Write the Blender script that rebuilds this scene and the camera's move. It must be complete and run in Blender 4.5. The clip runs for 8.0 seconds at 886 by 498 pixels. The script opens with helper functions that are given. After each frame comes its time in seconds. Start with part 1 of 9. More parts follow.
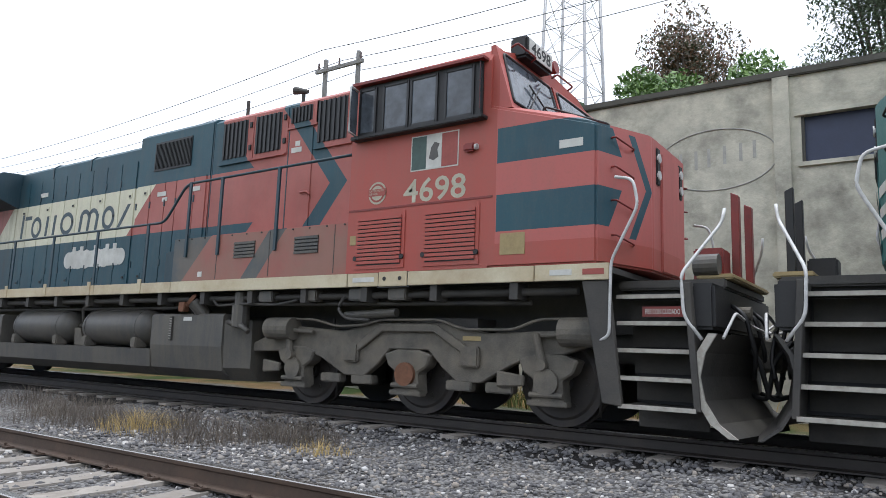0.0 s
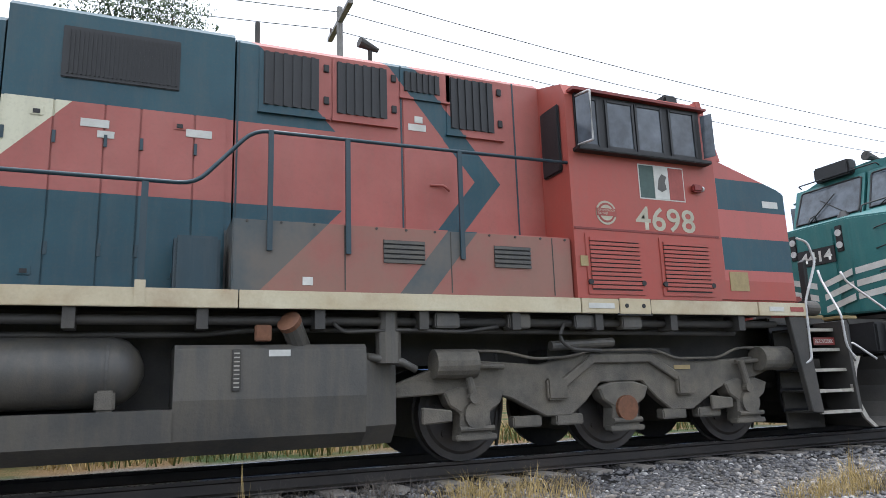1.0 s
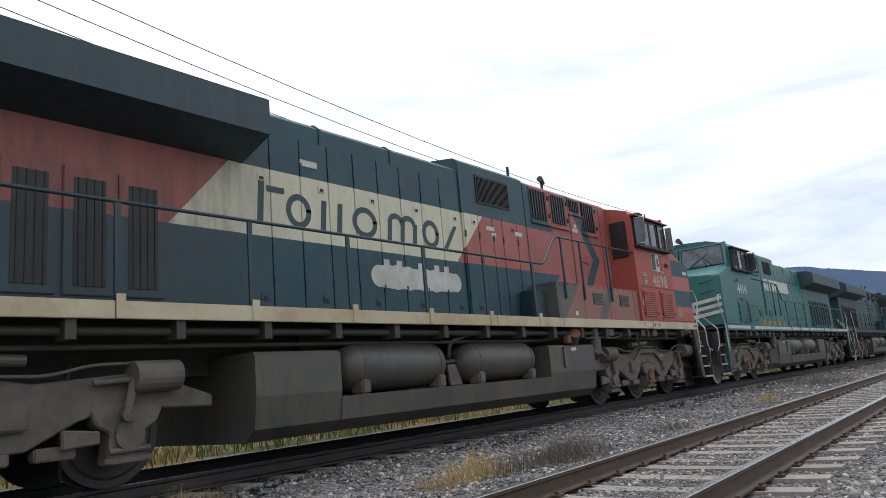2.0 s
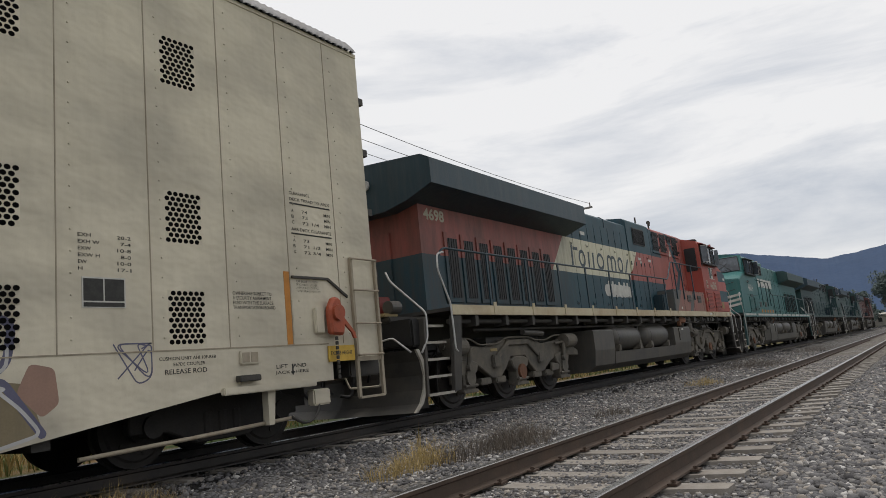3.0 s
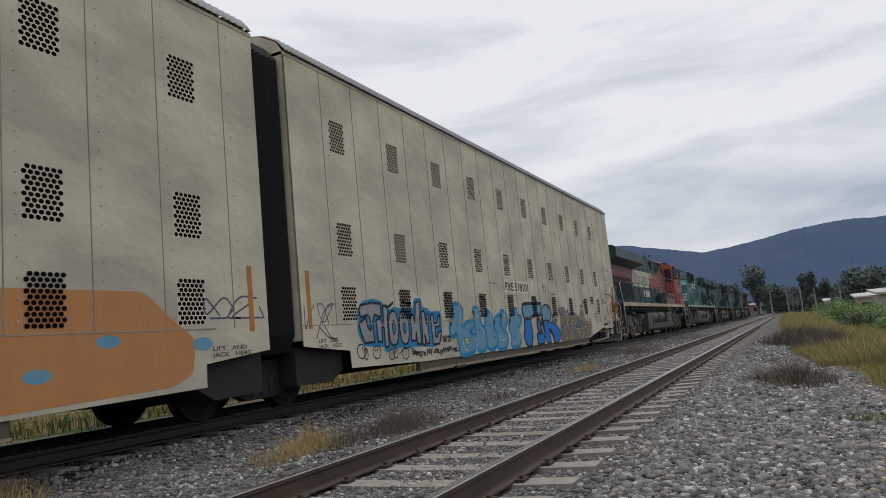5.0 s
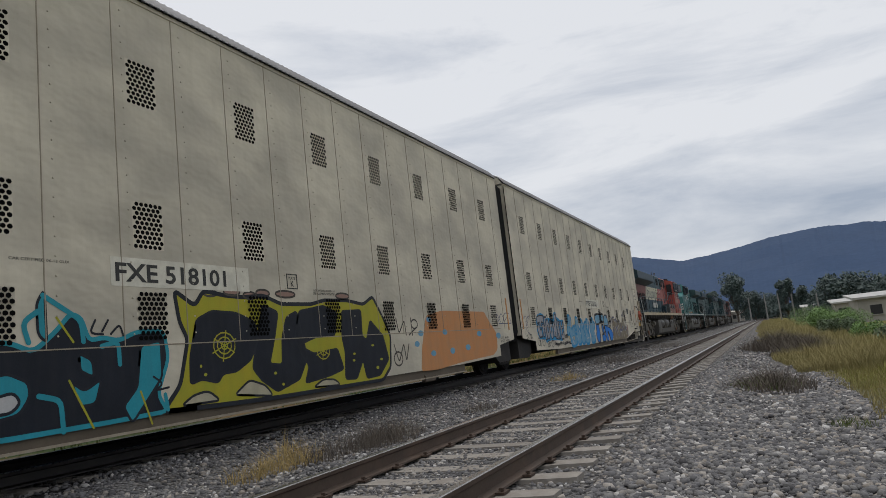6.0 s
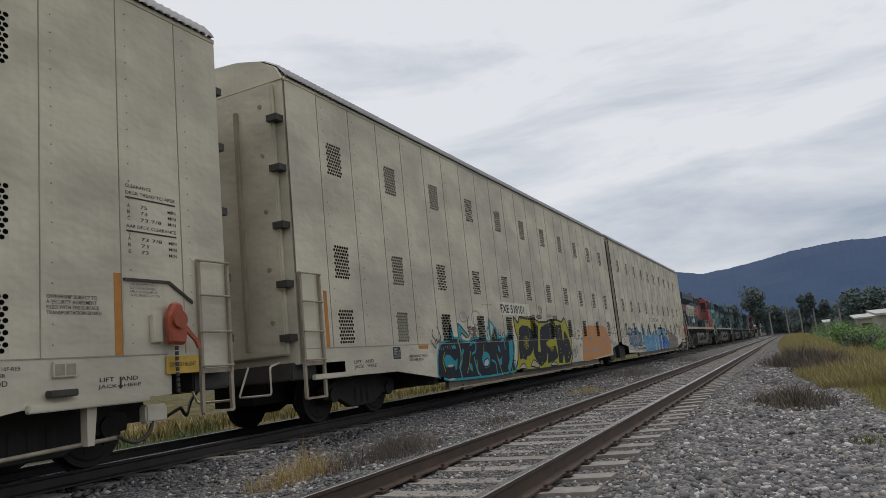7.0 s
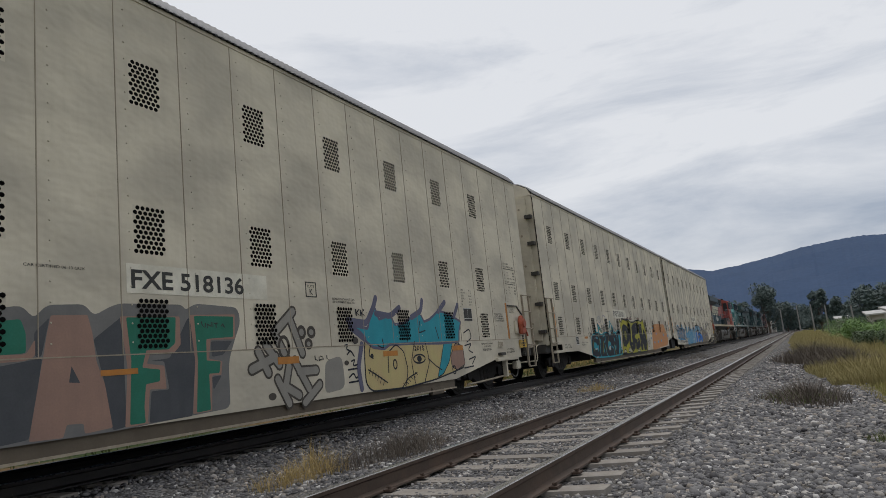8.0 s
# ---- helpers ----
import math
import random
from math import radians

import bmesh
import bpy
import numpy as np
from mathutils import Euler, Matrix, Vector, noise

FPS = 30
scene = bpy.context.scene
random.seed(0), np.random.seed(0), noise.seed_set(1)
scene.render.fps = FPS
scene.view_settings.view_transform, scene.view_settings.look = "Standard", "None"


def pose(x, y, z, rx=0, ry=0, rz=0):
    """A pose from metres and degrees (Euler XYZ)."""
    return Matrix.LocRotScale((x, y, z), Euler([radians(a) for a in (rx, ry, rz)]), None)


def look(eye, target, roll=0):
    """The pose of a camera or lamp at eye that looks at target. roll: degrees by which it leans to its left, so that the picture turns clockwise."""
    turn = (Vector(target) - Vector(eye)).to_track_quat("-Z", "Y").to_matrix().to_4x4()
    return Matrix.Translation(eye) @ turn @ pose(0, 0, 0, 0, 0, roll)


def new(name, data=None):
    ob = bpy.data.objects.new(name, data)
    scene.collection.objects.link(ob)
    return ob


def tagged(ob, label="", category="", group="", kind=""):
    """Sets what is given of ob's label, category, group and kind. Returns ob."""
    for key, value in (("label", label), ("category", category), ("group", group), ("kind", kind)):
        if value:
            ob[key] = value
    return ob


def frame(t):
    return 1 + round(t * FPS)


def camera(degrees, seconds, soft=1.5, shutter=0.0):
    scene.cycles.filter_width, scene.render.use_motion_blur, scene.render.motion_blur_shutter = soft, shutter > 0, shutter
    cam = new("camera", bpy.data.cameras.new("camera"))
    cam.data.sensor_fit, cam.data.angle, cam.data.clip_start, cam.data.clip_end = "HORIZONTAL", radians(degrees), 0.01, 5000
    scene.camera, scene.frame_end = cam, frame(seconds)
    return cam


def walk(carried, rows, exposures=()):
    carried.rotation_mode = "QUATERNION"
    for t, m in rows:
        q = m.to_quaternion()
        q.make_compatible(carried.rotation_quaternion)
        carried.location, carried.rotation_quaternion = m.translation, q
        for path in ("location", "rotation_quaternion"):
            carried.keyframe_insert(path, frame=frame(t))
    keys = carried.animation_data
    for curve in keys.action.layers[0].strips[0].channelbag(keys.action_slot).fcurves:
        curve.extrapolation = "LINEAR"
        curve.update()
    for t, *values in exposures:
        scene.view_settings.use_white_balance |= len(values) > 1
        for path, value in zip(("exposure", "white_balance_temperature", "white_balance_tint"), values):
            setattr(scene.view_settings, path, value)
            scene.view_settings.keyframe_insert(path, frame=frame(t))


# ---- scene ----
cam = camera(64.386, 8.0, soft=0.8)
walk(cam, [
    (0.0, pose(-0.193, -0.210, 0.786, 98.33, -1.95, 34.15)),
    (0.5, pose(-0.151, -0.095, 0.871, 100.41, 0.38, 4.64)),
    (1.0, pose(0.033, -0.096, 0.766, 101.37, 1.89, -23.01)),
    (1.5, pose(-0.003, 0.129, 0.686, 101.84, 4.56, -43.61)),
    (1.7, pose(0.022, 0.143, 0.693, 101.53, 4.57, -47.59)),
    (2.8, pose(0.018, 0.107, 0.712, 99.75, 6.14, -55.08)),
    (3.0, pose(0.059, 0.108, 0.722, 99.57, 5.79, -55.35)),
    (3.5, pose(-0.019, -0.008, 0.707, 99.18, 6.83, -55.05)),
    (4.0, pose(-0.081, -0.006, 0.717, 97.48, 6.15, -58.80)),
    (4.5, pose(-0.053, -0.012, 0.720, 97.36, 5.28, -62.06)),
    (4.7, pose(-0.036, -0.011, 0.719, 97.42, 5.29, -62.85)),
    (5.8, pose(0.056, -0.009, 0.712, 98.17, 6.36, -65.19)),
    (6.0, pose(0.073, -0.008, 0.710, 98.38, 6.41, -65.17)),
    (6.5, pose(0.077, -0.007, 0.721, 99.18, 5.80, -63.51)),
    (7.0, pose(0.029, -0.012, 0.718, 99.42, 5.76, -63.83)),
    (7.5, pose(0.068, -0.007, 0.714, 99.42, 5.67, -63.71)),
    (8.0, pose(0.082, -0.006, 0.710, 99.36, 5.96, -63.07)),
], exposures=[(0.0, 0.9, 5950, 10), (0.5, 1.05, 5950, 10), (1.0, 1.08, 5900, 10), (1.7, 0.66, 6000, 10), (2.8, -0.02, 6700, 10), (3.5, -0.04, 6650, 10), (4.5, -0.08, 6500, 10), (6.0, -0.2, 6400, 10), (8.0, -0.22, 6400, 10)])

# ---- sky and sun ----
world = bpy.data.worlds.new("overcast_sky")
scene.world = world
world.use_nodes = True
wt = world.node_tree
wn, wl = wt.nodes, wt.links
bg = wn["Background"]
sky = wn.new("ShaderNodeTexSky")
sky.sky_type = "NISHITA"
sky.sun_disc = False
sky.sun_elevation = radians(80)
sky.sun_rotation = radians(20)
sky.dust_density = 3.0
coord = wn.new("ShaderNodeTexCoord")
stretch = wn.new("ShaderNodeMapping")
stretch.inputs["Scale"].default_value = (1.0, 1.0, 4.6)
wl.new(coord.outputs["Generated"], stretch.inputs["Vector"])
cloud = wn.new("ShaderNodeTexNoise")
cloud.inputs["Scale"].default_value = 2.3
cloud.inputs["Detail"].default_value = 7
cloud.inputs["Roughness"].default_value = 0.6
cloud.inputs["Distortion"].default_value = 0.35
wl.new(stretch.outputs["Vector"], cloud.inputs["Vector"])
ramp = wn.new("ShaderNodeValToRGB")
ramp.color_ramp.elements[0].position, ramp.color_ramp.elements[0].color = 0.24, (4.6, 5.2, 6.2, 1)
ramp.color_ramp.elements[1].position, ramp.color_ramp.elements[1].color = 0.60, (9.5, 9.6, 9.8, 1)
height = wn.new("ShaderNodeSeparateXYZ")
wl.new(coord.outputs["Generated"], height.inputs[0])
lift = wn.new("ShaderNodeMath")
lift.operation = "MULTIPLY_ADD"
lift.inputs[1].default_value, lift.inputs[2].default_value = 0.75, -0.17
wl.new(height.outputs[2], lift.inputs[0])
total = wn.new("ShaderNodeMath")
wl.new(lift.outputs[0], total.inputs[0])
wl.new(cloud.outputs["Fac"], total.inputs[1])
wl.new(total.outputs[0], ramp.inputs["Fac"])
blend = wn.new("ShaderNodeMix")
blend.data_type = "RGBA"
blend.inputs["Factor"].default_value = 0.88
wl.new(sky.outputs["Color"], blend.inputs["A"])
wl.new(ramp.outputs["Color"], blend.inputs["B"])
wl.new(blend.outputs["Result"], bg.inputs["Color"])
bg.inputs["Strength"].default_value = 0.1

sun = new("sun", bpy.data.lights.new("sun", "SUN"))
sun.data.energy = 1.4
sun.data.angle = radians(14)
sun.data.color = (1.0, 0.96, 0.9)
sun.matrix_world = look((3, 2, 34), (0, 0, 0))

YC = 8.054          # centre line of the train's track
YN = 2.74           # centre line of the near track
ZN = -0.146         # head of the near rails; the train's rails are at 0


# ---- building blocks ----
def part(name, bm, material, parent=None, label=""):
    if isinstance(bm, bmesh.types.BMesh):
        me = bpy.data.meshes.new(name)
        bm.normal_update()
        bm.to_mesh(me)
        bm.free()
    else:
        me = bm
    if material and not me.materials:
        me.materials.append(material)
    ob = new(name, me)
    if parent:
        ob.parent = parent
    return tagged(ob, label)


def add_box(bm, x0, x1, y0, y1, z0, z1, bevel=0.0):
    r = bmesh.ops.create_cube(bm, size=1)
    for v in r["verts"]:
        v.co = Vector(((x0 + x1) / 2 + v.co.x * (x1 - x0), (y0 + y1) / 2 + v.co.y * (y1 - y0), (z0 + z1) / 2 + v.co.z * (z1 - z0)))
    if bevel:
        es = list({e for v in r["verts"] for e in v.link_edges})
        bmesh.ops.bevel(bm, geom=es, offset=bevel, segments=2, affect="EDGES", clamp_overlap=True)
    return bm


def box(*a, bevel=0.0):
    return add_box(bmesh.new(), *a, bevel=bevel)


def add_cyl(bm, p0, p1, r, seg=12, r2=None):
    p0, p1 = Vector(p0), Vector(p1)
    m = Matrix.Translation((p0 + p1) / 2) @ (p1 - p0).to_track_quat("Z", "Y").to_matrix().to_4x4()
    bmesh.ops.create_cone(bm, cap_ends=True, segments=seg, radius1=r, radius2=r if r2 is None else r2, depth=(p1 - p0).length, matrix=m)
    return bm


def cyl(*a, **k):
    return add_cyl(bmesh.new(), *a, **k)


def add_tube(bm, pts, r, seg=8):
    pts = [Vector(p) for p in pts]
    rings = []
    for i, p in enumerate(pts):
        d = (pts[min(i + 1, len(pts) - 1)] - pts[max(i - 1, 0)]).normalized()
        q = d.to_track_quat("Z", "Y")
        rings.append([bm.verts.new(p + q @ Vector((r * math.cos(a), r * math.sin(a), 0))) for a in [k * 2 * math.pi / seg for k in range(seg)]])
    for a, b in zip(rings, rings[1:]):
        for k in range(seg):
            bm.faces.new((a[k], a[(k + 1) % seg], b[(k + 1) % seg], b[k])).smooth = True
    bm.faces.new(rings[0][::-1])
    bm.faces.new(rings[-1])
    return bm


def tube(pts, r, seg=8):
    return add_tube(bmesh.new(), pts, r, seg)


def bend(pts, r=0.12, n=4):
    """Rounds the corners of a path of tube."""
    pts = [Vector(p) for p in pts]
    out = [pts[0]]
    for a, b, c in zip(pts, pts[1:], pts[2:]):
        ra = min(r, (b - a).length / 2.2, (c - b).length / 2.2)
        s, e = b + (a - b).normalized() * ra, b + (c - b).normalized() * ra
        for k in range(n + 1):
            t = k / n
            out.append(s * (1 - t) ** 2 + b * 2 * t * (1 - t) + e * t * t)
    return out + [pts[-1]]


def add_prism(bm, pts, y0, y1, bevel=0.0):
    """A plate of outline pts (x, z) between y0 and y1."""
    a = [bm.verts.new((x, y0, z)) for x, z in pts]
    b = [bm.verts.new((x, y1, z)) for x, z in pts]
    n = len(pts)
    fs = [bm.faces.new(a), bm.faces.new(b[::-1])]
    for i in range(n):
        fs.append(bm.faces.new((a[i], b[i], b[(i + 1) % n], a[(i + 1) % n])))
    bmesh.ops.recalc_face_normals(bm, faces=fs)
    if bevel:
        bmesh.ops.bevel(bm, geom=list({e for f in fs for e in f.edges}), offset=bevel, segments=1, affect="EDGES", clamp_overlap=True)
    return bm


def prism(pts, y0, y1, bevel=0.0):
    return add_prism(bmesh.new(), pts, y0, y1, bevel)


def loft(sections, close=True):
    """Skins closed outlines of equal length."""
    bm = bmesh.new()
    rings = [[bm.verts.new(p) for p in s] for s in sections]
    n = len(rings[0])
    for a, b in zip(rings, rings[1:]):
        for k in range(n if close else n - 1):
            bm.faces.new((a[k], a[(k + 1) % n], b[(k + 1) % n], b[k]))
    if close:
        bm.faces.new(rings[0][::-1])
        bm.faces.new(rings[-1])
    bmesh.ops.recalc_face_normals(bm, faces=bm.faces[:])
    return bm


BOUNDS = {}


def writing(text, x0, x1, z0, z1, y, bold=0.0, wave=0.0, lean=0.0, bounds=None):
    """A flat mesh of lettering that fills x0..x1, z0..z1 on the plane y, read from the side of smaller y."""
    cu = bpy.data.curves.new("lettering", "FONT")
    cu.body, cu.size, cu.offset, cu.resolution_u = text, 1.0, bold, 3
    ob = bpy.data.objects.new("lettering", cu)
    me = bpy.data.meshes.new_from_object(ob)
    bpy.data.objects.remove(ob)
    bpy.data.curves.remove(cu)
    n = len(me.vertices)
    co = np.empty(n * 3)
    me.vertices.foreach_get("co", co)
    co = co.reshape(-1, 3)
    lo, hi = bounds if bounds else (co.min(0), co.max(0))
    u = (co[:, 0] - lo[0]) / max(hi[0] - lo[0], 1e-6)
    v = (co[:, 1] - lo[1]) / max(hi[1] - lo[1], 1e-6)
    xs = x0 + u * (x1 - x0) + lean * (v - 0.5) * (z1 - z0) + wave * 0.4 * np.sin(v * 5 + u * 9)
    zs = z0 + v * (z1 - z0) + wave * np.sin(u * 17 + 1) + wave * 0.5 * np.sin(u * 41)
    out = np.stack([xs, np.full(n, y), zs], 1)
    me.vertices.foreach_set("co", out.ravel())
    me.update()
    BOUNDS[text] = (lo, hi)
    return me


def quads(name, verts, faces):
    me = bpy.data.meshes.new(name)
    me.from_pydata(verts, [], faces)
    me.update()
    return me


# ---- materials ----
def nodes(name):
    m = bpy.data.materials.new(name)
    m.use_nodes = True
    return m, m.node_tree.nodes, m.node_tree.links, m.node_tree.nodes["Principled BSDF"]


class Net:
    """Brief calls for shader arithmetic."""
    def __init__(self, nt):
        self.n, self.l = nt.nodes, nt.links

    def put(self, socket, v):
        if isinstance(v, (int, float)):
            socket.default_value = v
        elif isinstance(v, tuple):
            socket.default_value = (*v, 1) if len(v) == 3 else v
        else:
            self.l.new(v, socket)

    def math(self, op, a, b=0.0, c=0.0):
        k = self.n.new("ShaderNodeMath")
        k.operation = op
        for s, v in zip(k.inputs, (a, b, c)):
            self.put(s, v)
        return k.outputs[0]

    def mix(self, f, a, b):
        k = self.n.new("ShaderNodeMix")
        k.data_type = "RGBA"
        self.put(k.inputs["Factor"], f)
        self.put(k.inputs["A"], a)
        self.put(k.inputs["B"], b)
        return k.outputs["Result"]

    def noise(self, vec, scale, detail=4, rough=0.6):
        k = self.n.new("ShaderNodeTexNoise")
        k.inputs["Scale"].default_value = scale
        k.inputs["Detail"].default_value = detail
        k.inputs["Roughness"].default_value = rough
        self.l.new(vec, k.inputs["Vector"])
        return k.outputs["Fac"]

    def voronoi(self, vec, scale, feature="F1", out="Distance"):
        k = self.n.new("ShaderNodeTexVoronoi")
        k.feature = feature
        k.inputs["Scale"].default_value = scale
        self.l.new(vec, k.inputs["Vector"])
        return k.outputs[out]

    def stretch(self, vec, s):
        k = self.n.new("ShaderNodeMapping")
        k.inputs["Scale"].default_value = s
        self.l.new(vec, k.inputs["Vector"])
        return k.outputs["Vector"]

    def obj(self):
        return self.n.new("ShaderNodeTexCoord").outputs["Object"]

    def ramp(self, f, lo, hi):
        k = self.n.new("ShaderNodeMapRange")
        k.inputs["From Min"].default_value, k.inputs["From Max"].default_value = lo, hi
        self.put(k.inputs["Value"], f)
        return k.outputs[0]

    def bump(self, height, strength, dist, bsdf):
        k = self.n.new("ShaderNodeBump")
        k.inputs["Strength"].default_value = strength
        k.inputs["Distance"].default_value = dist
        self.l.new(height, k.inputs["Height"])
        self.l.new(k.outputs["Normal"], bsdf.inputs["Normal"])


def mat(name, c, rough=0.6, metal=0.0, c2=None, scale=3.0, fine=40.0, bump=0.15, dist=0.01, dirt=None, amount=0.35, streak=False, pieces=0.0):
    """A weathered surface: colour c drifting to c2, fine grain, patches or runs of dirt."""
    m, n, l, b = nodes(name)
    k = Net(m.node_tree)
    v = k.obj()
    big, small = k.noise(v, scale, 5), k.noise(v, fine, 3)
    c2 = c2 or tuple(x * 0.72 for x in c)
    col = k.mix(k.ramp(big, 0.3, 0.7), c, c2)
    col = k.mix(k.math("MULTIPLY", k.ramp(small, 0.35, 0.75), 0.25), col, tuple(x * 0.6 for x in c))
    if pieces:
        info = n.new("ShaderNodeObjectInfo").outputs["Random"]
        col = k.mix(k.math("MULTIPLY", info, pieces), col, tuple(x * 0.55 for x in c))
    if dirt:
        f = k.noise(k.stretch(v, (5, 5, 0.5)) if streak else v, 1.7 if streak else scale * 0.6, 6, 0.65)
        col = k.mix(k.math("MULTIPLY", k.ramp(f, 0.45, 0.75), amount), col, dirt)
    k.put(b.inputs["Base Color"], col)
    k.put(b.inputs["Roughness"], k.math("ADD", rough - 0.08, k.math("MULTIPLY", small, 0.16)))
    b.inputs["Metallic"].default_value = metal
    if bump:
        k.bump(small, bump, dist, b)
    return m


def livery_red():
    """Red, navy and cream paint of the locomotive, by places on its side."""
    m, n, l, b = nodes("red_navy_cream_paint")
    k = Net(m.node_tree)
    v = k.obj()
    sep = n.new("ShaderNodeSeparateXYZ")
    l.new(v, sep.inputs[0])
    x, y, z = sep.outputs
    ay = k.math("ABSOLUTE", y)
    gt = lambda a, c: k.math("GREATER_THAN", a, c)
    lt = lambda a, c: k.math("LESS_THAN", a, c)
    both = lambda *s: s[0] if len(s) == 1 else k.math("MULTIPLY", s[0], both(*s[1:]))
    line = lambda c: k.math("ADD", x, k.math("MULTIPLY", z, c))
    big, fine, fade = k.noise(v, 1.1, 5), k.noise(v, 30, 3), k.noise(k.stretch(v, (4, 4, 0.6)), 1.5, 6, 0.65)
    red = k.mix(k.ramp(big, 0.35, 0.65), (0.29, 0.074, 0.060), (0.35, 0.105, 0.088))
    red = k.mix(gt(x, -3.54), red, k.mix(k.ramp(big, 0.3, 0.7), (0.35, 0.062, 0.045), (0.31, 0.072, 0.054)))
    nose_pink = both(gt(x, -1.33), gt(z, 2.0))
    red = k.mix(nose_pink, red, (0.39, 0.098, 0.085))
    navy = k.mix(k.ramp(big, 0.35, 0.65), (0.006, 0.044, 0.066), (0.010, 0.062, 0.086))
    cream = (0.56, 0.54, 0.41)
    col = red
    col = k.mix(both(gt(z, 2.70), lt(z, 3.6), lt(line(-0.93), -12.08), gt(line(-0.9), -17.26)), col, cream)
    col = k.mix(both(gt(z, 3.6), lt(line(0.95), -2.73)), col, navy)
    col = k.mix(both(lt(z, 2.71), lt(line(-0.97), -8.71)), col, navy)
    bent = k.math("ADD", x, k.math("MULTIPLY", k.math("ABSOLUTE", k.math("SUBTRACT", z, 3.17)), 0.81))
    col = k.mix(both(gt(bent, -4.47), lt(bent, -4.13), lt(x, -3.55)), col, navy)
    stripes = k.math("ADD", both(gt(z, 2.92), lt(z, 3.33)), both(gt(z, 2.135), lt(z, 2.555)))
    edge = k.math("ADD", 1.05, k.math("MULTIPLY", k.math("ABSOLUTE", k.math("SUBTRACT", z, 2.74)), 0.5))
    col = k.mix(both(gt(x, -1.32), stripes, gt(ay, edge)), col, navy)
    vee = k.math("SUBTRACT", ay, k.math("MULTIPLY", k.math("ABSOLUTE", k.math("SUBTRACT", z, 2.62)), 0.5))
    col = k.mix(both(gt(x, -0.1), gt(vee, 0.63), lt(vee, 0.74), lt(z, 3.2), gt(z, 2.05)), col, navy)
    col = k.mix(k.math("MULTIPLY", k.ramp(fade, 0.45, 0.8), 0.22), col, (0.16, 0.13, 0.11))
    col = k.mix(k.math("MULTIPLY", k.ramp(fine, 0.5, 0.8), 0.18), col, (0.10, 0.075, 0.06))
    soot = k.math("MULTIPLY", both(lt(z, 2.42), gt(x, -7.3), lt(x, -3.54)), k.ramp(big, 0.25, 0.6))
    col = k.mix(k.math("MULTIPLY", soot, 0.62), col, (0.17, 0.12, 0.085))
    oily = k.math("MULTIPLY", k.ramp(x, -13.0, -14.6), k.ramp(k.math("ADD", big, fade), 0.7, 1.2))
    col = k.mix(k.math("MULTIPLY", oily, 0.62), col, (0.045, 0.034, 0.030))
    k.put(b.inputs["Base Color"], col)
    k.put(b.inputs["Roughness"], k.math("ADD", 0.42, k.math("MULTIPLY", fade, 0.25)))
    k.bump(k.noise(v, 2.2, 3), 0.25, 0.02, b)
    return m


RED_PAINT = livery_red()
TEAL_PAINT = mat("teal_paint", (0.016, 0.112, 0.112), 0.45, c2=(0.027, 0.148, 0.142), scale=1.2, dirt=(0.12, 0.19, 0.17), amount=0.25, streak=True, bump=0.05)
GREEN_PAINT = mat("dark_green_paint", (0.012, 0.042, 0.043), 0.5, c2=(0.018, 0.060, 0.060), scale=1.2, dirt=(0.07, 0.08, 0.075), amount=0.3, streak=True, bump=0.05)
RUST_PAINT = mat("dull_red_paint", (0.16, 0.040, 0.030), 0.55, c2=(0.06, 0.05, 0.05), scale=0.9, dirt=(0.07, 0.06, 0.05), amount=0.5, streak=True, bump=0.05)
NAVY = mat("navy_paint", (0.011, 0.040, 0.058), 0.45, scale=2, dirt=(0.07, 0.075, 0.075), amount=0.4, streak=True, bump=0.05)
DARK_RED = mat("dark_red_paint", (0.21, 0.025, 0.020), 0.5, scale=4, dirt=(0.05, 0.03, 0.025), amount=0.5)
CREAM = mat("cream_sill_paint", (0.55, 0.50, 0.36), 0.55, c2=(0.46, 0.38, 0.24), scale=1.4, dirt=(0.24, 0.13, 0.055), amount=0.75)
WHITE = mat("dirty_white_paint", (0.62, 0.62, 0.58), 0.5, scale=4, dirt=(0.25, 0.22, 0.18), amount=0.4)
CREAM_SIGN = mat("cream_lettering_paint", (0.46, 0.43, 0.33), 0.55, scale=5, dirt=(0.30, 0.24, 0.18), amount=0.4, bump=0)
BLACK = mat("black_paint", (0.012, 0.012, 0.013), 0.55, scale=5, bump=0.05)
INK = mat("black_stencil_ink", (0.02, 0.02, 0.02), 0.7, c2=(0.05, 0.05, 0.045), scale=9, bump=0)
GRIME = mat("grimy_black_steel", (0.030, 0.029, 0.028), 0.65, 0.0, c2=(0.052, 0.048, 0.042), scale=2.5, dirt=(0.085, 0.075, 0.06), amount=0.6, bump=0.25)
TRUCK = mat("dusty_truck_steel", (0.070, 0.066, 0.058), 0.8, 0.0, c2=(0.15, 0.135, 0.11), scale=4, fine=55, dirt=(0.18, 0.15, 0.11), amount=0.6, bump=0.5)
TANK = mat("dusty_tank_steel", (0.052, 0.052, 0.051), 0.5, 0.0, c2=(0.095, 0.087, 0.074), scale=1.5, dirt=(0.13, 0.11, 0.08), amount=0.5, streak=True, bump=0.15)
TREAD = mat("worn_wheel_steel", (0.045, 0.042, 0.040), 0.5, 0.3, scale=5, dirt=(0.09, 0.07, 0.055), amount=0.5)
RUSTY = mat("rusted_cap_steel", (0.19, 0.085, 0.045), 0.8, 0.1, scale=14, dirt=(0.07, 0.035, 0.025), amount=0.6)
GRILL = mat("dark_grill_steel", (0.014, 0.015, 0.017), 0.5, scale=7, bump=0.1)
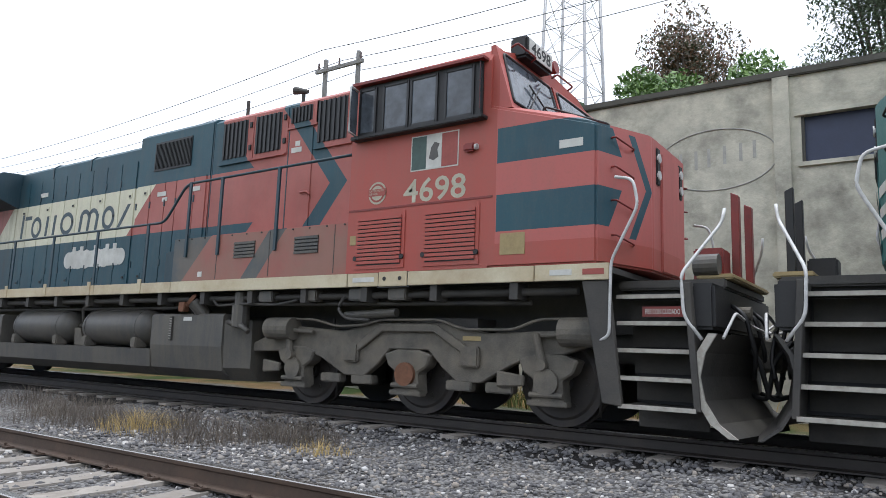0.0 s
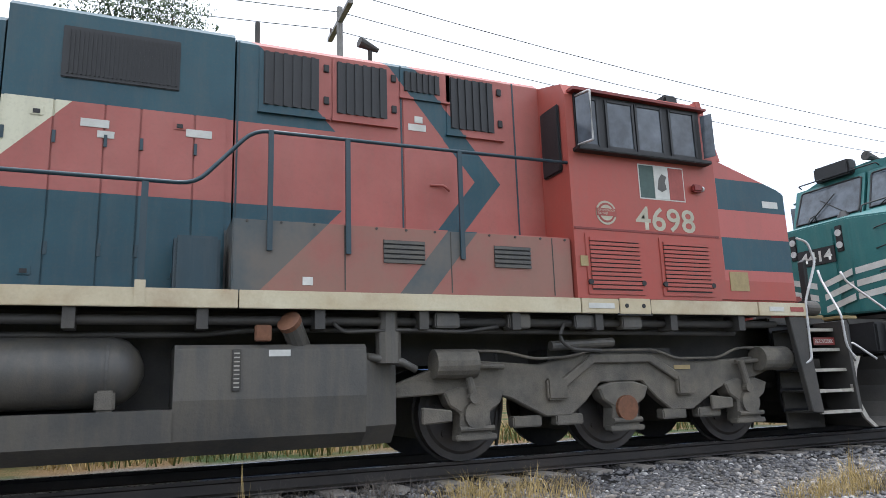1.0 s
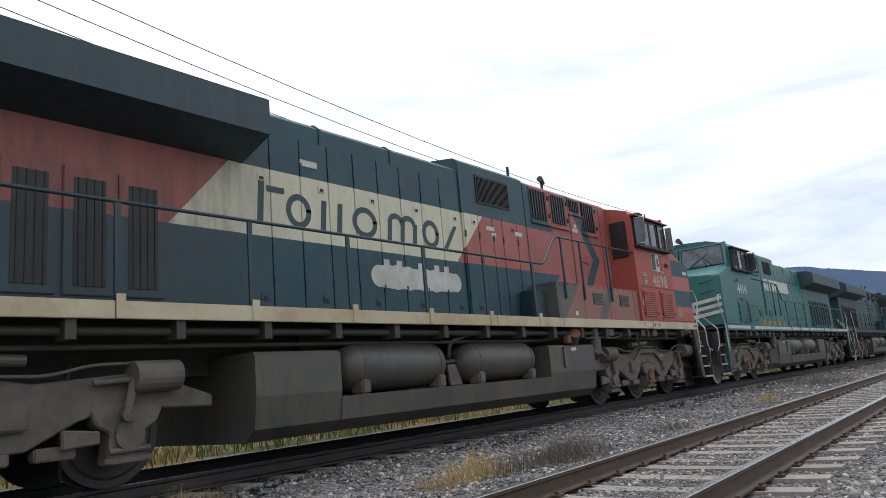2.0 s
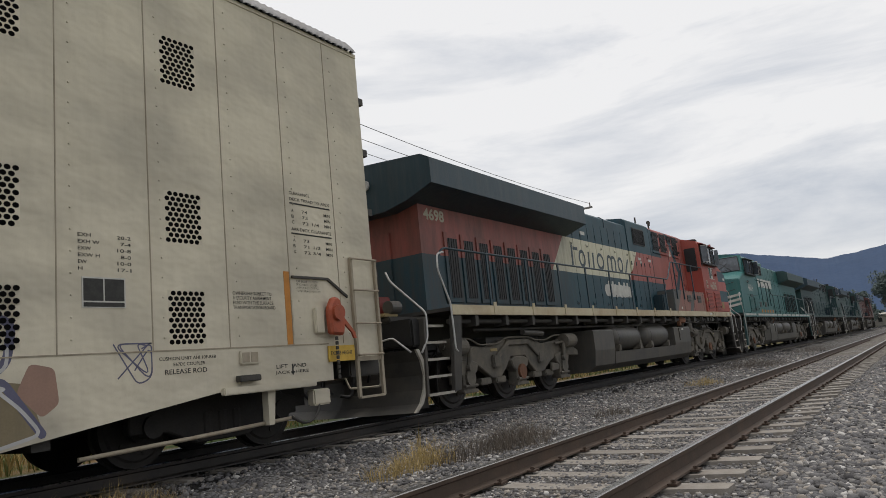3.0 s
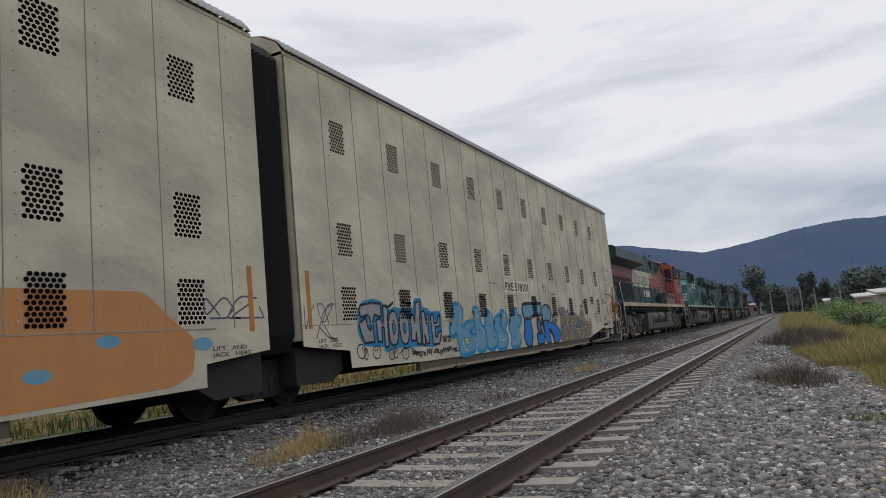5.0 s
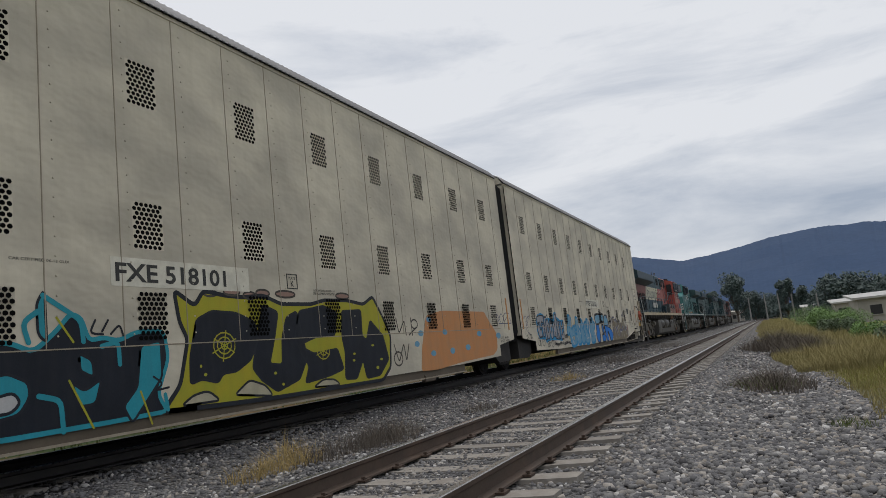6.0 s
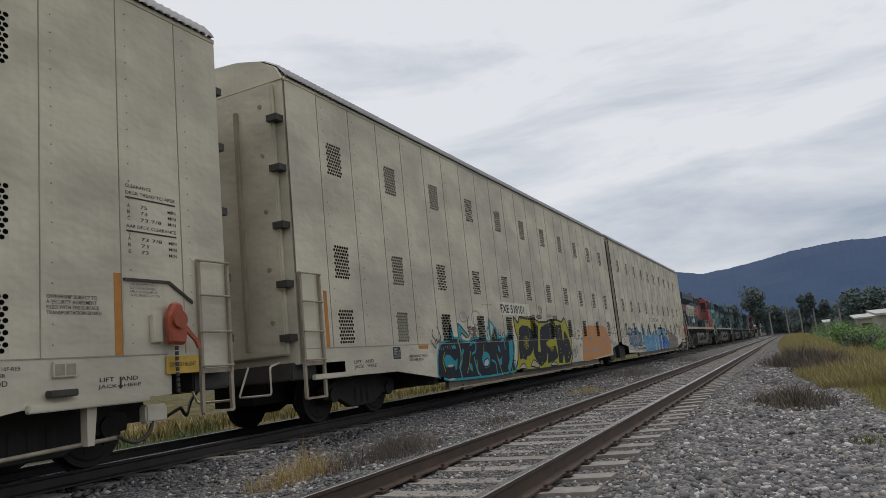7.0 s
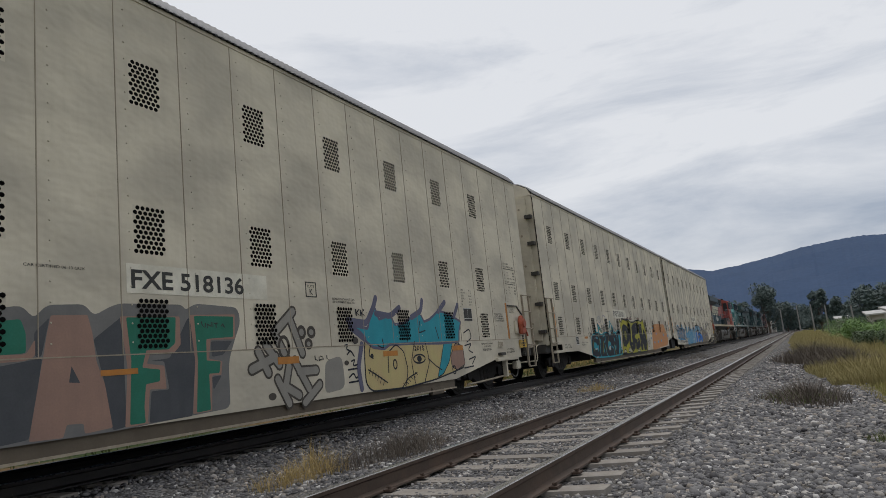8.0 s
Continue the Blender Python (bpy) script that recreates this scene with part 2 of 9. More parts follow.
CHROME = mat("worn_rail_white", (0.58, 0.58, 0.57), 0.45, 0.0, scale=12, dirt=(0.2, 0.19, 0.18), amount=0.5)
ORANGE = mat("orange_marking", (0.55, 0.22, 0.03), 0.6, scale=6, dirt=(0.25, 0.12, 0.04), amount=0.5, bump=0)
YELLOW = mat("yellow_paint", (0.62, 0.40, 0.06), 0.6, scale=6, bump=0)
BRAKE = mat("orange_red_brake", (0.42, 0.085, 0.035), 0.55, scale=9, dirt=(0.10, 0.04, 0.025), amount=0.5)
RED_FLAG = mat("red_flag_paint", (0.33, 0.075, 0.06), 0.6, scale=8, bump=0)
GREEN_FLAG = mat("green_flag_paint", (0.055, 0.095, 0.085), 0.6, scale=8, bump=0)
PLATE = mat("worn_metal_plate", (0.36, 0.28, 0.13), 0.6, scale=9, dirt=(0.2, 0.13, 0.06), amount=0.5, bump=0)
STEP = mat("worn_step_edge", (0.42, 0.40, 0.35), 0.6, scale=16, dirt=(0.16, 0.12, 0.09), amount=0.5)


def glass_pane(name, tint):
    m, n, l, b = nodes(name)
    k = Net(m.node_tree)
    k.put(b.inputs["Base Color"], k.mix(k.ramp(k.noise(k.obj(), 3, 5), 0.4, 0.75), tint, tuple(x * 3 for x in tint)))
    b.inputs["IOR"].default_value = 1.5
    k.put(b.inputs["Roughness"], k.math("ADD", 0.04, k.math("MULTIPLY", k.noise(k.obj(), 2, 3), 0.08)))
    return m


GLASS = glass_pane("dusty_cab_glass", (0.045, 0.052, 0.062))


def rack_paint():
    """Weathered beige enamel with rain runs; dark clouds paint in the soft shading of dented panels."""
    m, n, l, b = nodes("beige_car_paint")
    k = Net(m.node_tree)
    v = k.obj()
    big = k.noise(k.stretch(v, (1, 1, 1.5)), 0.85, 3, 0.45)
    runs = k.noise(k.stretch(v, (7, 7, 0.35)), 1.6, 6, 0.65)
    fine = k.noise(v, 45, 3)
    col = k.mix(k.ramp(big, 0.36, 0.64), (0.62, 0.57, 0.45), (0.44, 0.405, 0.325))
    col = k.mix(k.math("MULTIPLY", k.ramp(runs, 0.45, 0.85), 0.14), col, (0.25, 0.215, 0.155))
    col = k.mix(k.math("MULTIPLY", k.ramp(fine, 0.55, 0.8), 0.15), col, (0.22, 0.19, 0.15))
    k.put(b.inputs["Base Color"], col)
    k.put(b.inputs["Roughness"], k.math("ADD", 0.5, k.math("MULTIPLY", runs, 0.2)))
    k.bump(k.noise(k.stretch(v, (1, 1, 1.6)), 1.3, 3), 0.6, 0.07, b)
    return m


RACK = rack_paint()
RACK_SEAM = mat("rusty_beige_seam", (0.38, 0.33, 0.25), 0.7, scale=3, dirt=(0.16, 0.11, 0.07), amount=0.5, streak=True)
ROOF = mat("galvanised_roof", (0.22, 0.22, 0.23), 0.6, 0.0, scale=3, dirt=(0.16, 0.13, 0.10), amount=0.4)
CHANNEL = mat("brown_sill_channel", (0.13, 0.105, 0.075), 0.75, scale=2, dirt=(0.06, 0.045, 0.03), amount=0.6)
SOOTY = mat("soot_black_steel", (0.013, 0.0125, 0.012), 0.8, c2=(0.024, 0.021, 0.019), scale=3, dirt=(0.04, 0.034, 0.027), amount=0.4, bump=0.3)
# flat black that stands for the shade seen through the vent holes
HOLE_SHADE = mat("painted_hole_shade", (0.006, 0.006, 0.006), 0.95, scale=3, bump=0)
HOLE_SHADE.node_tree.nodes["Principled BSDF"].inputs["Specular IOR Level"].default_value = 0.05
RUBBER = mat("black_rubber_bellows", (0.009, 0.009, 0.010), 0.85, scale=3, dirt=(0.022, 0.02, 0.019), amount=0.4, streak=True)

# ---- ground ----
def ground_z(y):
    pts = [(-700, -2.2), (-40, -1.9), (-9, -1.2), (-4.5, -0.75), (-2.2, -0.60), (-0.8, -0.52), (0.4, -0.46), (1.2, -0.352), (1.9, -0.352), (3.6, -0.352), (4.3, -0.350), (4.9, -0.37), (5.9, -0.34), (6.7, -0.205), (9.5, -0.205), (10.4, -0.24), (12.5, -0.24), (16, -0.30), (800, -0.6)]
    for (a, za), (b, zb) in zip(pts, pts[1:]):
        if a <= y <= b:
            return za + (zb - za) * (y - a) / (b - a)
    return pts[-1][1]


def relief(x, y):
    flat = 0.25 if 1.2 < y < 4.3 or 6.7 < y < 9.5 else 1.0
    return flat * (0.05 * noise.noise((x * 0.9, y * 0.9, 0)) + 0.02 * noise.noise((x * 3.7, y * 3.7, 5)))


def ground_material():
    m, n, l, b = nodes("ballast_dirt_and_grass")
    k = Net(m.node_tree)
    v = k.obj()
    sep = n.new("ShaderNodeSeparateXYZ")
    l.new(v, sep.inputs[0])
    y = sep.outputs[1]
    big = k.noise(v, 0.35, 5)
    edge = k.math("ADD", y, k.math("MULTIPLY", k.math("SUBTRACT", big, 0.5), 2.2))
    rim = k.math("SUBTRACT", edge, k.math("MULTIPLY", k.math("MINIMUM", k.math("MAXIMUM", sep.outputs[0], 0.0), 28.0), 0.062))
    cell = k.voronoi(v, 26.0, "F1", "Color")
    dist = k.voronoi(v, 26.0)
    tone = n.new("ShaderNodeSeparateColor")
    l.new(cell, tone.inputs[0])
    stone = k.mix(tone.outputs[0], (0.095, 0.094, 0.10), (0.25, 0.245, 0.24))
    stone = k.mix(k.ramp(dist, 0.35, 0.75), stone, (0.05, 0.047, 0.045))
    dirt = k.mix(k.noise(v, 3, 5), (0.17, 0.145, 0.115), (0.10, 0.085, 0.068))
    grass = k.mix(k.noise(v, 0.8, 5), (0.19, 0.155, 0.055), (0.075, 0.095, 0.028))
    col = k.mix(k.math("MULTIPLY", k.ramp(k.noise(v, 0.9, 5), 0.45, 0.7), 0.45), stone, dirt)
    col = k.mix(k.ramp(rim, -1.3, -2.0), col, grass)
    # near-black band: oily ballast, widened to paint in the train's shade
    oil_and_shade = k.math("MULTIPLY", k.math("LESS_THAN", k.math("ABSOLUTE", k.math("SUBTRACT", edge, 8.95)), 2.4), 0.9)
    col = k.mix(oil_and_shade, col, (0.013, 0.012, 0.0115))
    col = k.mix(k.ramp(edge, 11.4, 12.2), col, k.mix(k.ramp(k.noise(v, 0.45, 5), 0.42, 0.58), (0.15, 0.10, 0.05), (0.035, 0.055, 0.016)))
    k.put(b.inputs["Base Color"], col)
    b.inputs["Roughness"].default_value = 0.95
    b.inputs["Specular IOR Level"].default_value = 0.12
    k.bump(k.math("SUBTRACT", 1.0, dist), 0.9, 0.03, b)
    return m


def spread(a, b, lo, hi, step):
    out = [a, a * 0.5 + lo * 0.5, a * 0.2 + lo * 0.8, lo - (lo - a) * 0.06]
    x = lo
    while x < hi:
        out.append(x)
        x += step
    return out + [hi, hi + (b - hi) * 0.06, hi * 0.8 + b * 0.2, hi * 0.5 + b * 0.5, b]


xs = spread(-500, 2600, -16, 34, 0.35)
ys = spread(-700, 800, -6, 12, 0.16)
gv = []
for gx in xs:
    for gy in ys:
        near = 1.0 if -16 <= gx <= 34 and -6 <= gy <= 12 else 0.0
        gv.append((gx, gy, ground_z(gy) + near * relief(gx, gy)))
ny = len(ys)
gf = [(i * ny + j, (i + 1) * ny + j, (i + 1) * ny + j + 1, i * ny + j + 1) for i in range(len(xs) - 1) for j in range(ny - 1)]
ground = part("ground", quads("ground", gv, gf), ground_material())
tagged(ground, "grey crushed-stone ballast with dirt and dry grass edges", "ground", kind="structure")

# ---- loose stones ----

def stones(name, areas, seed, material, label):
    """Angular stones strewn over areas (x0, x1, y0, y1, how many, least and greatest size)."""
    rng = np.random.default_rng(seed)
    g = (1 + 5 ** 0.5) / 2
    base = np.array([(-1, g, 0), (1, g, 0), (-1, -g, 0), (1, -g, 0), (0, -1, g), (0, 1, g), (0, -1, -g), (0, 1, -g), (g, 0, -1), (g, 0, 1), (-g, 0, -1), (-g, 0, 1)]) / 1.9
    tri = np.array([(0, 11, 5), (0, 5, 1), (0, 1, 7), (0, 7, 10), (0, 10, 11), (1, 5, 9), (5, 11, 4), (11, 10, 2), (10, 7, 6), (7, 1, 8), (3, 9, 4), (3, 4, 2), (3, 2, 6), (3, 6, 8), (3, 8, 9), (4, 9, 5), (2, 4, 11), (6, 2, 10), (8, 6, 7), (9, 8, 1)])
    V, F, off = [], [], 0
    for x0, x1, y0, y1, count, a, b in areas:
        px = rng.uniform(x0, x1, count)
        py = rng.uniform(y0, y1, count)
        size = rng.uniform(a, b, count) * rng.uniform(0.7, 1.2, count)
        shape = base[None] * rng.uniform(0.65, 1.25, (count, 12, 1)) * (rng.uniform(0.6, 1.3, (count, 1, 3)) * np.array([1, 1, 0.75]))
        t = rng.uniform(0, 6.283, count)
        c, s = np.cos(t)[:, None], np.sin(t)[:, None]
        rx, ry = shape[:, :, 0] * c - shape[:, :, 1] * s, shape[:, :, 0] * s + shape[:, :, 1] * c
        pz = np.array([ground_z(q) + relief(p, q) for p, q in zip(px, py)]) + size * 0.15
        v = np.stack([rx * size[:, None] + px[:, None], ry * size[:, None] + py[:, None], shape[:, :, 2] * size[:, None] + pz[:, None]], 2)
        V.append(v.reshape(-1, 3))
        F.append((tri[None] + (np.arange(count) * 12)[:, None, None] + off).reshape(-1, 3))
        off += count * 12
    V, F = np.concatenate(V), np.concatenate(F)
    me = bpy.data.meshes.new(name)
    me.vertices.add(len(V))
    me.vertices.foreach_set("co", V.astype(np.float32).ravel())
    me.loops.add(F.size)
    me.loops.foreach_set("vertex_index", F.astype(np.int32).ravel())
    me.polygons.add(len(F))
    me.polygons.foreach_set("loop_start", (np.arange(len(F)) * 3).astype(np.int32))
    me.update(calc_edges=True)
    return tagged(part(name, me, material), label, "gravel", kind="stuff")


def stone_material():
    m, n, l, b = nodes("crushed_granite")
    k = Net(m.node_tree)
    r = n.new("ShaderNodeNewGeometry").outputs["Random Per Island"]
    ramp = n.new("ShaderNodeValToRGB")
    e = ramp.color_ramp.elements
    e[0].color, e[1].color = (0.045, 0.044, 0.049, 1), (0.60, 0.59, 0.58, 1)
    for p, c in ((0.40, (0.125, 0.123, 0.132, 1)), (0.75, (0.21, 0.205, 0.20, 1)), (0.9, (0.30, 0.26, 0.22, 1))):
        q = e.new(p)
        q.color = c
    l.new(r, ramp.inputs[0])
    v = k.obj()
    col = k.mix(k.math("MULTIPLY", k.noise(v, 60, 4), 0.5), ramp.outputs[0], (0.09, 0.085, 0.08))
    k.put(b.inputs["Base Color"], col)
    b.inputs["Roughness"].default_value = 0.85
    k.bump(k.noise(v, 120, 3), 0.4, 0.004, b)
    return m


stones("ballast_stones", [(3.2, 8, -1.6, 1.30, 15000, 0.015, 0.040), (8, 18, -1.0, 1.30, 14000, 0.020, 0.045), (2.0, 20, 1.25, 1.85, 3500, 0.014, 0.030), (2.0, 13, 2.08, 3.42, 8000, 0.012, 0.026), (13, 30, 2.08, 3.42, 5000, 0.016, 0.030), (2.0, 20, 3.6, 4.2, 3000, 0.014, 0.028),
                          (3.0, 16, 3.75, 7.0, 17000, 0.014, 0.034), (-10, 3.0, 4.0, 7.1, 13000, 0.014, 0.034), (16, 40, 3.8, 7.0, 6000, 0.024, 0.045), (-10, 0, 1.2, 3.5, 3500, 0.014, 0.034), (18, 45, 0.1, 1.35, 6000, 0.022, 0.045), ],
       7, stone_material(), "angular grey and tan crushed ballast stones")
# stones below the train carry the same oil and painted shade
stones("oily_stones", [(-10, 20, 6.75, 9.3, 9000, 0.015, 0.034)], 8, mat("oily_shaded_stone", (0.020, 0.019, 0.018), 0.7, c2=(0.035, 0.032, 0.03), scale=9, bump=0.3), "oily ballast stones under the train, darkened with painted shade")

# ---- tracks ----
RAIL = mat("rust_brown_rail", (0.085, 0.058, 0.042), 0.65, 0.25, scale=4, dirt=(0.14, 0.085, 0.055), amount=0.5)
# darker copy of the rail steel, for oil and shade beneath the train
DARK_RAIL = mat("oily_shaded_rail", (0.030, 0.026, 0.023), 0.6, 0.2, scale=4, dirt=(0.06, 0.045, 0.035), amount=0.5)
HEAD = mat("polished_rail_head", (0.42, 0.41, 0.40), 0.28, 0.9, scale=5, dirt=(0.2, 0.17, 0.14), amount=0.4, bump=0.03)
CONCRETE_TIE = mat("pale_concrete", (0.30, 0.275, 0.245), 0.85, scale=6, dirt=(0.15, 0.12, 0.095), amount=0.75, pieces=0.8, bump=0.4)
CLIP = mat("rusty_clip_steel", (0.07, 0.045, 0.032), 0.8, 0.2, scale=20)


def far_bend(x):
    """Both tracks swing gently aside far ahead."""
    return -((x - 170) ** 2) / 2600.0 if x > 170 else 0.0


def rail_line(track, y, z, steel):
    prof = [(-0.068, -0.17), (0.068, -0.17), (0.065, -0.155), (0.012, -0.135), (0.009, -0.05), (0.034, -0.035), (0.036, -0.006), (-0.036, -0.006), (-0.034, -0.035), (-0.009, -0.05), (-0.012, -0.135), (-0.065, -0.155)]
    st = [-260, -60, 0, 60, 170] + [170 + 20 * k for k in range(1, 16)]
    part("rail", loft([[(x, y + a + far_bend(x), z + b) for a, b in prof] for x in st]), steel, track)
    part("rail_head", loft([[(x, y + a + far_bend(x), z + b) for a, b in ((-0.036, -0.008), (0.036, -0.008), (0.030, 0.0), (-0.030, 0.0))] for x in st]), HEAD, track, "polished running surface")


near_track = tagged(new("near_track"), "empty railway track with concrete ties and rusty rails", "railway track", kind="structure")
train_track = tagged(new("train_track"), "railway track under the train with concrete ties", "railway track", kind="structure")
for ty in (-0.7525, 0.7525):
    rail_line(near_track, YN + ty, ZN, RAIL)
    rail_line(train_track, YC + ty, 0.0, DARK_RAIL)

# ---- weeds ----
STRAW = mat("dry_straw", (0.46, 0.34, 0.14), 0.8, c2=(0.33, 0.24, 0.09), scale=2, bump=0)
DARK_WEED = mat("dark_dry_weed", (0.085, 0.072, 0.060), 0.85, c2=(0.14, 0.115, 0.09), scale=2, bump=0)
GREEN_GRASS = mat("green_grass", (0.075, 0.11, 0.028), 0.8, c2=(0.13, 0.145, 0.036), scale=1, bump=0)

BANK_STRAW = mat("pale_dry_grass", (0.34, 0.28, 0.12), 0.85, c2=(0.24, 0.21, 0.085), scale=0.8, bump=0)
BANK_GRASS = mat("yellow_green_grass", (0.19, 0.205, 0.045), 0.8, c2=(0.31, 0.27, 0.08), scale=1, bump=0)


def blades(spots, seed, length, width, lean):
    """Thin bent blades from spots (x, y, z, scale)."""
    rng = random.Random(seed)
    V, F = [], []
    for x, y, z, k in spots:
        a = rng.uniform(0, 6.283)
        h = length * k * rng.uniform(0.5, 1.1)
        d = lean * h * rng.uniform(0.2, 1.0)
        dx, dy = math.cos(a), math.sin(a)
        w = width * rng.uniform(0.6, 1.3)
        b = rng.uniform(0, 6.283)
        wx, wy = math.cos(b) * w, math.sin(b) * w
        i = len(V)
        V += [(x - wx, y - wy, z - 0.03), (x + wx, y + wy, z - 0.03), (x + dx * d * 0.35 + wx * 0.8, y + dy * d * 0.35 + wy * 0.8, z + h * 0.55), (x + dx * d * 0.35 - wx * 0.8, y + dy * d * 0.35 - wy * 0.8, z + h * 0.55), (x + dx * d, y + dy * d, z + h)]
        F += [(i, i + 1, i + 2, i + 3), (i + 3, i + 2, i + 4)]
    return quads("blades", V, F)


def weed(x, y, r, h, n, material, label, seed, name="weed_clump", lean=0.95, w=0.0030):
    rng = random.Random(seed)
    spots = []
    for k in range(int(n * 1.35)):
        a, q = rng.uniform(0, 6.283), r * rng.random() ** 0.7
        spots.append((x + q * math.cos(a) * 1.3, y + q * math.sin(a), ground_z(y) - 0.01, 1.0 - 0.5 * q / r))
    tagged(part(name, blades(spots, seed, h, w, lean), material), label, "weed", "weeds beside the tracks")


tan_l, dark_l = "dry straw-coloured grass clump growing in the ballast", "dark withered weed clump growing in the ballast"
for k, (wx, wy, r, h, n, mt, lb) in enumerate([
        (6.1, 5.0, 0.34, 0.30, 260, STRAW, tan_l), (6.75, 5.1, 0.32, 0.42, 240, STRAW, tan_l), (6.9, 4.85, 0.25, 0.36, 120, DARK_WEED, dark_l), (8.0, 4.75, 0.55, 0.40, 520, DARK_WEED, dark_l), (8.7, 4.85, 0.45, 0.36, 360, DARK_WEED, dark_l), (11.9, 4.85, 0.35, 0.22, 160, DARK_WEED, dark_l),
        (18.4, 4.95, 0.5, 0.3, 220, STRAW, tan_l), (26.5, 5.4, 1.3, 0.5, 500, DARK_WEED, dark_l), (40, 5.2, 1.5, 0.5, 400, DARK_WEED, dark_l),
        (-12.8, 6.0, 0.7, 0.42, 420, DARK_WEED, dark_l), (-11.2, 5.9, 0.7, 0.4, 420, DARK_WEED, dark_l), (-9.6, 5.5, 0.7, 0.42, 460, DARK_WEED, dark_l), (-8.7, 5.4, 0.5, 0.38, 300, STRAW, tan_l), (-8.2, 5.7, 0.6, 0.45, 420, DARK_WEED, dark_l), (-6.9, 5.8, 0.55, 0.46, 420, DARK_WEED, dark_l), (-6.2, 5.9, 0.4, 0.5, 260, DARK_WEED, dark_l), (-7.4, 5.2, 0.5, 0.3, 300, DARK_WEED, dark_l), (-10.5, 5.2, 0.6, 0.3, 300, DARK_WEED, dark_l), (-5.6, 5.5, 0.3, 0.25, 120, STRAW, tan_l),
        (3.0, 6.3, 0.35, 0.34, 200, STRAW, tan_l), (3.6, 6.2, 0.5, 0.34, 300, STRAW, tan_l), (4.1, 6.35, 0.3, 0.3, 160, DARK_WEED, dark_l), (1.2, 6.5, 0.5, 0.3, 120, DARK_WEED, dark_l), (2.2, 6.5, 0.5, 0.35, 160, DARK_WEED, dark_l)]):
    weed(wx, wy, r, h, n, mt, lb, 40 + k)
for k, (wx, wy) in enumerate(((3.75, 6.3), (6.95, 5.35), (7.5, 5.7), (0.9, 6.4))):
    weed(wx, wy, 0.06, 0.62, 5, STRAW, "single tall dry weed stalk in the ballast", 90 + k, "weed_stalk", 0.12, 0.004)
# low plants on the bank beside the near track
weed(12.8, 0.15, 0.7, 0.46, 700, DARK_WEED, "low brown-green shrub on the gravel bank", 120, lean=1.2, w=0.006)
weed(12.9, 0.25, 0.6, 0.3, 260, GREEN_GRASS, "low green weed on the gravel bank", 121, lean=1.2, w=0.006)
weed(27.0, -0.2, 1.3, 0.85, 1300, DARK_WEED, "bushy brown weed on the bank", 122, lean=0.9, w=0.008)
weed(23.0, -0.9, 1.1, 0.7, 1000, DARK_WEED, "bushy brown weed on the bank", 123, lean=0.9, w=0.008)
weed(8.6, -0.6, 0.25, 0.16, 120, GREEN_GRASS, "small green tuft in the gravel", 124, lean=0.9)


def bank(seed, n, x0, x1, y0, y1, h, material, label, w):
    rng = random.Random(seed)
    spots = []
    while len(spots) < n:
        x = x0 + (x1 - x0) * rng.random() ** 1.7
        edge = y1 - 0.35 - 0.055 * max(0.0, 20 - x) + 0.022 * min(max(x - 20, 0.0), 50) + 0.45 * noise.noise((x * 0.35, 0, 7.7)) if y1 < 5 else y1
        y = edge - (edge - y0) * rng.random() ** 1.3
        if noise.noise((x * 0.25, y * 0.5, seed)) > -0.25:
            spots.append((x, y, ground_z(y), rng.uniform(0.6, 1.2) * min(1.0, 0.35 + 0.5 * abs(edge - y))))
    tagged(part("bank_grass", blades(spots, seed, h, w, 0.7), material), label, "grass", kind="stuff")


bank(201, 26000, 9, 150, -6, 0.0, 0.34, BANK_STRAW, "tall dry yellow grass on the bank", 0.006)
bank(202, 30000, 7, 90, -9, -0.2, 0.28, BANK_GRASS, "green grass between the dry stalks on the bank", 0.006)
bank(207, 9000, 6.5, 18, -5.0, -0.1, 0.20, BANK_GRASS, "short yellow-green grass at the edge of the gravel", 0.005)
bank(203, 20000, 18, 200, -3.6, 0.35, 0.45, BANK_STRAW, "tall dry yellow grass along the track", 0.010)
bank(208, 18000, 16, 75, -2.4, 0.3, 0.5, BANK_STRAW, "knee-high golden grass at the edge of the bank", 0.006)
bank(206, 16000, 14, 160, -6.0, 0.1, 0.28, BANK_GRASS, "green grass along the track", 0.010)
bank(204, 9000, -8, 60, 12.2, 17, 0.45, STRAW, "dry grass beyond the train", 0.014)
bank(205, 7000, -8, 60, 12.0, 16, 0.35, GREEN_GRASS, "green grass beyond the train", 0.014)


# ---- trees and shrubs ----
def leaf_material(name, a, b):
    m, n, l, bs = nodes(name)
    k = Net(m.node_tree)
    r = n.new("ShaderNodeNewGeometry").outputs["Random Per Island"]
    k.put(bs.inputs["Base Color"], k.mix(r, a, b))
    bs.inputs["Roughness"].default_value = 0.6
    return m


LEAF_DARK = leaf_material("dark_leaves", (0.030, 0.050, 0.022), (0.075, 0.115, 0.045))
LEAF_GREEN = leaf_material("bright_leaves", (0.045, 0.10, 0.020), (0.13, 0.23, 0.045))
# bluish, paler leaf colour paints in the haze over far trees
LEAF_FAR = leaf_material("dark_leaves_painted_haze", (0.030, 0.054, 0.054), (0.058, 0.085, 0.074))
LEAF_RED = leaf_material("rusty_leaves", (0.040, 0.060, 0.025), (0.17, 0.085, 0.045))
BARK = mat("grey_brown_bark", (0.11, 0.085, 0.065), 0.9, scale=6, bump=0.5)


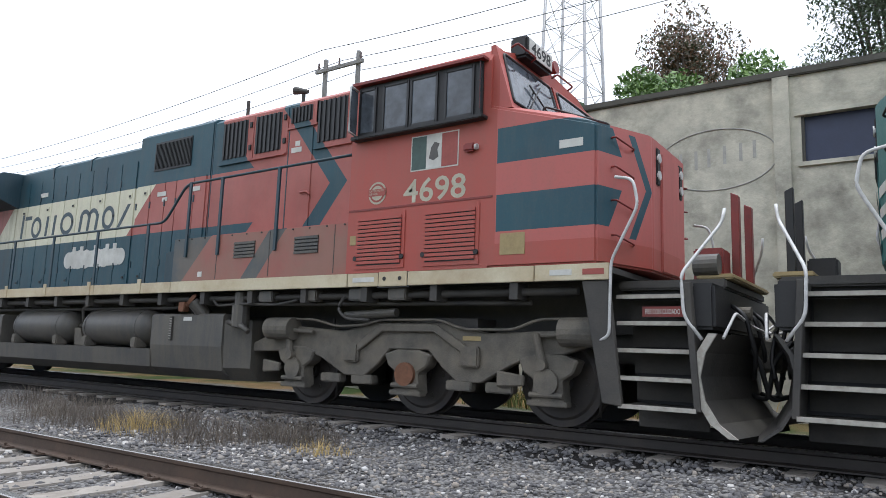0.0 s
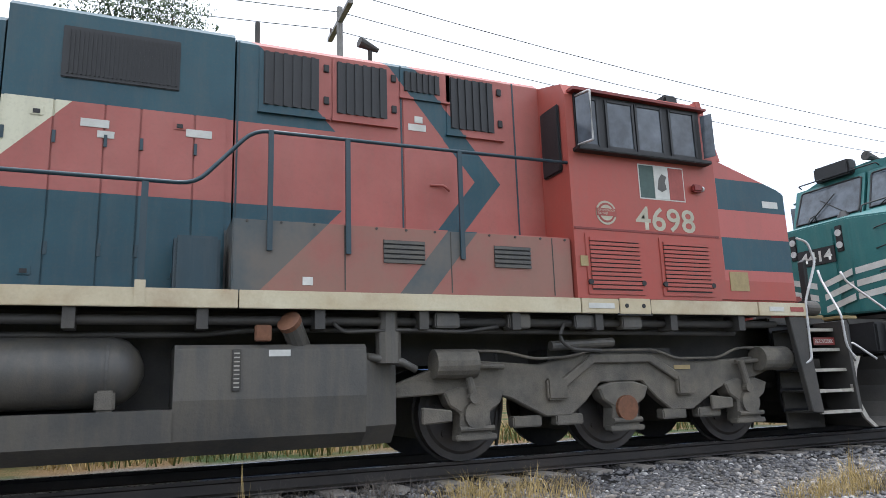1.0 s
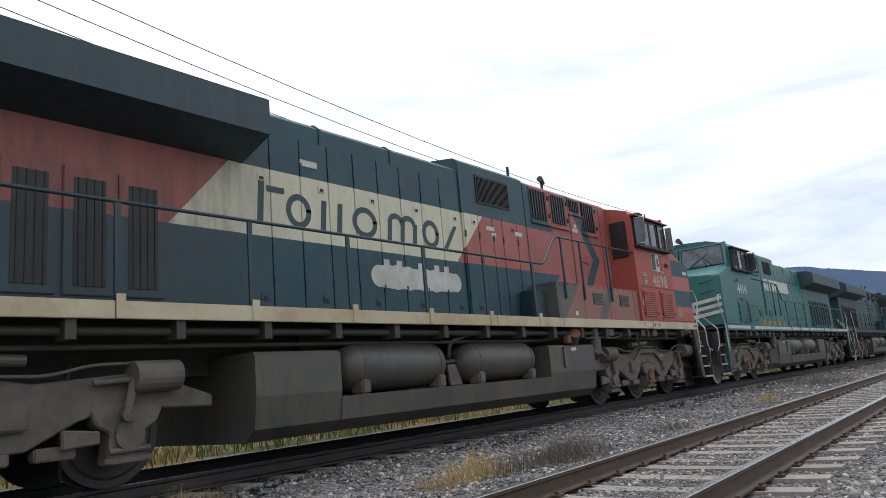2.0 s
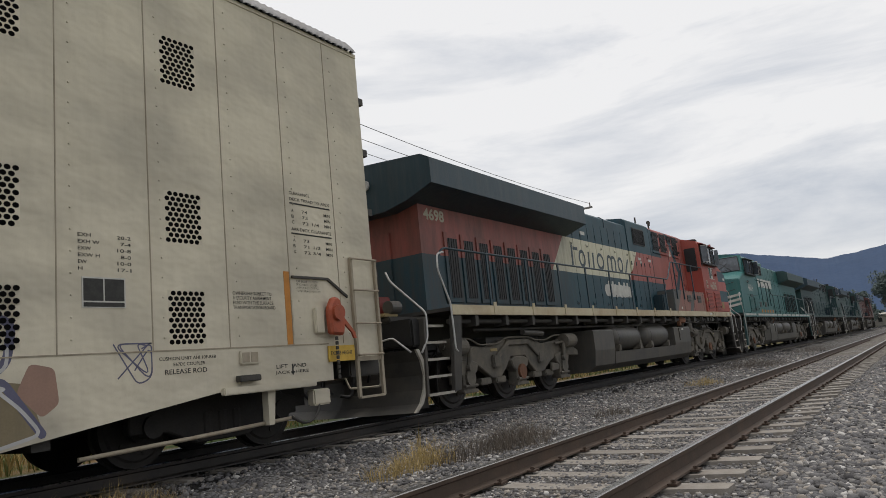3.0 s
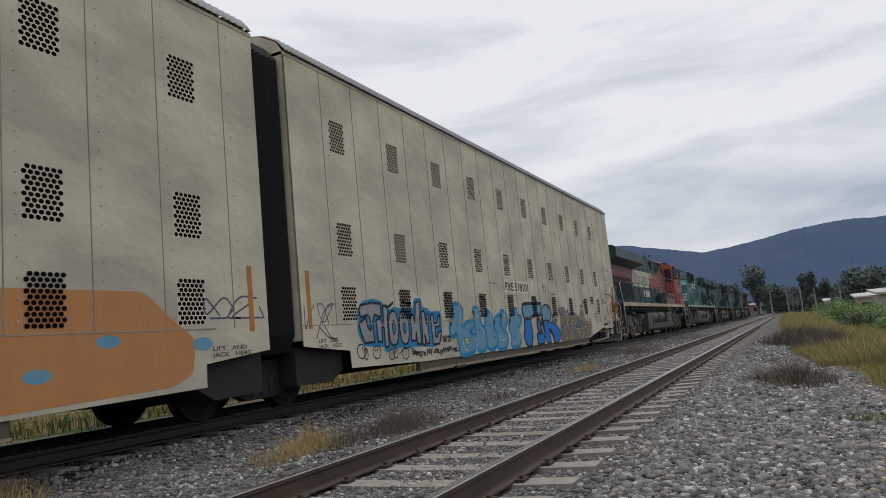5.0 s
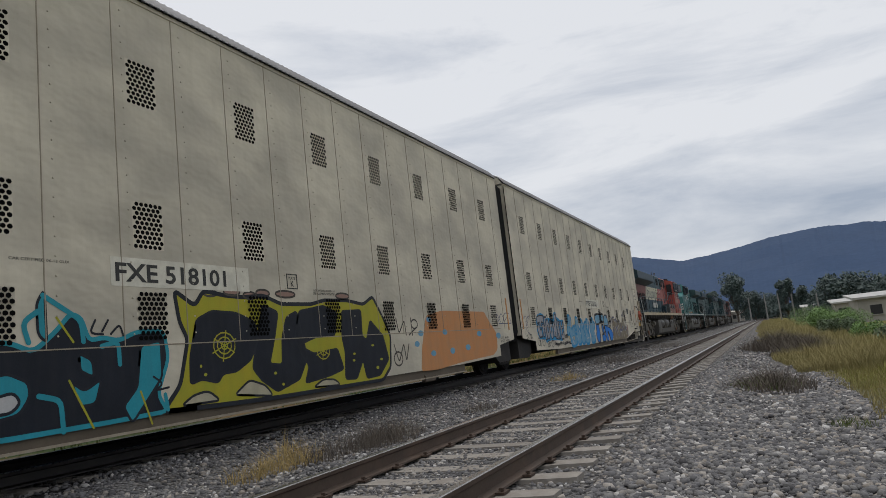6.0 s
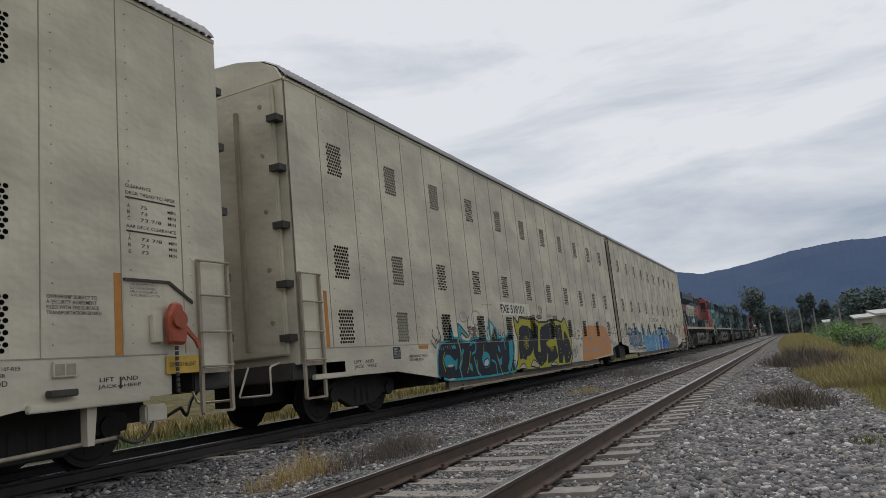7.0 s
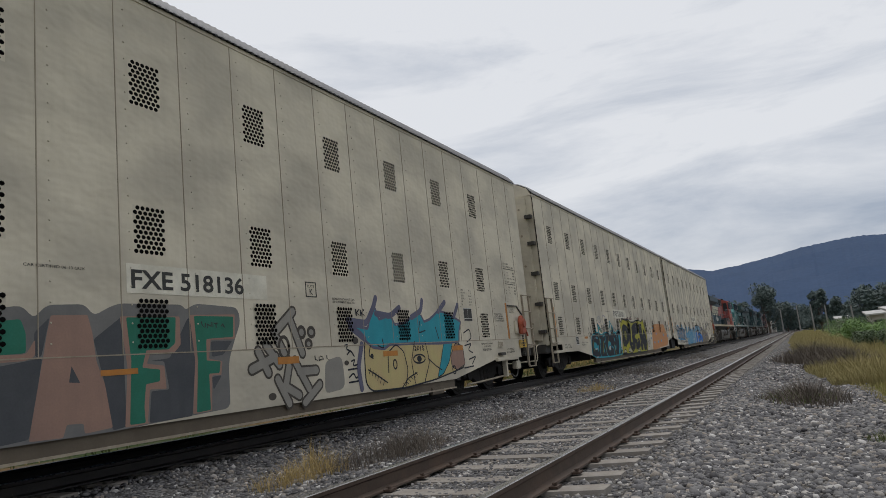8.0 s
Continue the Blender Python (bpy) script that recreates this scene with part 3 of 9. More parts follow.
def crown(centres, leaves, size, seed):
    rng = random.Random(seed)
    V, F = [], []
    for k in range(leaves):
        cx, cy, cz, r = centres[k % len(centres)]
        while True:
            p = Vector((rng.uniform(-1, 1), rng.uniform(-1, 1), rng.uniform(-1, 1)))
            if 0.25 < p.length < 1:
                break
        c = Vector((cx, cy, cz)) + p * r
        u = Vector((rng.uniform(-1, 1), rng.uniform(-1, 1), rng.uniform(-1, 1))).normalized()
        w = u.orthogonal().normalized()
        s = size * rng.uniform(0.5, 1.3)
        i = len(V)
        V += [tuple(c - u * s), tuple(c + w * s * 0.45), tuple(c + u * s), tuple(c - w * s * 0.45)]
        F.append((i, i + 1, i + 2, i + 3))
    return quads("crown", V, F)


def tree(x, y, h, spread_r, material, label, seed, leaves=2600, size=0.16, base=None, trunk_h=0.4, clumps=14):
    rng = random.Random(seed)
    z0 = ground_z(y) if base is None else base
    e = tagged(new("tree"), label, "tree", "trees")
    bm = bmesh.new()
    add_cyl(bm, (x, y, z0 - 0.1), (x + rng.uniform(-0.2, 0.2), y, z0 + h * trunk_h), 0.022 * h, 10, 0.014 * h)
    cs = []
    for k in range(clumps):
        a = rng.uniform(0, 6.283)
        q = spread_r * rng.random() ** 0.6
        cz = z0 + h * rng.uniform(trunk_h + 0.05, 0.93)
        q *= 1.15 - 0.7 * (cz - z0) / h
        c = (x + q * math.cos(a), y + q * math.sin(a), cz, spread_r * rng.uniform(0.22, 0.42))
        cs.append(c)
        add_cyl(bm, (x, y, z0 + h * trunk_h * rng.uniform(0.75, 1.0)), c[:3], 0.008 * h, 6, 0.002 * h)
    part("trunk", bm, BARK, e)
    part("crown", crown(cs, leaves, size, seed + 1), material, e)
    return e


tree(-6.0, 20.5, 11.9, 2.3, LEAF_RED, "tree with dark rusty-red foliage behind the concrete wall", 11, 17000, 0.07, clumps=30)
tree(-5.6, 17.0, 8.3, 1.7, LEAF_GREEN, "bright green leafy shrub topping the concrete wall", 12, 20000, 0.085, clumps=26)
tree(-3.4, 17.2, 8.2, 1.8, LEAF_GREEN, "bright green leafy shrub topping the concrete wall", 13, 18000, 0.085, clumps=26)
tree(-0.2, 19.5, 12.3, 3.1, LEAF_DARK, "tall dark green tree behind the concrete building", 14, 26000, 0.065, clumps=34)
tree(8.5, 34, 11.5, 3.0, LEAF_DARK, "dark green tree beyond the train", 15, 2200, 0.2)
tree(-14, 30, 13.6, 3.0, LEAF_DARK, "dark green tree beyond the train", 16, 2600, 0.2)
# far end of the line, by bearing and reach
for k, (bearing, reach, h, r, lb) in enumerate([(88.0, 210, 12.5, 5.0, "broad dark tree near the distant houses"), (86.3, 230, 9.5, 4.5, "broad dark tree near the distant houses"), (89.2, 260, 8.5, 5.5, "broad dark tree near the distant houses"), (91.4, 205, 9.8, 3.0, "tall dark cypress-like tree near the distant houses"), (92.4, 230, 8.5, 3.2, "dark tree near the distant houses"), (93.2, 260, 7.5, 4.0, "dark tree near the distant houses"),
                                                  (95.0, 150, 6.9, 5.2, "broad round-topped dark tree beside the houses"), (96.6, 160, 6.8, 5.0, "broad round-topped dark tree beside the houses"), (90.3, 300, 8.5, 6.0, "broad dark tree near the distant houses"), (84.5, 260, 9.0, 5.0, "broad dark tree near the distant houses"), (98.5, 150, 7.5, 5.0, "broad dark tree beside the houses"), (100.5, 170, 8.5, 5.0, "broad dark tree beside the houses")]):
    a = radians(bearing)
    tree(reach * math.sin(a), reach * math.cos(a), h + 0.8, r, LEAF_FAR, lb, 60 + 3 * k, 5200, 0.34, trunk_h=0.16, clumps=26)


for k in range(11):
    a = radians(84.5 + 1.45 * k)
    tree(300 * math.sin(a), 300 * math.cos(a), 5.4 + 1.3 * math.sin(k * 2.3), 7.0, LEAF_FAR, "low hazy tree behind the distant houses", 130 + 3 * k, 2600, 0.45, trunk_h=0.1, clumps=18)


def shrub(x, y, r, h, material, label, seed, leaves=3600, size=0.06):
    rng = random.Random(seed)
    cs = [(x + rng.uniform(-r, r), y + rng.uniform(-r, r), ground_z(y) + h * rng.uniform(0.2, 0.8), r * 0.45) for k in range(9)]
    e = tagged(new("shrub"), label, "shrub", "shrubs on the bank")
    bm = bmesh.new()
    for c in cs:
        add_cyl(bm, (x, y, ground_z(y) - 0.05), c[:3], 0.025, 5, 0.008)
    part("stems", bm, BARK, e)
    part("foliage", crown(cs, leaves, size, seed), material, e)


for k, (bx, by, r, h, mt) in enumerate([(46, -3.3, 1.15, 1.8, LEAF_GREEN), (40, -3.2, 0.8, 0.8, LEAF_DARK), (34, -4.0, 0.8, 0.6, LEAF_GREEN), (30, -4.6, 0.9, 0.6, LEAF_DARK), (62, -3.6, 1.3, 1.4, LEAF_GREEN), (90, -5.2, 2.0, 1.6, LEAF_DARK), (105, -5.0, 2.2, 1.8, LEAF_GREEN), (125, -5.5, 2.4, 2.0, LEAF_DARK), (75, -6.5, 1.6, 1.4, LEAF_GREEN)]):
    shrub(bx, by, r, h, mt, "leafy green shrub on the grassy bank", 300 + k)

# ---- concrete building beyond the train ----
WALL = mat("stained_concrete_render", (0.60, 0.57, 0.46), 0.9, c2=(0.36, 0.345, 0.28), scale=2.2, fine=16, dirt=(0.12, 0.115, 0.095), amount=0.8, bump=0.5, dist=0.02)
CAP = mat("mossy_concrete_cap", (0.10, 0.095, 0.08), 0.9, scale=3)
SHUTTER = mat("blue_grey_window_sheet", (0.025, 0.035, 0.075), 0.5, scale=2)
house = tagged(new("concrete_building"), "weathered concrete building with stained walls and a blue boarded window", "building")
hx0, hx1, wx0, wx1 = -26.0, 1.15, -1.9, 0.5
bm = bmesh.new()
for a, b, z0, z1 in ((hx0, wx0, -0.7, 6.2), (wx1, hx1, -0.7, 6.2), (wx0, wx1, -0.7, 4.5), (wx0, wx1, 5.4, 6.2)):
    add_box(bm, a, b, 14.0, 14.25, z0, z1)
part("front_wall", bm, WALL, house)
part("side_wall", box(0.9, 1.15, 14.25, 24, -0.7, 6.0), WALL, house)
part("back_wall", box(hx0, 1.15, 24, 24.25, -0.7, 6.0), WALL, house)
part("flat_roof", box(hx0, 0.9, 14.25, 24, 5.6, 5.8), CAP, house)
part("wall_cap", box(hx0 - 0.1, hx1 + 0.1, 13.92, 14.32, 6.2, 6.34, bevel=0.02), CAP, house)
part("side_cap", box(0.85, 1.25, 14.32, 24, 6.0, 6.14), CAP, house)
for px in (-2.22, 0.62, -7.0, -12.0):
    part("pilaster", box(px - 0.14, px + (0.5 if px > 0 else 0.14), 13.9, 14.0, -0.7, 6.2), WALL, house)
win = part("window", box(wx0, wx1, 14.12, 14.16, 4.5, 5.4), SHUTTER, house, "dark blue boarded window")
part("window_sill", box(wx0 - 0.06, wx1 + 0.06, 13.93, 14.1, 4.42, 4.5), WALL, win)
for fx in (wx0, wx1 - 0.05):
    part("window_jamb", box(fx, fx + 0.05, 14.05, 14.12, 4.5, 5.4), CAP, win)
part("window_lintel", box(wx0 - 0.1, wx1 + 0.1, 13.95, 14.0, 5.4, 5.48), WALL, win)
part("wall_lamp", cyl((0.75, 13.75, 5.35), (0.75, 13.75, 5.55), 0.1, 12, 0.16), CAP, house)
part("lamp_arm", tube([(0.75, 13.92, 5.1), (0.75, 13.75, 5.35)], 0.02, 6), CAP, house)
oval = bmesh.new()
add_tube(oval, [(-3.45 + 1.15 * math.cos(q), 13.993, 4.75 + 0.62 * math.sin(q)) for q in [j * math.pi / 20 for j in range(41)]], 0.014, 6)
part("painted_oval", oval, mat("faded_white_paint", (0.42, 0.41, 0.37), 0.9, scale=6), house, "faded painted oval")
for k, q in enumerate((-4.15, -3.85, -3.6, -3.3, -3.0, -2.75)):
    part("faded_bar", box(q, q + 0.06, 13.992, 13.997, 4.55 + 0.03 * k, 4.95 + 0.02 * k), bpy.data.materials["faded_white_paint"], house)

# ---- poles, wires and the lattice tower ----
WOOD = mat("grey_concrete_pole", (0.27, 0.26, 0.25), 0.85, scale=5)
STEEL = mat("galvanised_lattice", (0.40, 0.40, 0.41), 0.5, 0.4, scale=5)
WIRE = mat("dark_wire", (0.06, 0.06, 0.065), 0.6)
INSUL = mat("brown_insulator", (0.09, 0.05, 0.04), 0.3, scale=5)


def pole(x, y, h, arm, twin, label):
    e = tagged(new("utility_pole"), label, "utility pole", "utility poles")
    for q in ((-0.9, 0.9) if twin else (0.0,)):
        part("pole_shaft", cyl((x + q, y, ground_z(y) - 0.2), (x + q, y, h), 0.16, 12, 0.10), WOOD, e)
    if arm:
        part("crossarm", box(x - 0.08, x + 0.08, y - 1.3, y + 1.3, h - 0.55, h - 0.43), WOOD, e) if not twin else part("crossarm", box(x - 1.3, x + 1.3, y - 0.2, y - 0.1, h - 0.6, h - 0.45), WOOD, e)
        for k in (-1.15, 0.0, 1.15):
            p = (x, y + k, h - 0.43) if not twin else (x + k, y - 0.15, h - 0.45)
            part("insulator", cyl(p, (p[0], p[1], p[2] + 0.3), 0.05, 10, 0.035), INSUL, e)
    return e


pole(-19.4, 20, 12.7, True, True, "twin concrete utility pole with crossarm and insulators")
pole(5.4, 20, 12.9, True, False, "single concrete utility pole with crossarm")
pole(48.0, 20, 11.6, True, False, "single concrete utility pole with crossarm")
pole(-60.0, 20, 12.0, True, False, "single concrete utility pole with crossarm")
for k, dy in enumerate((-1.15, 0.0, 1.15)):
    st = [(-60, 11.9), (-19.4, 12.5), (5.4, 12.75), (48, 11.4)]
    pts = []
    for (a, za), (b, zb) in zip(st, st[1:]):
        for j in range(12):
            t = j / 12
            pts.append((a + (b - a) * t, 20 + dy, za + (zb - za) * t - 0.7 * 4 * t * (1 - t) * (b - a) / 40))
    pts.append((48, 20 + dy, 11.4))
    tagged(part("power_line", tube(pts, 0.015, 5), WIRE), "thin dark overhead power line", "power line", "power lines")
tw = tagged(new("lattice_tower"), "tall galvanised steel lattice tower", "tower")
tx, ty0, tz = -27.0, 60.0, 46.0
legs = []
for a, b in ((-1, -1), (1, -1), (1, 1), (-1, 1)):
    p0, p1 = Vector((tx + a * 3.0, ty0 + b * 3.0, -0.6)), Vector((tx + a * 1.7, ty0 + b * 1.7, tz))
    legs.append((p0, p1))
    part("tower_leg", tube([p0, p1], 0.16, 6), STEEL, tw)
for k in range(14):
    bm = bmesh.new()
    for i in range(4):
        (a0, a1), (b0, b1) = legs[i], legs[(i + 1) % 4]
        add_tube(bm, [a0.lerp(a1, k / 14), b0.lerp(b1, (k + 1) / 14)], 0.04, 4)
        add_tube(bm, [b0.lerp(b1, k / 14), a0.lerp(a1, (k + 1) / 14)], 0.04, 4)
        add_tube(bm, [a0.lerp(a1, k / 14), b0.lerp(b1, k / 14)], 0.04, 4)
    part("tower_bracing", bm, STEEL, tw)

# ---- distant houses and street poles ----
PLASTER = mat("pale_plaster", (0.40, 0.38, 0.34), 0.9, scale=0.6, dirt=(0.3, 0.27, 0.22), amount=0.5)
ROOFING = mat("pale_sheet_roof", (0.45, 0.44, 0.42), 0.6, scale=0.6)
TILE = mat("brown_roof", (0.16, 0.10, 0.08), 0.8, scale=0.8)


def small_house(bearing, reach, w, d, h, roof, label):
    a = radians(bearing)
    x, y = reach * math.sin(a), reach * math.cos(a)
    e = tagged(new("house"), label, "house", "distant houses")
    z = ground_z(y) - 0.1
    part("wall", box(x, x + d, y - w / 2, y + w / 2, z, z + h), PLASTER, e)
    part("roof", prism([(x - 0.4, z + h), (x + d + 0.4, z + h + 0.5), (x + d + 0.4, z + h + 0.7), (x - 0.4, z + h + 0.2)], y - w / 2 - 0.4, y + w / 2 + 0.4), roof, e)
    for k in range(2):
        q = y - w / 2 + w * (0.28 + 0.42 * k)
        wd = part("window", box(x - 0.05, x + 0.02, q - 0.5, q + 0.5, z + h * 0.4, z + h * 0.75), GRILL, e)
        part("sill", box(x - 0.12, x, q - 0.6, q + 0.6, z + h * 0.37, z + h * 0.4), PLASTER, wd)


for bearing, reach, w, d, h, rf, lb in ((93.2, 150, 4, 6, 2.6, ROOFING, "low pale house with a sheet roof"), (95.2, 110, 3, 6, 2.6, ROOFING, "low pale house with a light sheet roof"), (86.6, 260, 5, 8, 3.0, TILE, "low distant house with a brown roof"), (88.0, 280, 4, 8, 3.0, ROOFING, "white distant house by the road"), (94.2, 230, 4, 8, 3.0, ROOFING, "white distant house by the road"), (93.8, 190, 4, 7, 2.4, TILE, "low distant house with a brown roof"), (97.6, 80, 5, 8, 2.6, ROOFING, "low pale house with a light sheet roof"), (87.5, 235, 5, 8, 3.2, PLASTER, "white distant house by the road")):
    small_house(bearing, reach, w, d, h, rf, lb)
for bearing, reach, h in ((88.9, 170, 6.6), (90.0, 190, 7.6), (90.9, 160, 6.6), (91.8, 150, 6.0), (92.6, 240, 7.0), (93.4, 130, 5.0)):
    a = radians(bearing)
    pole(reach * math.sin(a), reach * math.cos(a), h - 1.6, False, False, "thin far utility pole by the houses")

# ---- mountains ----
# distance haze is painted into the ridge's blue base colour
HILL = mat("forest_with_painted_haze", (0.021, 0.051, 0.115), 0.95, c2=(0.017, 0.043, 0.100), scale=0.012, fine=0.08, bump=0)
ridge = [(-180, 4), (-120, 5), (-60, 6), (-30, 9), (-5, 11), (12, 13.2), (19, 14.4), (23.5, 15.5), (26, 16.5), (28.5, 15.4), (34, 12.5), (42, 8.0), (52, 5.2), (64, 5.6), (74, 6.7), (79, 6.3), (82.3, 5.55), (84.4, 5.05), (86.5, 5.1), (89, 5.45), (91.2, 5.8), (94, 5.97), (97, 5.8), (103, 5.2), (115, 4), (140, 4.5), (180, 4)]


def ridge_at(b):
    for (a, ea), (c, ec) in zip(ridge, ridge[1:]):
        if a <= b <= c:
            return ea + (ec - ea) * (b - a) / (c - a)
    return 4


mv, mf = [], []
cols = 2160
for i in range(cols + 1):
    b = -180 + 360 * i / cols
    e = ridge_at(b) + 0.10 * noise.noise((b * 0.9, 0, 3)) + 0.05 * noise.noise((b * 4.5, 0, 9)) + 0.035 * noise.noise((b * 17, 0, 4))
    for j in range(7):
        t = j / 6
        d = 1500 + 700 * t + 14 * noise.noise((b * 0.3, t * 4, 1))
        h = math.tan(radians(e)) * 2200 * t ** 0.9
        mv.append((d * math.sin(radians(b)), d * math.cos(radians(b)), h - 3 + 5 * math.sin(t * 3.1) * noise.noise((b * 0.4, t * 5, 2))))
for i in range(cols):
    for j in range(6):
        a = i * 7 + j
        mf.append((a, a + 7, a + 8, a + 1))
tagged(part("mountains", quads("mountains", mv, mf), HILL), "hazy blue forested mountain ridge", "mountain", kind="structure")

# ---- locomotives ----
WHEELS = []         # (wheelset, its centre, radius), for the turning


def wheelset(parent, x, r, half, material=None):
    """An axle with two flanged wheels, centred on its axle."""
    bm = bmesh.new()
    add_cyl(bm, (0, -half, 0), (0, half, 0), 0.09, 12)
    for s in (-1, 1):
        y = s * 0.7525
        add_cyl(bm, (0, y - 0.065, 0), (0, y + 0.065, 0), r, 40)
        add_cyl(bm, (0, y - s * 0.065, 0), (0, y - s * 0.09, 0), r + 0.028, 40)
        add_cyl(bm, (0, y + s * 0.065, 0), (0, y + s * 0.085, 0), r * 0.86, 32, r * 0.80) if s > 0 else add_cyl(bm, (0, y - 0.085, 0), (0, y - 0.065, 0), r * 0.80, 32, r * 0.86)
        add_cyl(bm, (0, y + s * 0.06, 0), (0, y + s * 0.17, 0), 0.15, 16)
        for k in range(6):
            a = k * math.pi / 3
            add_cyl(bm, (0.3 * math.cos(a) * r / 0.5, y + s * 0.08, 0.3 * math.sin(a) * r / 0.5), (0.3 * math.cos(a) * r / 0.5, y + s * 0.097, 0.3 * math.sin(a) * r / 0.5), 0.035, 8)
    ob = part("wheelset", bm, material or TREAD, parent)
    ob.matrix_basis = pose(x, 0, r)
    WHEELS.append((ob, x, r))
    return ob


def loco_truck(e, axles, face):
    """A three-axle truck; face is +1 where its brake gear points forward."""
    xm = axles[1]
    X = lambda d: xm + face * d
    for a in axles:
        wheelset(e, a, 0.51, 1.0)
    outline = [(-2.9, 0.70), (-2.9, 0.82), (-2.45, 0.98), (-2.0, 1.08), (-1.1, 1.02), (-0.55, 1.14), (0.55, 1.14), (1.1, 1.02), (2.0, 1.06), (2.4, 1.10), (2.45, 0.92), (2.1, 0.80),
               (1.75, 0.78), (1.45, 0.66), (1.05, 0.44), (0.72, 0.44), (0.5, 0.60), (0.3, 0.80), (-0.3, 0.80), (-0.5, 0.60), (-0.72, 0.44), (-1.05, 0.44), (-1.5, 0.66), (-1.9, 0.76), (-2.4, 0.72)]
    pts = [(X(a), b) for a, b in outline]
    for s in (-1, 1):
        y0, y1 = s * 1.03, s * 1.16
        part("side_frame", prism(pts, y0, y1, 0.015), TRUCK, e)
        rib = [(X(a), b) for a, b in [(-0.95, 0.66), (-0.4, 1.02), (0.4, 1.02), (0.95, 0.70), (0.95, 0.82), (0.42, 1.12), (-0.42, 1.12), (-0.95, 0.78)]]
        part("frame_rib", prism(rib, s * 1.155, s * 1.215, 0.012), TRUCK, e)
        for d in (-0.92, 0.92):
            part("rib_socket", box(X(d) - 0.13, X(d) + 0.13, s * 1.19 - 0.04, s * 1.19 + 0.04, 0.62, 0.86, bevel=0.02), TRUCK, e)
        part("top_pipe", tube(bend([(X(-2.35), s * 1.2, 1.0), (X(-2.3), s * 1.2, 1.18), (X(-1.6), s * 1.2, 1.17), (X(-1.2), s * 1.2, 1.08), (X(-0.7), s * 1.2, 1.10), (X(-0.45), s * 1.2, 1.17),
                                   (X(0.5), s * 1.2, 1.17), (X(0.8), s * 1.2, 1.06), (X(1.5), s * 1.2, 1.06), (X(1.8), s * 1.2, 1.18), (X(2.5), s * 1.2, 1.19), (X(2.65), s * 1.2, 1.0)]), 0.018, 6), TRUCK, e)
        for a in axles:
            part("journal_box", prism([(a - 0.36, 0.74), (a - 0.30, 0.60), (a - 0.17, 0.52), (a - 0.2, 0.26), (a + 0.2, 0.26), (a + 0.17, 0.52), (a + 0.30, 0.60), (a + 0.36, 0.74), (a + 0.16, 0.80), (a - 0.16, 0.80)], s * 0.98, s * 1.2, 0.02), TRUCK, e)
            part("axle_cap", cyl((a, s * 1.18, 0.50), (a, s * 1.25, 0.50), 0.145, 16), RUSTY if a == xm else TRUCK, e, "rust-brown axle cap")
            part("box_shelf", box(a - 0.24, a + 0.24, s * 1.15 - 0.07, s * 1.15 + 0.07, 0.24, 0.30, bevel=0.01), TRUCK, e)
            part("box_bolt", cyl((a - 0.2, s * 1.22, 0.36), (a + 0.2, s * 1.22, 0.36), 0.03, 8), TRUCK, e)
        for d in (-2.2, 2.35):
            part("brake_cylinder", cyl((X(d) - 0.24, s * 1.24, 1.04), (X(d) + 0.24, s * 1.24, 1.04), 0.155, 18), TRUCK, e)
            part("brake_rod", cyl((X(d) - 0.6 * (1 if d > 0 else -1) * face, s * 1.22, 1.0), (X(d), s * 1.24, 1.03), 0.028, 8), TRUCK, e)
        for a, d in ((axles[0], -0.04), (axles[2], -0.04)):
            part("damper", cyl((a + d, s * 1.25, 0.70), (a + d - face * 0.08, s * 1.25, 1.02), 0.045, 10), TRUCK, e)
            part("damper_eye", cyl((a + d, s * 1.21, 0.68), (a + d, s * 1.29, 0.68), 0.06, 12), TRUCK, e)
            part("sand_pipe", tube(bend([(a + face * 0.42, s * 0.9, 1.2), (a + face * 0.5, s * 0.85, 0.6), (a + face * 0.44, s * 0.78, 0.14)], 0.1), 0.02, 6), GRIME, e)
            part("brake_hanger", prism([(a - 0.62, 0.42), (a - 0.28, 0.44), (a - 0.28, 0.56), (a - 0.62, 0.60)], s * 1.17, s * 1.23, 0.015), TRUCK, e)
        for d in (-1.3, -0.75, 0.75, 1.3):
            part("frame_pocket", box(X(d) - 0.18, X(d) + 0.18, s * 1.1 - 0.07, s * 1.1 + 0.07, 0.34, 0.46, bevel=0.015), TRUCK, e)
        part("swing_damper", cyl((X(-1.0), s * 1.24, 1.22), (X(-0.15), s * 1.24, 1.26), 0.055, 12), TANK, e)
        part("truck_marking", box(X(0.8), X(1.05), s * 1.166 - 0.004, s * 1.166 + 0.004, 0.93, 0.98), PLATE, e)
    part("bolster", box(xm - 0.9, xm + 0.9, -1.0, 1.0, 0.75, 1.2), GRIME, e)
    for a in axles:
        part("traction_motor", box(a - face * 0.1 - 0.35, a - face * 0.1 + 0.35, -0.6, 0.6, 0.24, 0.86, bevel=0.06), GRIME, e)


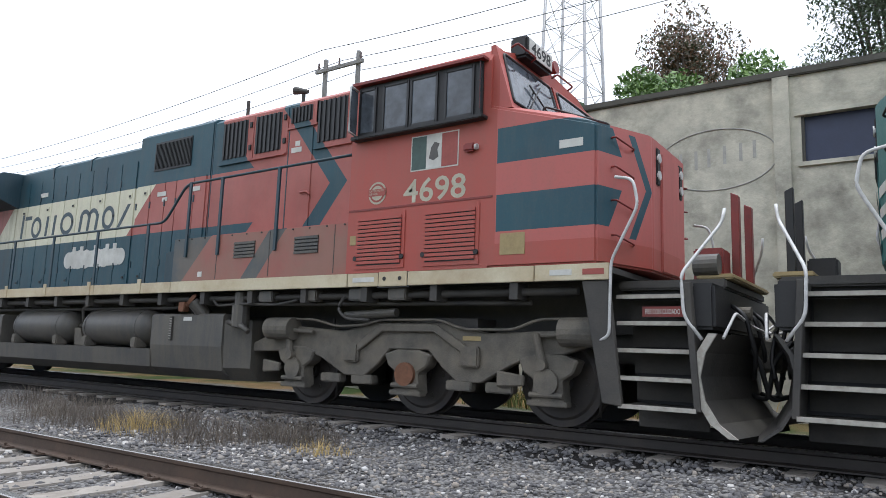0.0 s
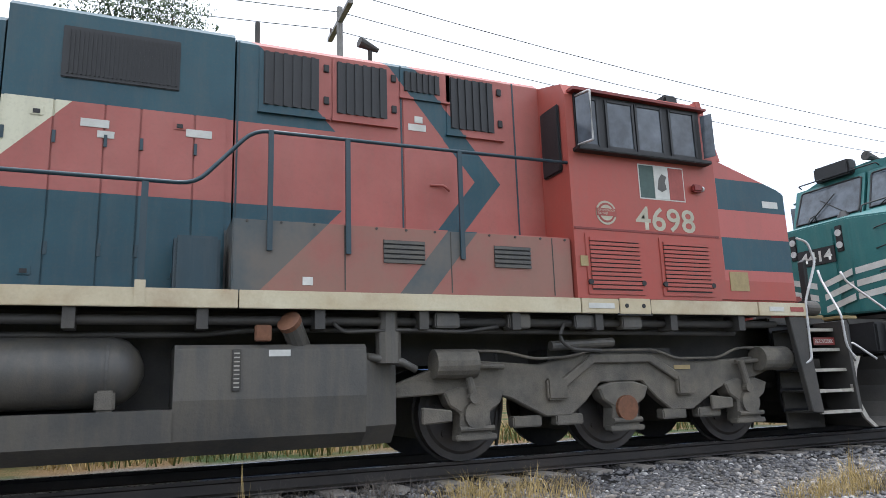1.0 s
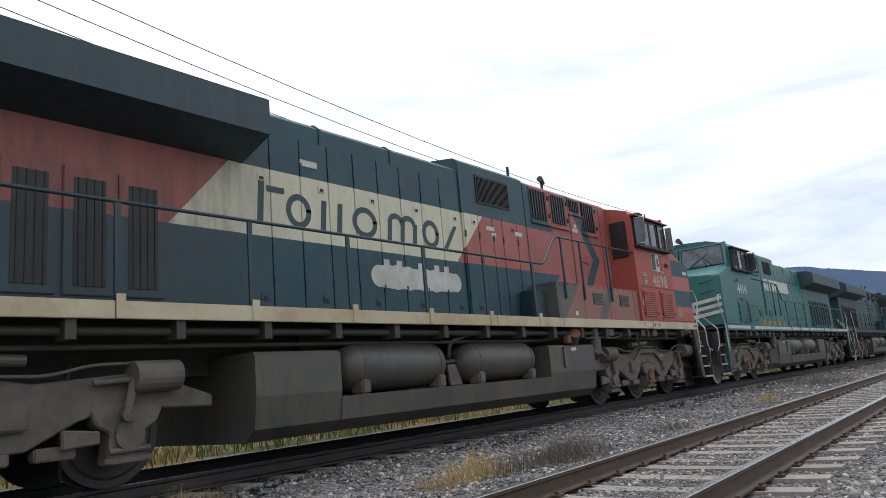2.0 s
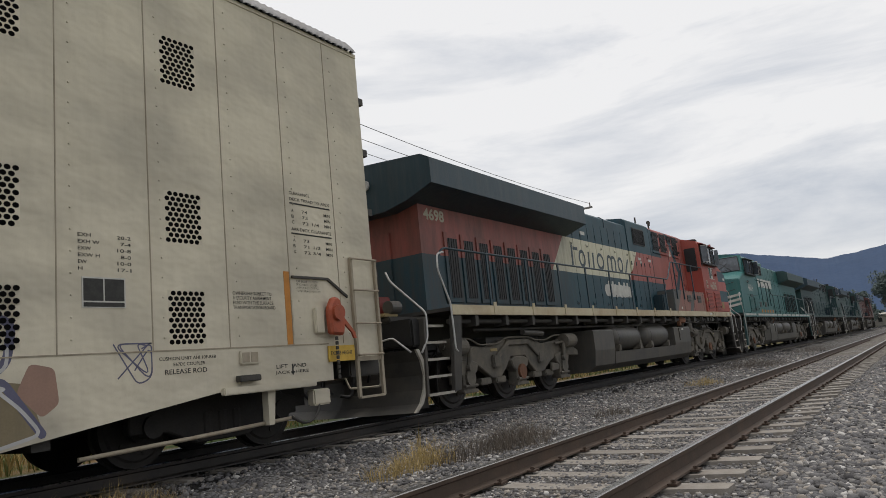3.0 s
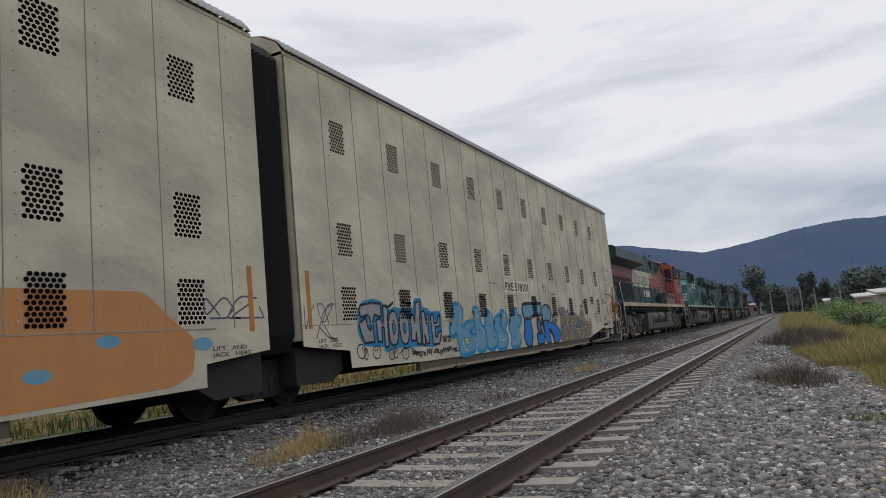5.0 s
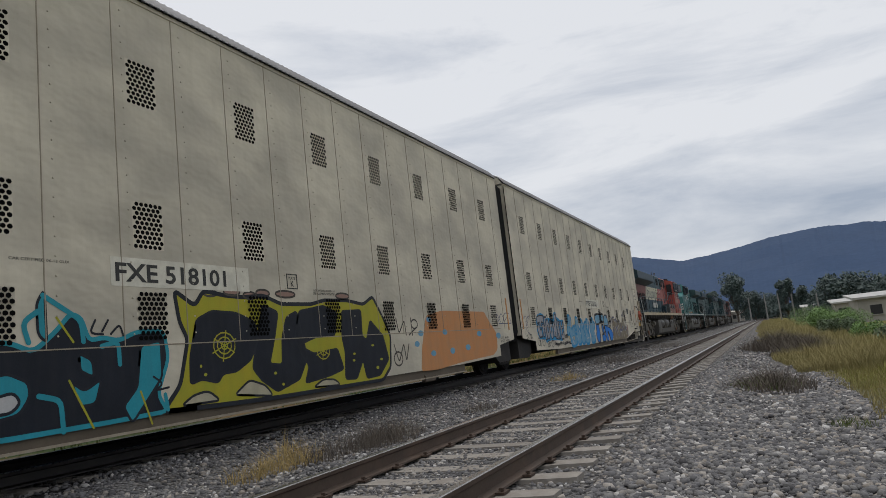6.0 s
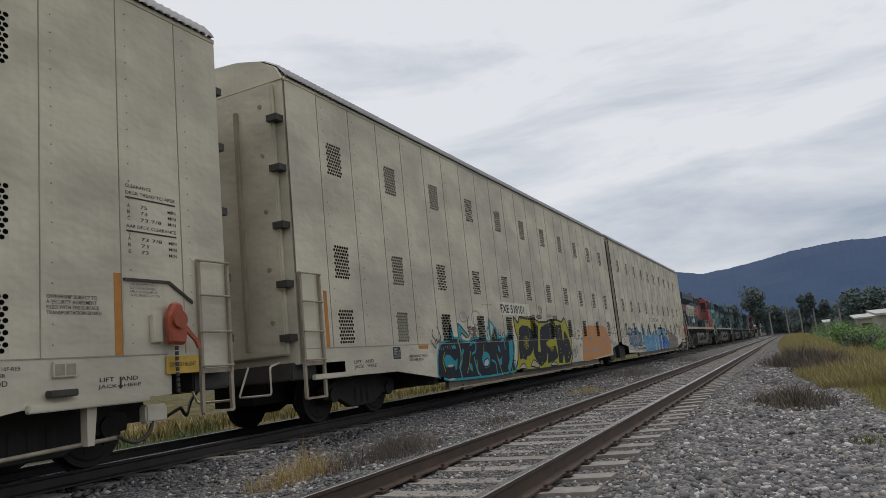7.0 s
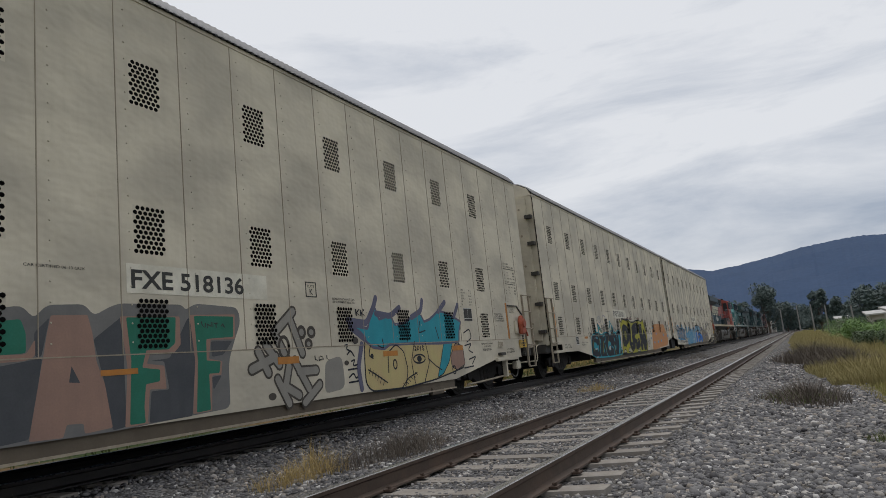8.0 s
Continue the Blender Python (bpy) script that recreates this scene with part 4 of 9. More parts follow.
def end_steps(e, x0, d, paint):
    """The stairs, pilot, coupler and handrails at one end; d is the outward way."""
    X = lambda a: x0 + d * a
    lo = lambda a, b: (min(X(a), X(b)), max(X(a), X(b)))
    part("end_platform", box(*lo(-0.1, 1.0), -1.0, 1.0, 1.50, 1.60, bevel=0.02), GRIME, e)
    part("buffer_beam", box(*lo(0.75, 0.98), -1.40, 1.40, 1.08, 1.52, bevel=0.03), BLACK, e)
    part("draft_box", box(*lo(-1.6, 0.9), -0.42, 0.42, 0.72, 1.5, bevel=0.03), GRIME, e)
    # snow plough
    prof = [(0.98, 1.04), (0.87, 0.86), (0.82, 0.64), (0.86, 0.42), (0.98, 0.22), (1.14, 0.10)]
    secs = []
    for y in (-1.45, -1.0, -0.5, 0.0, 0.5, 1.0, 1.45):
        k = 0.24 * (1 - abs(y / 1.45))
        secs.append([(X(a + k), y, z) for a, z in prof] + [(X(a + k - 0.04), y, z) for a, z in prof[::-1]])
    blade = part("plough", loft(secs), GRIME, e, "scuffed black steel plough blade")
    for s in ((-1,) if paint is NAVY else ()):
        part("plough_edge", loft([[(X(a - 0.05), s * y, z) for y in (1.43, 1.465)] + [(X(a + 0.03), s * y, z) for y in (1.465, 1.43)] for a, z in prof]), STEP, blade, "scraped tan edge of the blade")
    part("deck_lip", box(*lo(0.70, 1.06), -0.95, 0.95, 1.60, 1.655, bevel=0.015), PLATE, e, "tan rusty platform lip")
    for y in (-0.7, -0.2, 0.3):
        part("end_hose", tube(bend([(X(0.98), y, 1.35), (X(1.12), y - 0.05, 1.25), (X(1.2), y, 0.85), (X(1.15), y + 0.12, 0.62)], 0.1), 0.024, 8), BLACK, e)
    part("end_valve", cyl((X(1.0), -0.55, 1.28), (X(1.14), -0.55, 1.28), 0.07, 12), TRUCK, e)
    part("coupler", cyl((X(0.9), 0, 0.88), (X(1.25), 0, 0.88), 0.12, 12), GRIME, e)
    part("coupler_knuckle", prism([(X(1.12), 0.68), (X(1.33), 0.70), (X(1.34), 1.04), (X(1.12), 1.06)], -0.19, 0.17, 0.04), TRUCK, e)
    for s in (-1, 1):
        part("step_panel", prism([(X(-0.3), 1.56), (X(-0.02), 1.56), (X(0.12), 0.32), (X(-0.08), 0.34)], s * 1.44, s * 1.52, 0.01), GRIME if paint is NAVY else paint, e)
        part("step_panel", prism([(X(0.72), 1.52), (X(0.78), 1.52), (X(0.86), 0.32), (X(0.80), 0.32)], s * 1.02, s * 1.5, 0.005), GRIME, e)
        part("step_back", prism([(X(0.0), 1.52), (X(0.75), 1.52), (X(0.82), 0.32), (X(0.1), 0.32)], s * 0.86, s * 0.9), BLACK, e)
        for k, z in enumerate((1.42, 1.15, 0.88, 0.61, 0.34)):
            st = part("step", box(*lo(0.0 + 0.02 * k, 0.74 + 0.02 * k), *sorted((s * 0.95, s * (1.30 + 0.045 * k))), z - 0.025, z), GRIME, e)
            part("step_edge", box(*lo(0.0 + 0.02 * k, 0.74 + 0.02 * k), *sorted((s * (1.29 + 0.045 * k), s * (1.325 + 0.045 * k))), z - 0.035, z + 0.006), STEP, st, "worn pale step edge")
            part("riser", box(*lo(0.02 + 0.02 * k, 0.72 + 0.02 * k), *sorted((s * 0.92, s * 0.945)), z - 0.24, z - 0.03), GRIME, e)
        part("handrail", tube(bend([(X(-0.12), s * 1.5, 0.95), (X(0.0), s * 1.53, 1.0), (X(0.02), s * 1.53, 1.75), (X(0.30), s * 1.53, 2.3), (X(0.24), s * 1.5, 2.58), (X(0.05), s * 1.5, 2.62)], 0.08), 0.0165), CHROME, e, "chipped white grab rail")
        part("handrail", tube(bend([(X(0.88), s * 1.48, 0.98), (X(0.72), s * 1.5, 1.2), (X(0.70), s * 1.5, 1.6), (X(0.98), s * 1.05, 2.15), (X(1.0), s * 1.0, 2.3)], 0.08), 0.0165), CHROME, e, "chipped white grab rail")
        part("end_post", prism([(X(0.93), 1.6), (X(1.01), 1.6), (X(1.01), 2.56), (X(0.93), 2.6)], s * 0.34 - 0.05, s * 0.34 + 0.05, 0.006), DARK_RED if paint is NAVY else BLACK, e)
        part("uncoupling_lever", tube(bend([(X(1.05), s * 1.4, 1.0), (X(1.1), s * 1.1, 1.25), (X(1.12), s * 0.4, 1.15), (X(1.2), s * 0.15, 1.1)], 0.06), 0.016, 6), CHROME, e)
        part("air_hose", tube(bend([(X(0.98), s * 0.35, 1.0), (X(1.15), s * 0.35, 0.85), (X(1.25), s * 0.3, 0.4), (X(1.4), s * 0.2, 0.45)], 0.1), 0.026, 8), BLACK, e)
    part("end_box", box(*lo(0.62, 0.92), -0.75, -0.4, 1.6, 1.95, bevel=0.02), DARK_RED if paint is NAVY else BLACK, e)
    part("end_motor", cyl((X(0.68), -0.92, 1.75), (X(0.92), -0.92, 1.75), 0.11, 16), TANK, e, "grey drum on the end platform")


def locomotive(label, paint, trim, sill, number, fancy):
    """A six-axle diesel; x runs forward from the sill's front end, y across, z up from the rails."""
    e = tagged(new("locomotive"), label, "locomotive", "locomotives of the train")
    red = fancy == "red"
    # frame
    part("walkway", box(-20.1, 0, -1.5, 1.5, 1.64, 1.70), GRIME, e)
    part("centre_sill", box(-20.0, -0.1, -0.55, 0.55, 1.05, 1.64), GRIME, e)
    for s in (-1, 1):
        y0, y1 = sorted((s * 1.50, s * 1.54))
        for a, b in ((-20.1, -15.7), (-15.69, -12.6), (-12.59, -9.42), (-9.41, -7.22), (-7.21, -3.5), (-3.49, -2.98), (-2.53, -0.84), (-0.83, 0.0)):
            part("side_sill", box(a, b, y0, y1, 1.565, 1.735, bevel=0.006), sill, e)
        jp = part("jacking_plate", box(-2.975, -2.535, *sorted((s * 1.505, s * 1.548)), 1.56, 1.74, bevel=0.006), sill, e)
        part("plate_frame", box(-3.0, -2.51, *sorted((s * 1.495, s * 1.535)), 1.545, 1.755), BLACK, jp)
        for xx in (-2.88, -2.64):
            part("plate_hole", cyl((xx, s * 1.545, 1.655), (xx, s * 1.553, 1.655), 0.026, 12), BLACK, jp)
        part("sill_pipe", tube([(-20, s * 1.36, 1.47), (-0.4, s * 1.36, 1.47)], 0.045, 8), GRIME, e)
        part("sill_pipe", tube(bend([(-19, s * 1.2, 1.33), (-7.5, s * 1.2, 1.35), (-7.0, s * 1.25, 1.4), (-1, s * 1.25, 1.36)]), 0.03, 8), GRIME, e)
        for k in range(18):
            xx = -1.1 - 1.07 * k
            part("sill_bracket", box(xx - 0.05, xx + 0.05, *sorted((s * 1.25, s * 1.5)), 1.38, 1.565), GRIME, e)
        for xx in (-4.25, -5.1, -3.4, -2.75):
            part("junction_box", box(xx - 0.14, xx + 0.14, *sorted((s * 1.3, s * 1.46)), 1.40, 1.555, bevel=0.015), TANK, e)
        part("hose", tube(bend([(-3.65, s * 1.4, 1.46), (-3.75, s * 1.42, 1.3), (-3.6, s * 1.42, 1.17), (-3.2, s * 1.42, 1.15)], 0.1), 0.022, 8), GRIME, e)
        part("hose", tube(bend([(-6.3, s * 1.4, 1.45), (-6.2, s * 1.4, 1.36), (-5.6, s * 1.42, 1.38), (-4.9, s * 1.42, 1.36), (-4.5, s * 1.42, 1.42)], 0.1), 0.02, 8), GRIME, e)
        # sand and filler gear ahead of the tank
        part("filler_neck", cyl((-6.6, s * 1.30, 1.22), (-6.72, s * 1.45, 1.43), 0.105, 14), TANK, e)
        part("filler_cap", cyl((-6.72, s * 1.45, 1.43), (-6.75, s * 1.48, 1.46), 0.115, 14), RUSTY, e, "rusty filler cap")
        part("valve", cyl((-5.72, s * 1.35, 1.05), (-5.72, s * 1.35, 1.36), 0.13, 12), TANK, e)
        part("valve_cap", cyl((-5.72, s * 1.35, 1.36), (-5.72, s * 1.35, 1.56), 0.1, 12), TANK, e)
        part("valve_lever", tube([(-5.95, s * 1.38, 1.12), (-5.6, s * 1.42, 1.06), (-5.45, s * 1.42, 0.98)], 0.04, 8), TANK, e)
        part("small_box", box(-7.05, -6.9, *sorted((s * 1.38, s * 1.48)), 1.27, 1.42, bevel=0.01), RUSTY, e)
    # fuel tank
    part("fuel_tank", loft([[(x, y, z) for y, z in [(-1.20, 0.26), (-1.40, 0.40), (-1.45, 0.75), (-1.45, 1.20), (-1.41, 1.24), (1.41, 1.24), (1.45, 1.20), (1.45, 0.75), (1.40, 0.40), (1.20, 0.26)]] for x in (-7.74, -5.98)]), TANK, e)
    part("tank_end", loft([[(x, y * w, z) for y, z in [(-1.20, 0.26), (-1.40, 0.45), (-1.42, 1.15), (1.42, 1.15), (1.40, 0.45), (1.20, 0.26)]] for x, w in ((-5.98, 1.0), (-5.6, 0.86))]), TANK, e)
    part("tank_shelf", loft([[(x, y, z) for y, z in [(-1.20, 0.26), (-1.42, 0.40), (-1.45, 0.68), (1.45, 0.68), (1.42, 0.40), (1.20, 0.26)]] for x in (-12.83, -7.74)]), TANK, e)
    part("fuel_tank", loft([[(x, y, z) for y, z in [(-1.20, 0.26), (-1.40, 0.40), (-1.45, 0.75), (-1.45, 1.20), (-1.41, 1.24), (1.41, 1.24), (1.45, 1.20), (1.45, 0.75), (1.40, 0.40), (1.20, 0.26)]] for x in (-14.1, -12.83)]), TANK, e)
    part("tank_core", box(-12.83, -7.74, -0.7, 0.7, 0.6, 1.5), GRIME, e)
    for s in (-1, 1):
        for a, b in ((-12.66, -10.5), (-10.1, -7.98)):
            m = (a + b) / 2
            rings = [(a, 0.05), (a + 0.05, 0.18), (a + 0.14, 0.27), (a + 0.26, 0.32), (b - 0.26, 0.32), (b - 0.14, 0.27), (b - 0.05, 0.18), (b, 0.05)]
            rs = part("air_reservoir", loft([[(x, s * 1.10 + r * math.cos(q), 1.03 + r * math.sin(q)) for q in [j * math.pi / 12 for j in range(24)]] for x, r in rings]), TANK, e)
            for f in rs.data.polygons:
                f.use_smooth = True
            for x in (a + 0.3, b - 0.3):
                part("reservoir_band", cyl((x - 0.012, s * 1.1, 1.03), (x + 0.012, s * 1.1, 1.03), 0.326, 24), TANK, rs)
                part("reservoir_foot", box(x - 0.08, x + 0.08, *sorted((s * 1.2, s * 1.42)), 0.68, 0.86, bevel=0.02), TRUCK, rs)
        part("tank_pipe", tube(bend([(-13.0, s * 1.2, 1.05), (-12.66, s * 1.1, 1.03)]), 0.04, 8), TANK, e)
        part("tank_pipe", tube(bend([(-10.5, s * 1.1, 1.05), (-10.3, s * 1.1, 1.05), (-10.1, s * 1.1, 1.05)]), 0.04, 8), TANK, e)
        part("tank_pipe", tube(bend([(-10.3, s * 1.15, 1.1), (-10.3, s * 1.2, 1.35), (-9.7, s * 1.3, 1.5)], 0.1), 0.035, 8), TANK, e)
        part("sight_gauge", box(-7.25, -7.17, *sorted((s * 1.45, s * 1.475)), 0.82, 1.20, bevel=0.008), GRIME, e)
        for k in range(9):
            part("gauge_mark", box(-7.235, -7.185, *sorted((s * 1.474, s * 1.479)), 0.85 + k * 0.038, 0.862 + k * 0.038), STEP, e)
        part("tank_label", box(-6.92, -6.72, *sorted((s * 1.45, s * 1.455)), 1.13, 1.19), WHITE, e)
        part("tank_bracket", prism([(-10.45, 1.0), (-10.25, 1.0), (-10.1, 0.69), (-10.4, 0.69)], s * 1.2, s * 1.24), TRUCK, e)
    loco_truck(e, (-4.70, -2.75, -0.83), 1)
    loco_truck(e, (-15.40, -17.35, -19.27), -1)
    end_steps(e, 0.0, 1, NAVY if red else trim)
    end_steps(e, -20.1, -1, NAVY if red else trim)
    # cab
    secs = []
    for x in (-3.53, -1.42):
        secs.append([(x, y, z) for y, z in [(-1.54, 1.735), (-1.54, 4.18), (-1.47, 4.33), (-0.9, 4.50), (0, 4.56), (0.9, 4.50), (1.47, 4.33), (1.54, 4.18), (1.54, 1.735)]])
    cab = part("cab", loft(secs), paint, e)
    part("cab_seam", box(-3.52, -1.37, -1.547, 1.547, 2.535, 2.56), trim if not red else DARK_RED, cab)
    # nose, with its slanted front
    P = [(-1.42, -1.54), (-0.13, -1.54), (0.16, -0.62), (0.16, 0.62), (-0.13, 1.54), (-1.42, 1.54)]
    bm = bmesh.new()
    low = [bm.verts.new((x, y, 1.735)) for x, y in P]
    mid = [bm.verts.new((x, y, z)) for (x, y), z in zip(P, (3.62, 3.22, 3.28, 3.28, 3.22, 3.62))]
    top = [bm.verts.new(p) for p in ((-1.42, -1.30, 3.70), (-0.5, -1.36, 3.43), (-0.16, -0.55, 3.38), (-0.16, 0.55, 3.38), (-0.5, 1.36, 3.43), (-1.42, 1.30, 3.70))]
    for A, B in ((low, mid), (mid, top)):
        for i in range(5):
            bm.faces.new((A[i], A[i + 1], B[i + 1], B[i]))
    bm.faces.new(top)
    bm.faces.new(low[::-1])
    bmesh.ops.recalc_face_normals(bm, faces=bm.faces[:])
    bmesh.ops.bevel(bm, geom=[x for x in bm.edges], offset=0.025, segments=2, affect="EDGES", clamp_overlap=True)
    nose = part("nose", bm, paint, e)
    part("nose_door", box(0.15, 0.185, -0.34, 0.34, 1.76, 3.15, bevel=0.012), paint, nose)
    for s in (-1, 1):
        for z in (2.05, 2.42, 2.78, 3.1):
            k = 1.3 - 0.12 * (z > 2.9)
            part("grab_iron", tube(bend([(-0.07, s * 1.30, z), (0.0, s * 1.34, z), (0.09, s * 1.02, z - 0.07), (0.05, s * 0.96, z - 0.07)], 0.03), 0.011, 6), BLACK if not red else DARK_RED, nose)
        part("headlight_well", box(0.13, 0.178, s * 0.44 - 0.06, s * 0.44 + 0.06, 2.75, 3.18, bevel=0.01), BLACK, nose)
        for z in (2.86, 3.06):
            part("headlight", cyl((0.17, s * 0.44, z), (0.192, s * 0.44, z), 0.055, 16), CHROME, nose, "silvered twin headlight")
        part("windshield_frame", prism([(-1.43, 3.58), (-1.16, 3.58), (-1.40, 4.38), (-1.46, 4.38)], *sorted((s * 0.03, s * 1.50))), paint, cab)
        wp = [(-1.180, s * 0.10, 3.67), (-1.180, s * 1.43, 3.67), (-1.374, s * 1.36, 4.32), (-1.374, s * 0.10, 4.32)]
        part("windshield_seal", tube(bend([*wp, wp[0], wp[1]], 0.05), 0.018, 6), BLACK, cab)
        part("windshield", quads("windshield", wp, [(0, 1, 2, 3)]), GLASS, cab)
        part("wiper", tube([(-1.15, s * 0.3, 3.66), (-1.26, s * 0.9, 4.06)], 0.011, 6), BLACK, cab)
        part("wiper", tube([(-1.15, s * 1.1, 3.66), (-1.27, s * 0.6, 4.12)], 0.011, 6), BLACK, cab)
        # side windows in a shallow bay
        bay = part("window_bay", box(-3.42, -1.52, *sorted((s * 1.53, s * 1.585)), 3.50, 4.20, bevel=0.015), BLACK, cab)
        part("window_ledge", box(-3.46, -1.46, *sorted((s * 1.53, s * 1.67)), 3.46, 3.51, bevel=0.01), BLACK, bay)
        part("sun_visor", prism([(-3.48, 4.20), (-1.46, 4.18), (-1.46, 4.21), (-3.48, 4.24)], *sorted((s * 1.50, s * 1.66))), trim if not red else DARK_RED, bay)
        for a, b in ((-3.37, -3.12), (-2.98, -2.60), (-2.54, -2.16), (-2.02, -1.64)):
            part("window_pane", quads("pane", [(a, s * 1.592, 3.56), (b, s * 1.592, 3.56), (b, s * 1.592, 4.12), (a, s * 1.592, 4.12)], [(0, 1, 2, 3)]), GLASS, bay)
            part("pane_frame", add_box(add_box(add_box(box(a - 0.02, a + 0.012, *sorted((s * 1.585, s * 1.605)), 3.53, 4.15), b - 0.012, b + 0.02, *sorted((s * 1.585, s * 1.605)), 3.53, 4.15), a, b, *sorted((s * 1.585, s * 1.605)), 3.53, 3.56), a, b, *sorted((s * 1.585, s * 1.605)), 4.12, 4.15), GRILL, bay)
        part("wind_wing", quads("wing", [(-3.42, s * 1.6, 3.55), (-3.36, s * 1.80, 3.55), (-3.36, s * 1.80, 4.12), (-3.42, s * 1.6, 4.12)], [(0, 1, 2, 3)]), GLASS, bay)
        part("wing_frame", tube(bend([(-3.42, s * 1.6, 3.53), (-3.36, s * 1.81, 3.53), (-3.36, s * 1.81, 4.14), (-3.42, s * 1.6, 4.14)], 0.02), 0.014, 6), CHROME, bay)
        part("wind_wing", quads("wing", [(-1.52, s * 1.6, 3.55), (-1.46, s * 1.74, 3.55), (-1.46, s * 1.74, 4.12), (-1.52, s * 1.6, 4.12)], [(0, 1, 2, 3)]), GLASS, bay)
        part("marker_lamp", box(-1.75, -1.60, *sorted((s * 1.54, s * 1.61)), 3.10, 3.20, bevel=0.02), DARK_RED if red else BLACK, cab)
        part("lamp_lens", cyl((-1.60, s * 1.57, 3.15), (-1.57, s * 1.57, 3.15), 0.035, 12), CHROME, cab)
        part("back_window", box(-3.57, -3.52, *sorted((s * 1.02, s * 1.42)), 3.25, 4.1, bevel=0.02), GRILL, cab)
        # louvred doors low on the cab
        for a, b in ((-3.34, -2.64), (-2.28, -1.58)):
            d = part("louvre_door", box(a - 0.05, b + 0.05, *sorted((s * 1.54, s * 1.553)), 1.78, 2.49, bevel=0.004), paint, cab)
            part("louvre_gap", box(a, b, *sorted((s * 1.553, s * 1.556)), 1.83, 2.44), BLACK, d)
            for k in range(12):
                z = 1.845 + k * 0.0505
                part("louvre", prism([(a, z), (b, z), (b, z + 0.036), (a, z + 0.036)], s * 1.556, s * 1.572), paint, d)
            for x in (a - 0.02, b + 0.02):
                part("door_latch", cyl((x, s * 1.553, 1.92), (x, s * 1.575, 1.92), 0.032, 10), BLACK, d)
    for s in (-1,):
        nb = part("number_board", box(-1.50, -1.26, *sorted((s * 0.24, s * 0.98)), 4.42, 4.70, bevel=0.03), BLACK, cab)
        if red:
            part("board_face", box(-1.262, -1.252, *sorted((s * 0.29, s * 0.93)), 4.455, 4.665, bevel=0.004), WHITE, nb)
            me = writing(number, s * 0.61 - 0.27, s * 0.61 + 0.27, 4.48, 4.64, 0, bold=0.02)
            for v in me.vertices:
                v.co = Vector((-1.249, v.co.x, v.co.z))
            part("board_number", me, INK, nb)
    part("roof_horn", cyl((-1.7, 0.05, 4.62), (-1.35, 0.05, 4.66), 0.03, 10, 0.09), DARK_RED if red else GRIME, cab)
    for q in (-1.3, -0.2):
        part("roof_grab", tube(bend([(-1.30, q, 4.40), (-1.22, q, 4.44), (-1.22, q + 0.5, 4.44), (-1.30, q + 0.5, 4.40)], 0.04), 0.013, 6), DARK_RED if red else BLACK, cab)
    part("roof_rail", tube(bend([(-1.1, -0.9, 3.60), (-1.05, -0.9, 3.75), (-0.4, -0.5, 3.55), (-0.35, -0.5, 3.42)], 0.04), 0.014, 6), BLACK, nose)
    part("roof_rail", tube(bend([(-1.1, 0.9, 3.60), (-1.05, 0.9, 3.75), (-0.4, 0.5, 3.55), (-0.35, 0.5, 3.42)], 0.04), 0.014, 6), BLACK, nose)
    part("bell", cyl((-0.75, -0.1, 3.50), (-0.75, -0.1, 3.62), 0.12, 14, 0.05), DARK_RED if red else BLACK, nose)
    for xx, h in ((-6.95, 0.38), (-5.6, 0.3)):
        part("antenna", cyl((xx, -0.5, 4.55), (xx, -0.5, 4.62 + h), 0.03, 8), GRIME, e)
    part("horn", cyl((-5.5, -0.5, 4.9), (-5.75, -0.55, 4.95), 0.03, 10, 0.07), GRIME, e)
    # hood in three heights
    def hood(x0, x1, h, half=0.95):
        return loft([[(x, y, z) for y, z in [(-half, 1.70), (-half, h - 0.03), (-half + 0.1, h + 0.05), (-0.4, h + 0.12), (0.4, h + 0.12), (half - 0.1, h + 0.05), (half, h - 0.03), (half, 1.70)]] for x in (x0, x1)])
    front = part("hood_section", hood(-7.22, -3.53, 4.52), paint, e)
    mid_h = part("hood_section", hood(-9.32, -7.24, 4.56, 0.955), paint, e)
    rear_h = part("hood_section", hood(-13.9, -9.34, 4.38, 0.93), paint, e)
    rad = part("radiator_hood", hood(-20.0, -13.88, 3.72, 0.96), paint, e)
    for x in (-11.05, -12.5):
        part("roof_joint", loft([[(xx, y, z) for y, z in [(-0.945, 4.1), (-0.945, 4.36), (-0.84, 4.45), (-0.4, 4.53), (0.4, 4.53), (0.84, 4.45), (0.945, 4.36), (0.945, 4.1)]] for xx in (x - 0.02, x + 0.02)]), trim, rear_h)
    part("exhaust", box(-10.6, -9.6, -0.35, 0.35, 4.48, 4.62, bevel=0.03), GRIME, rear_h)
    # radiator wings
    wing = []
    for x in (-20.33, -13.82):
        wing.append([(x, y, z) for y, z in [(-1.53, 3.80), (-1.53, 4.24), (-1.35, 4.34), (0, 4.44), (1.35, 4.34), (1.53, 4.24), (1.53, 3.80), (0.97, 3.60), (0.5, 3.5), (-0.5, 3.5), (-0.97, 3.60)]])
    part("radiator_wing", loft(wing), trim, rad, "dark overhanging radiator box")
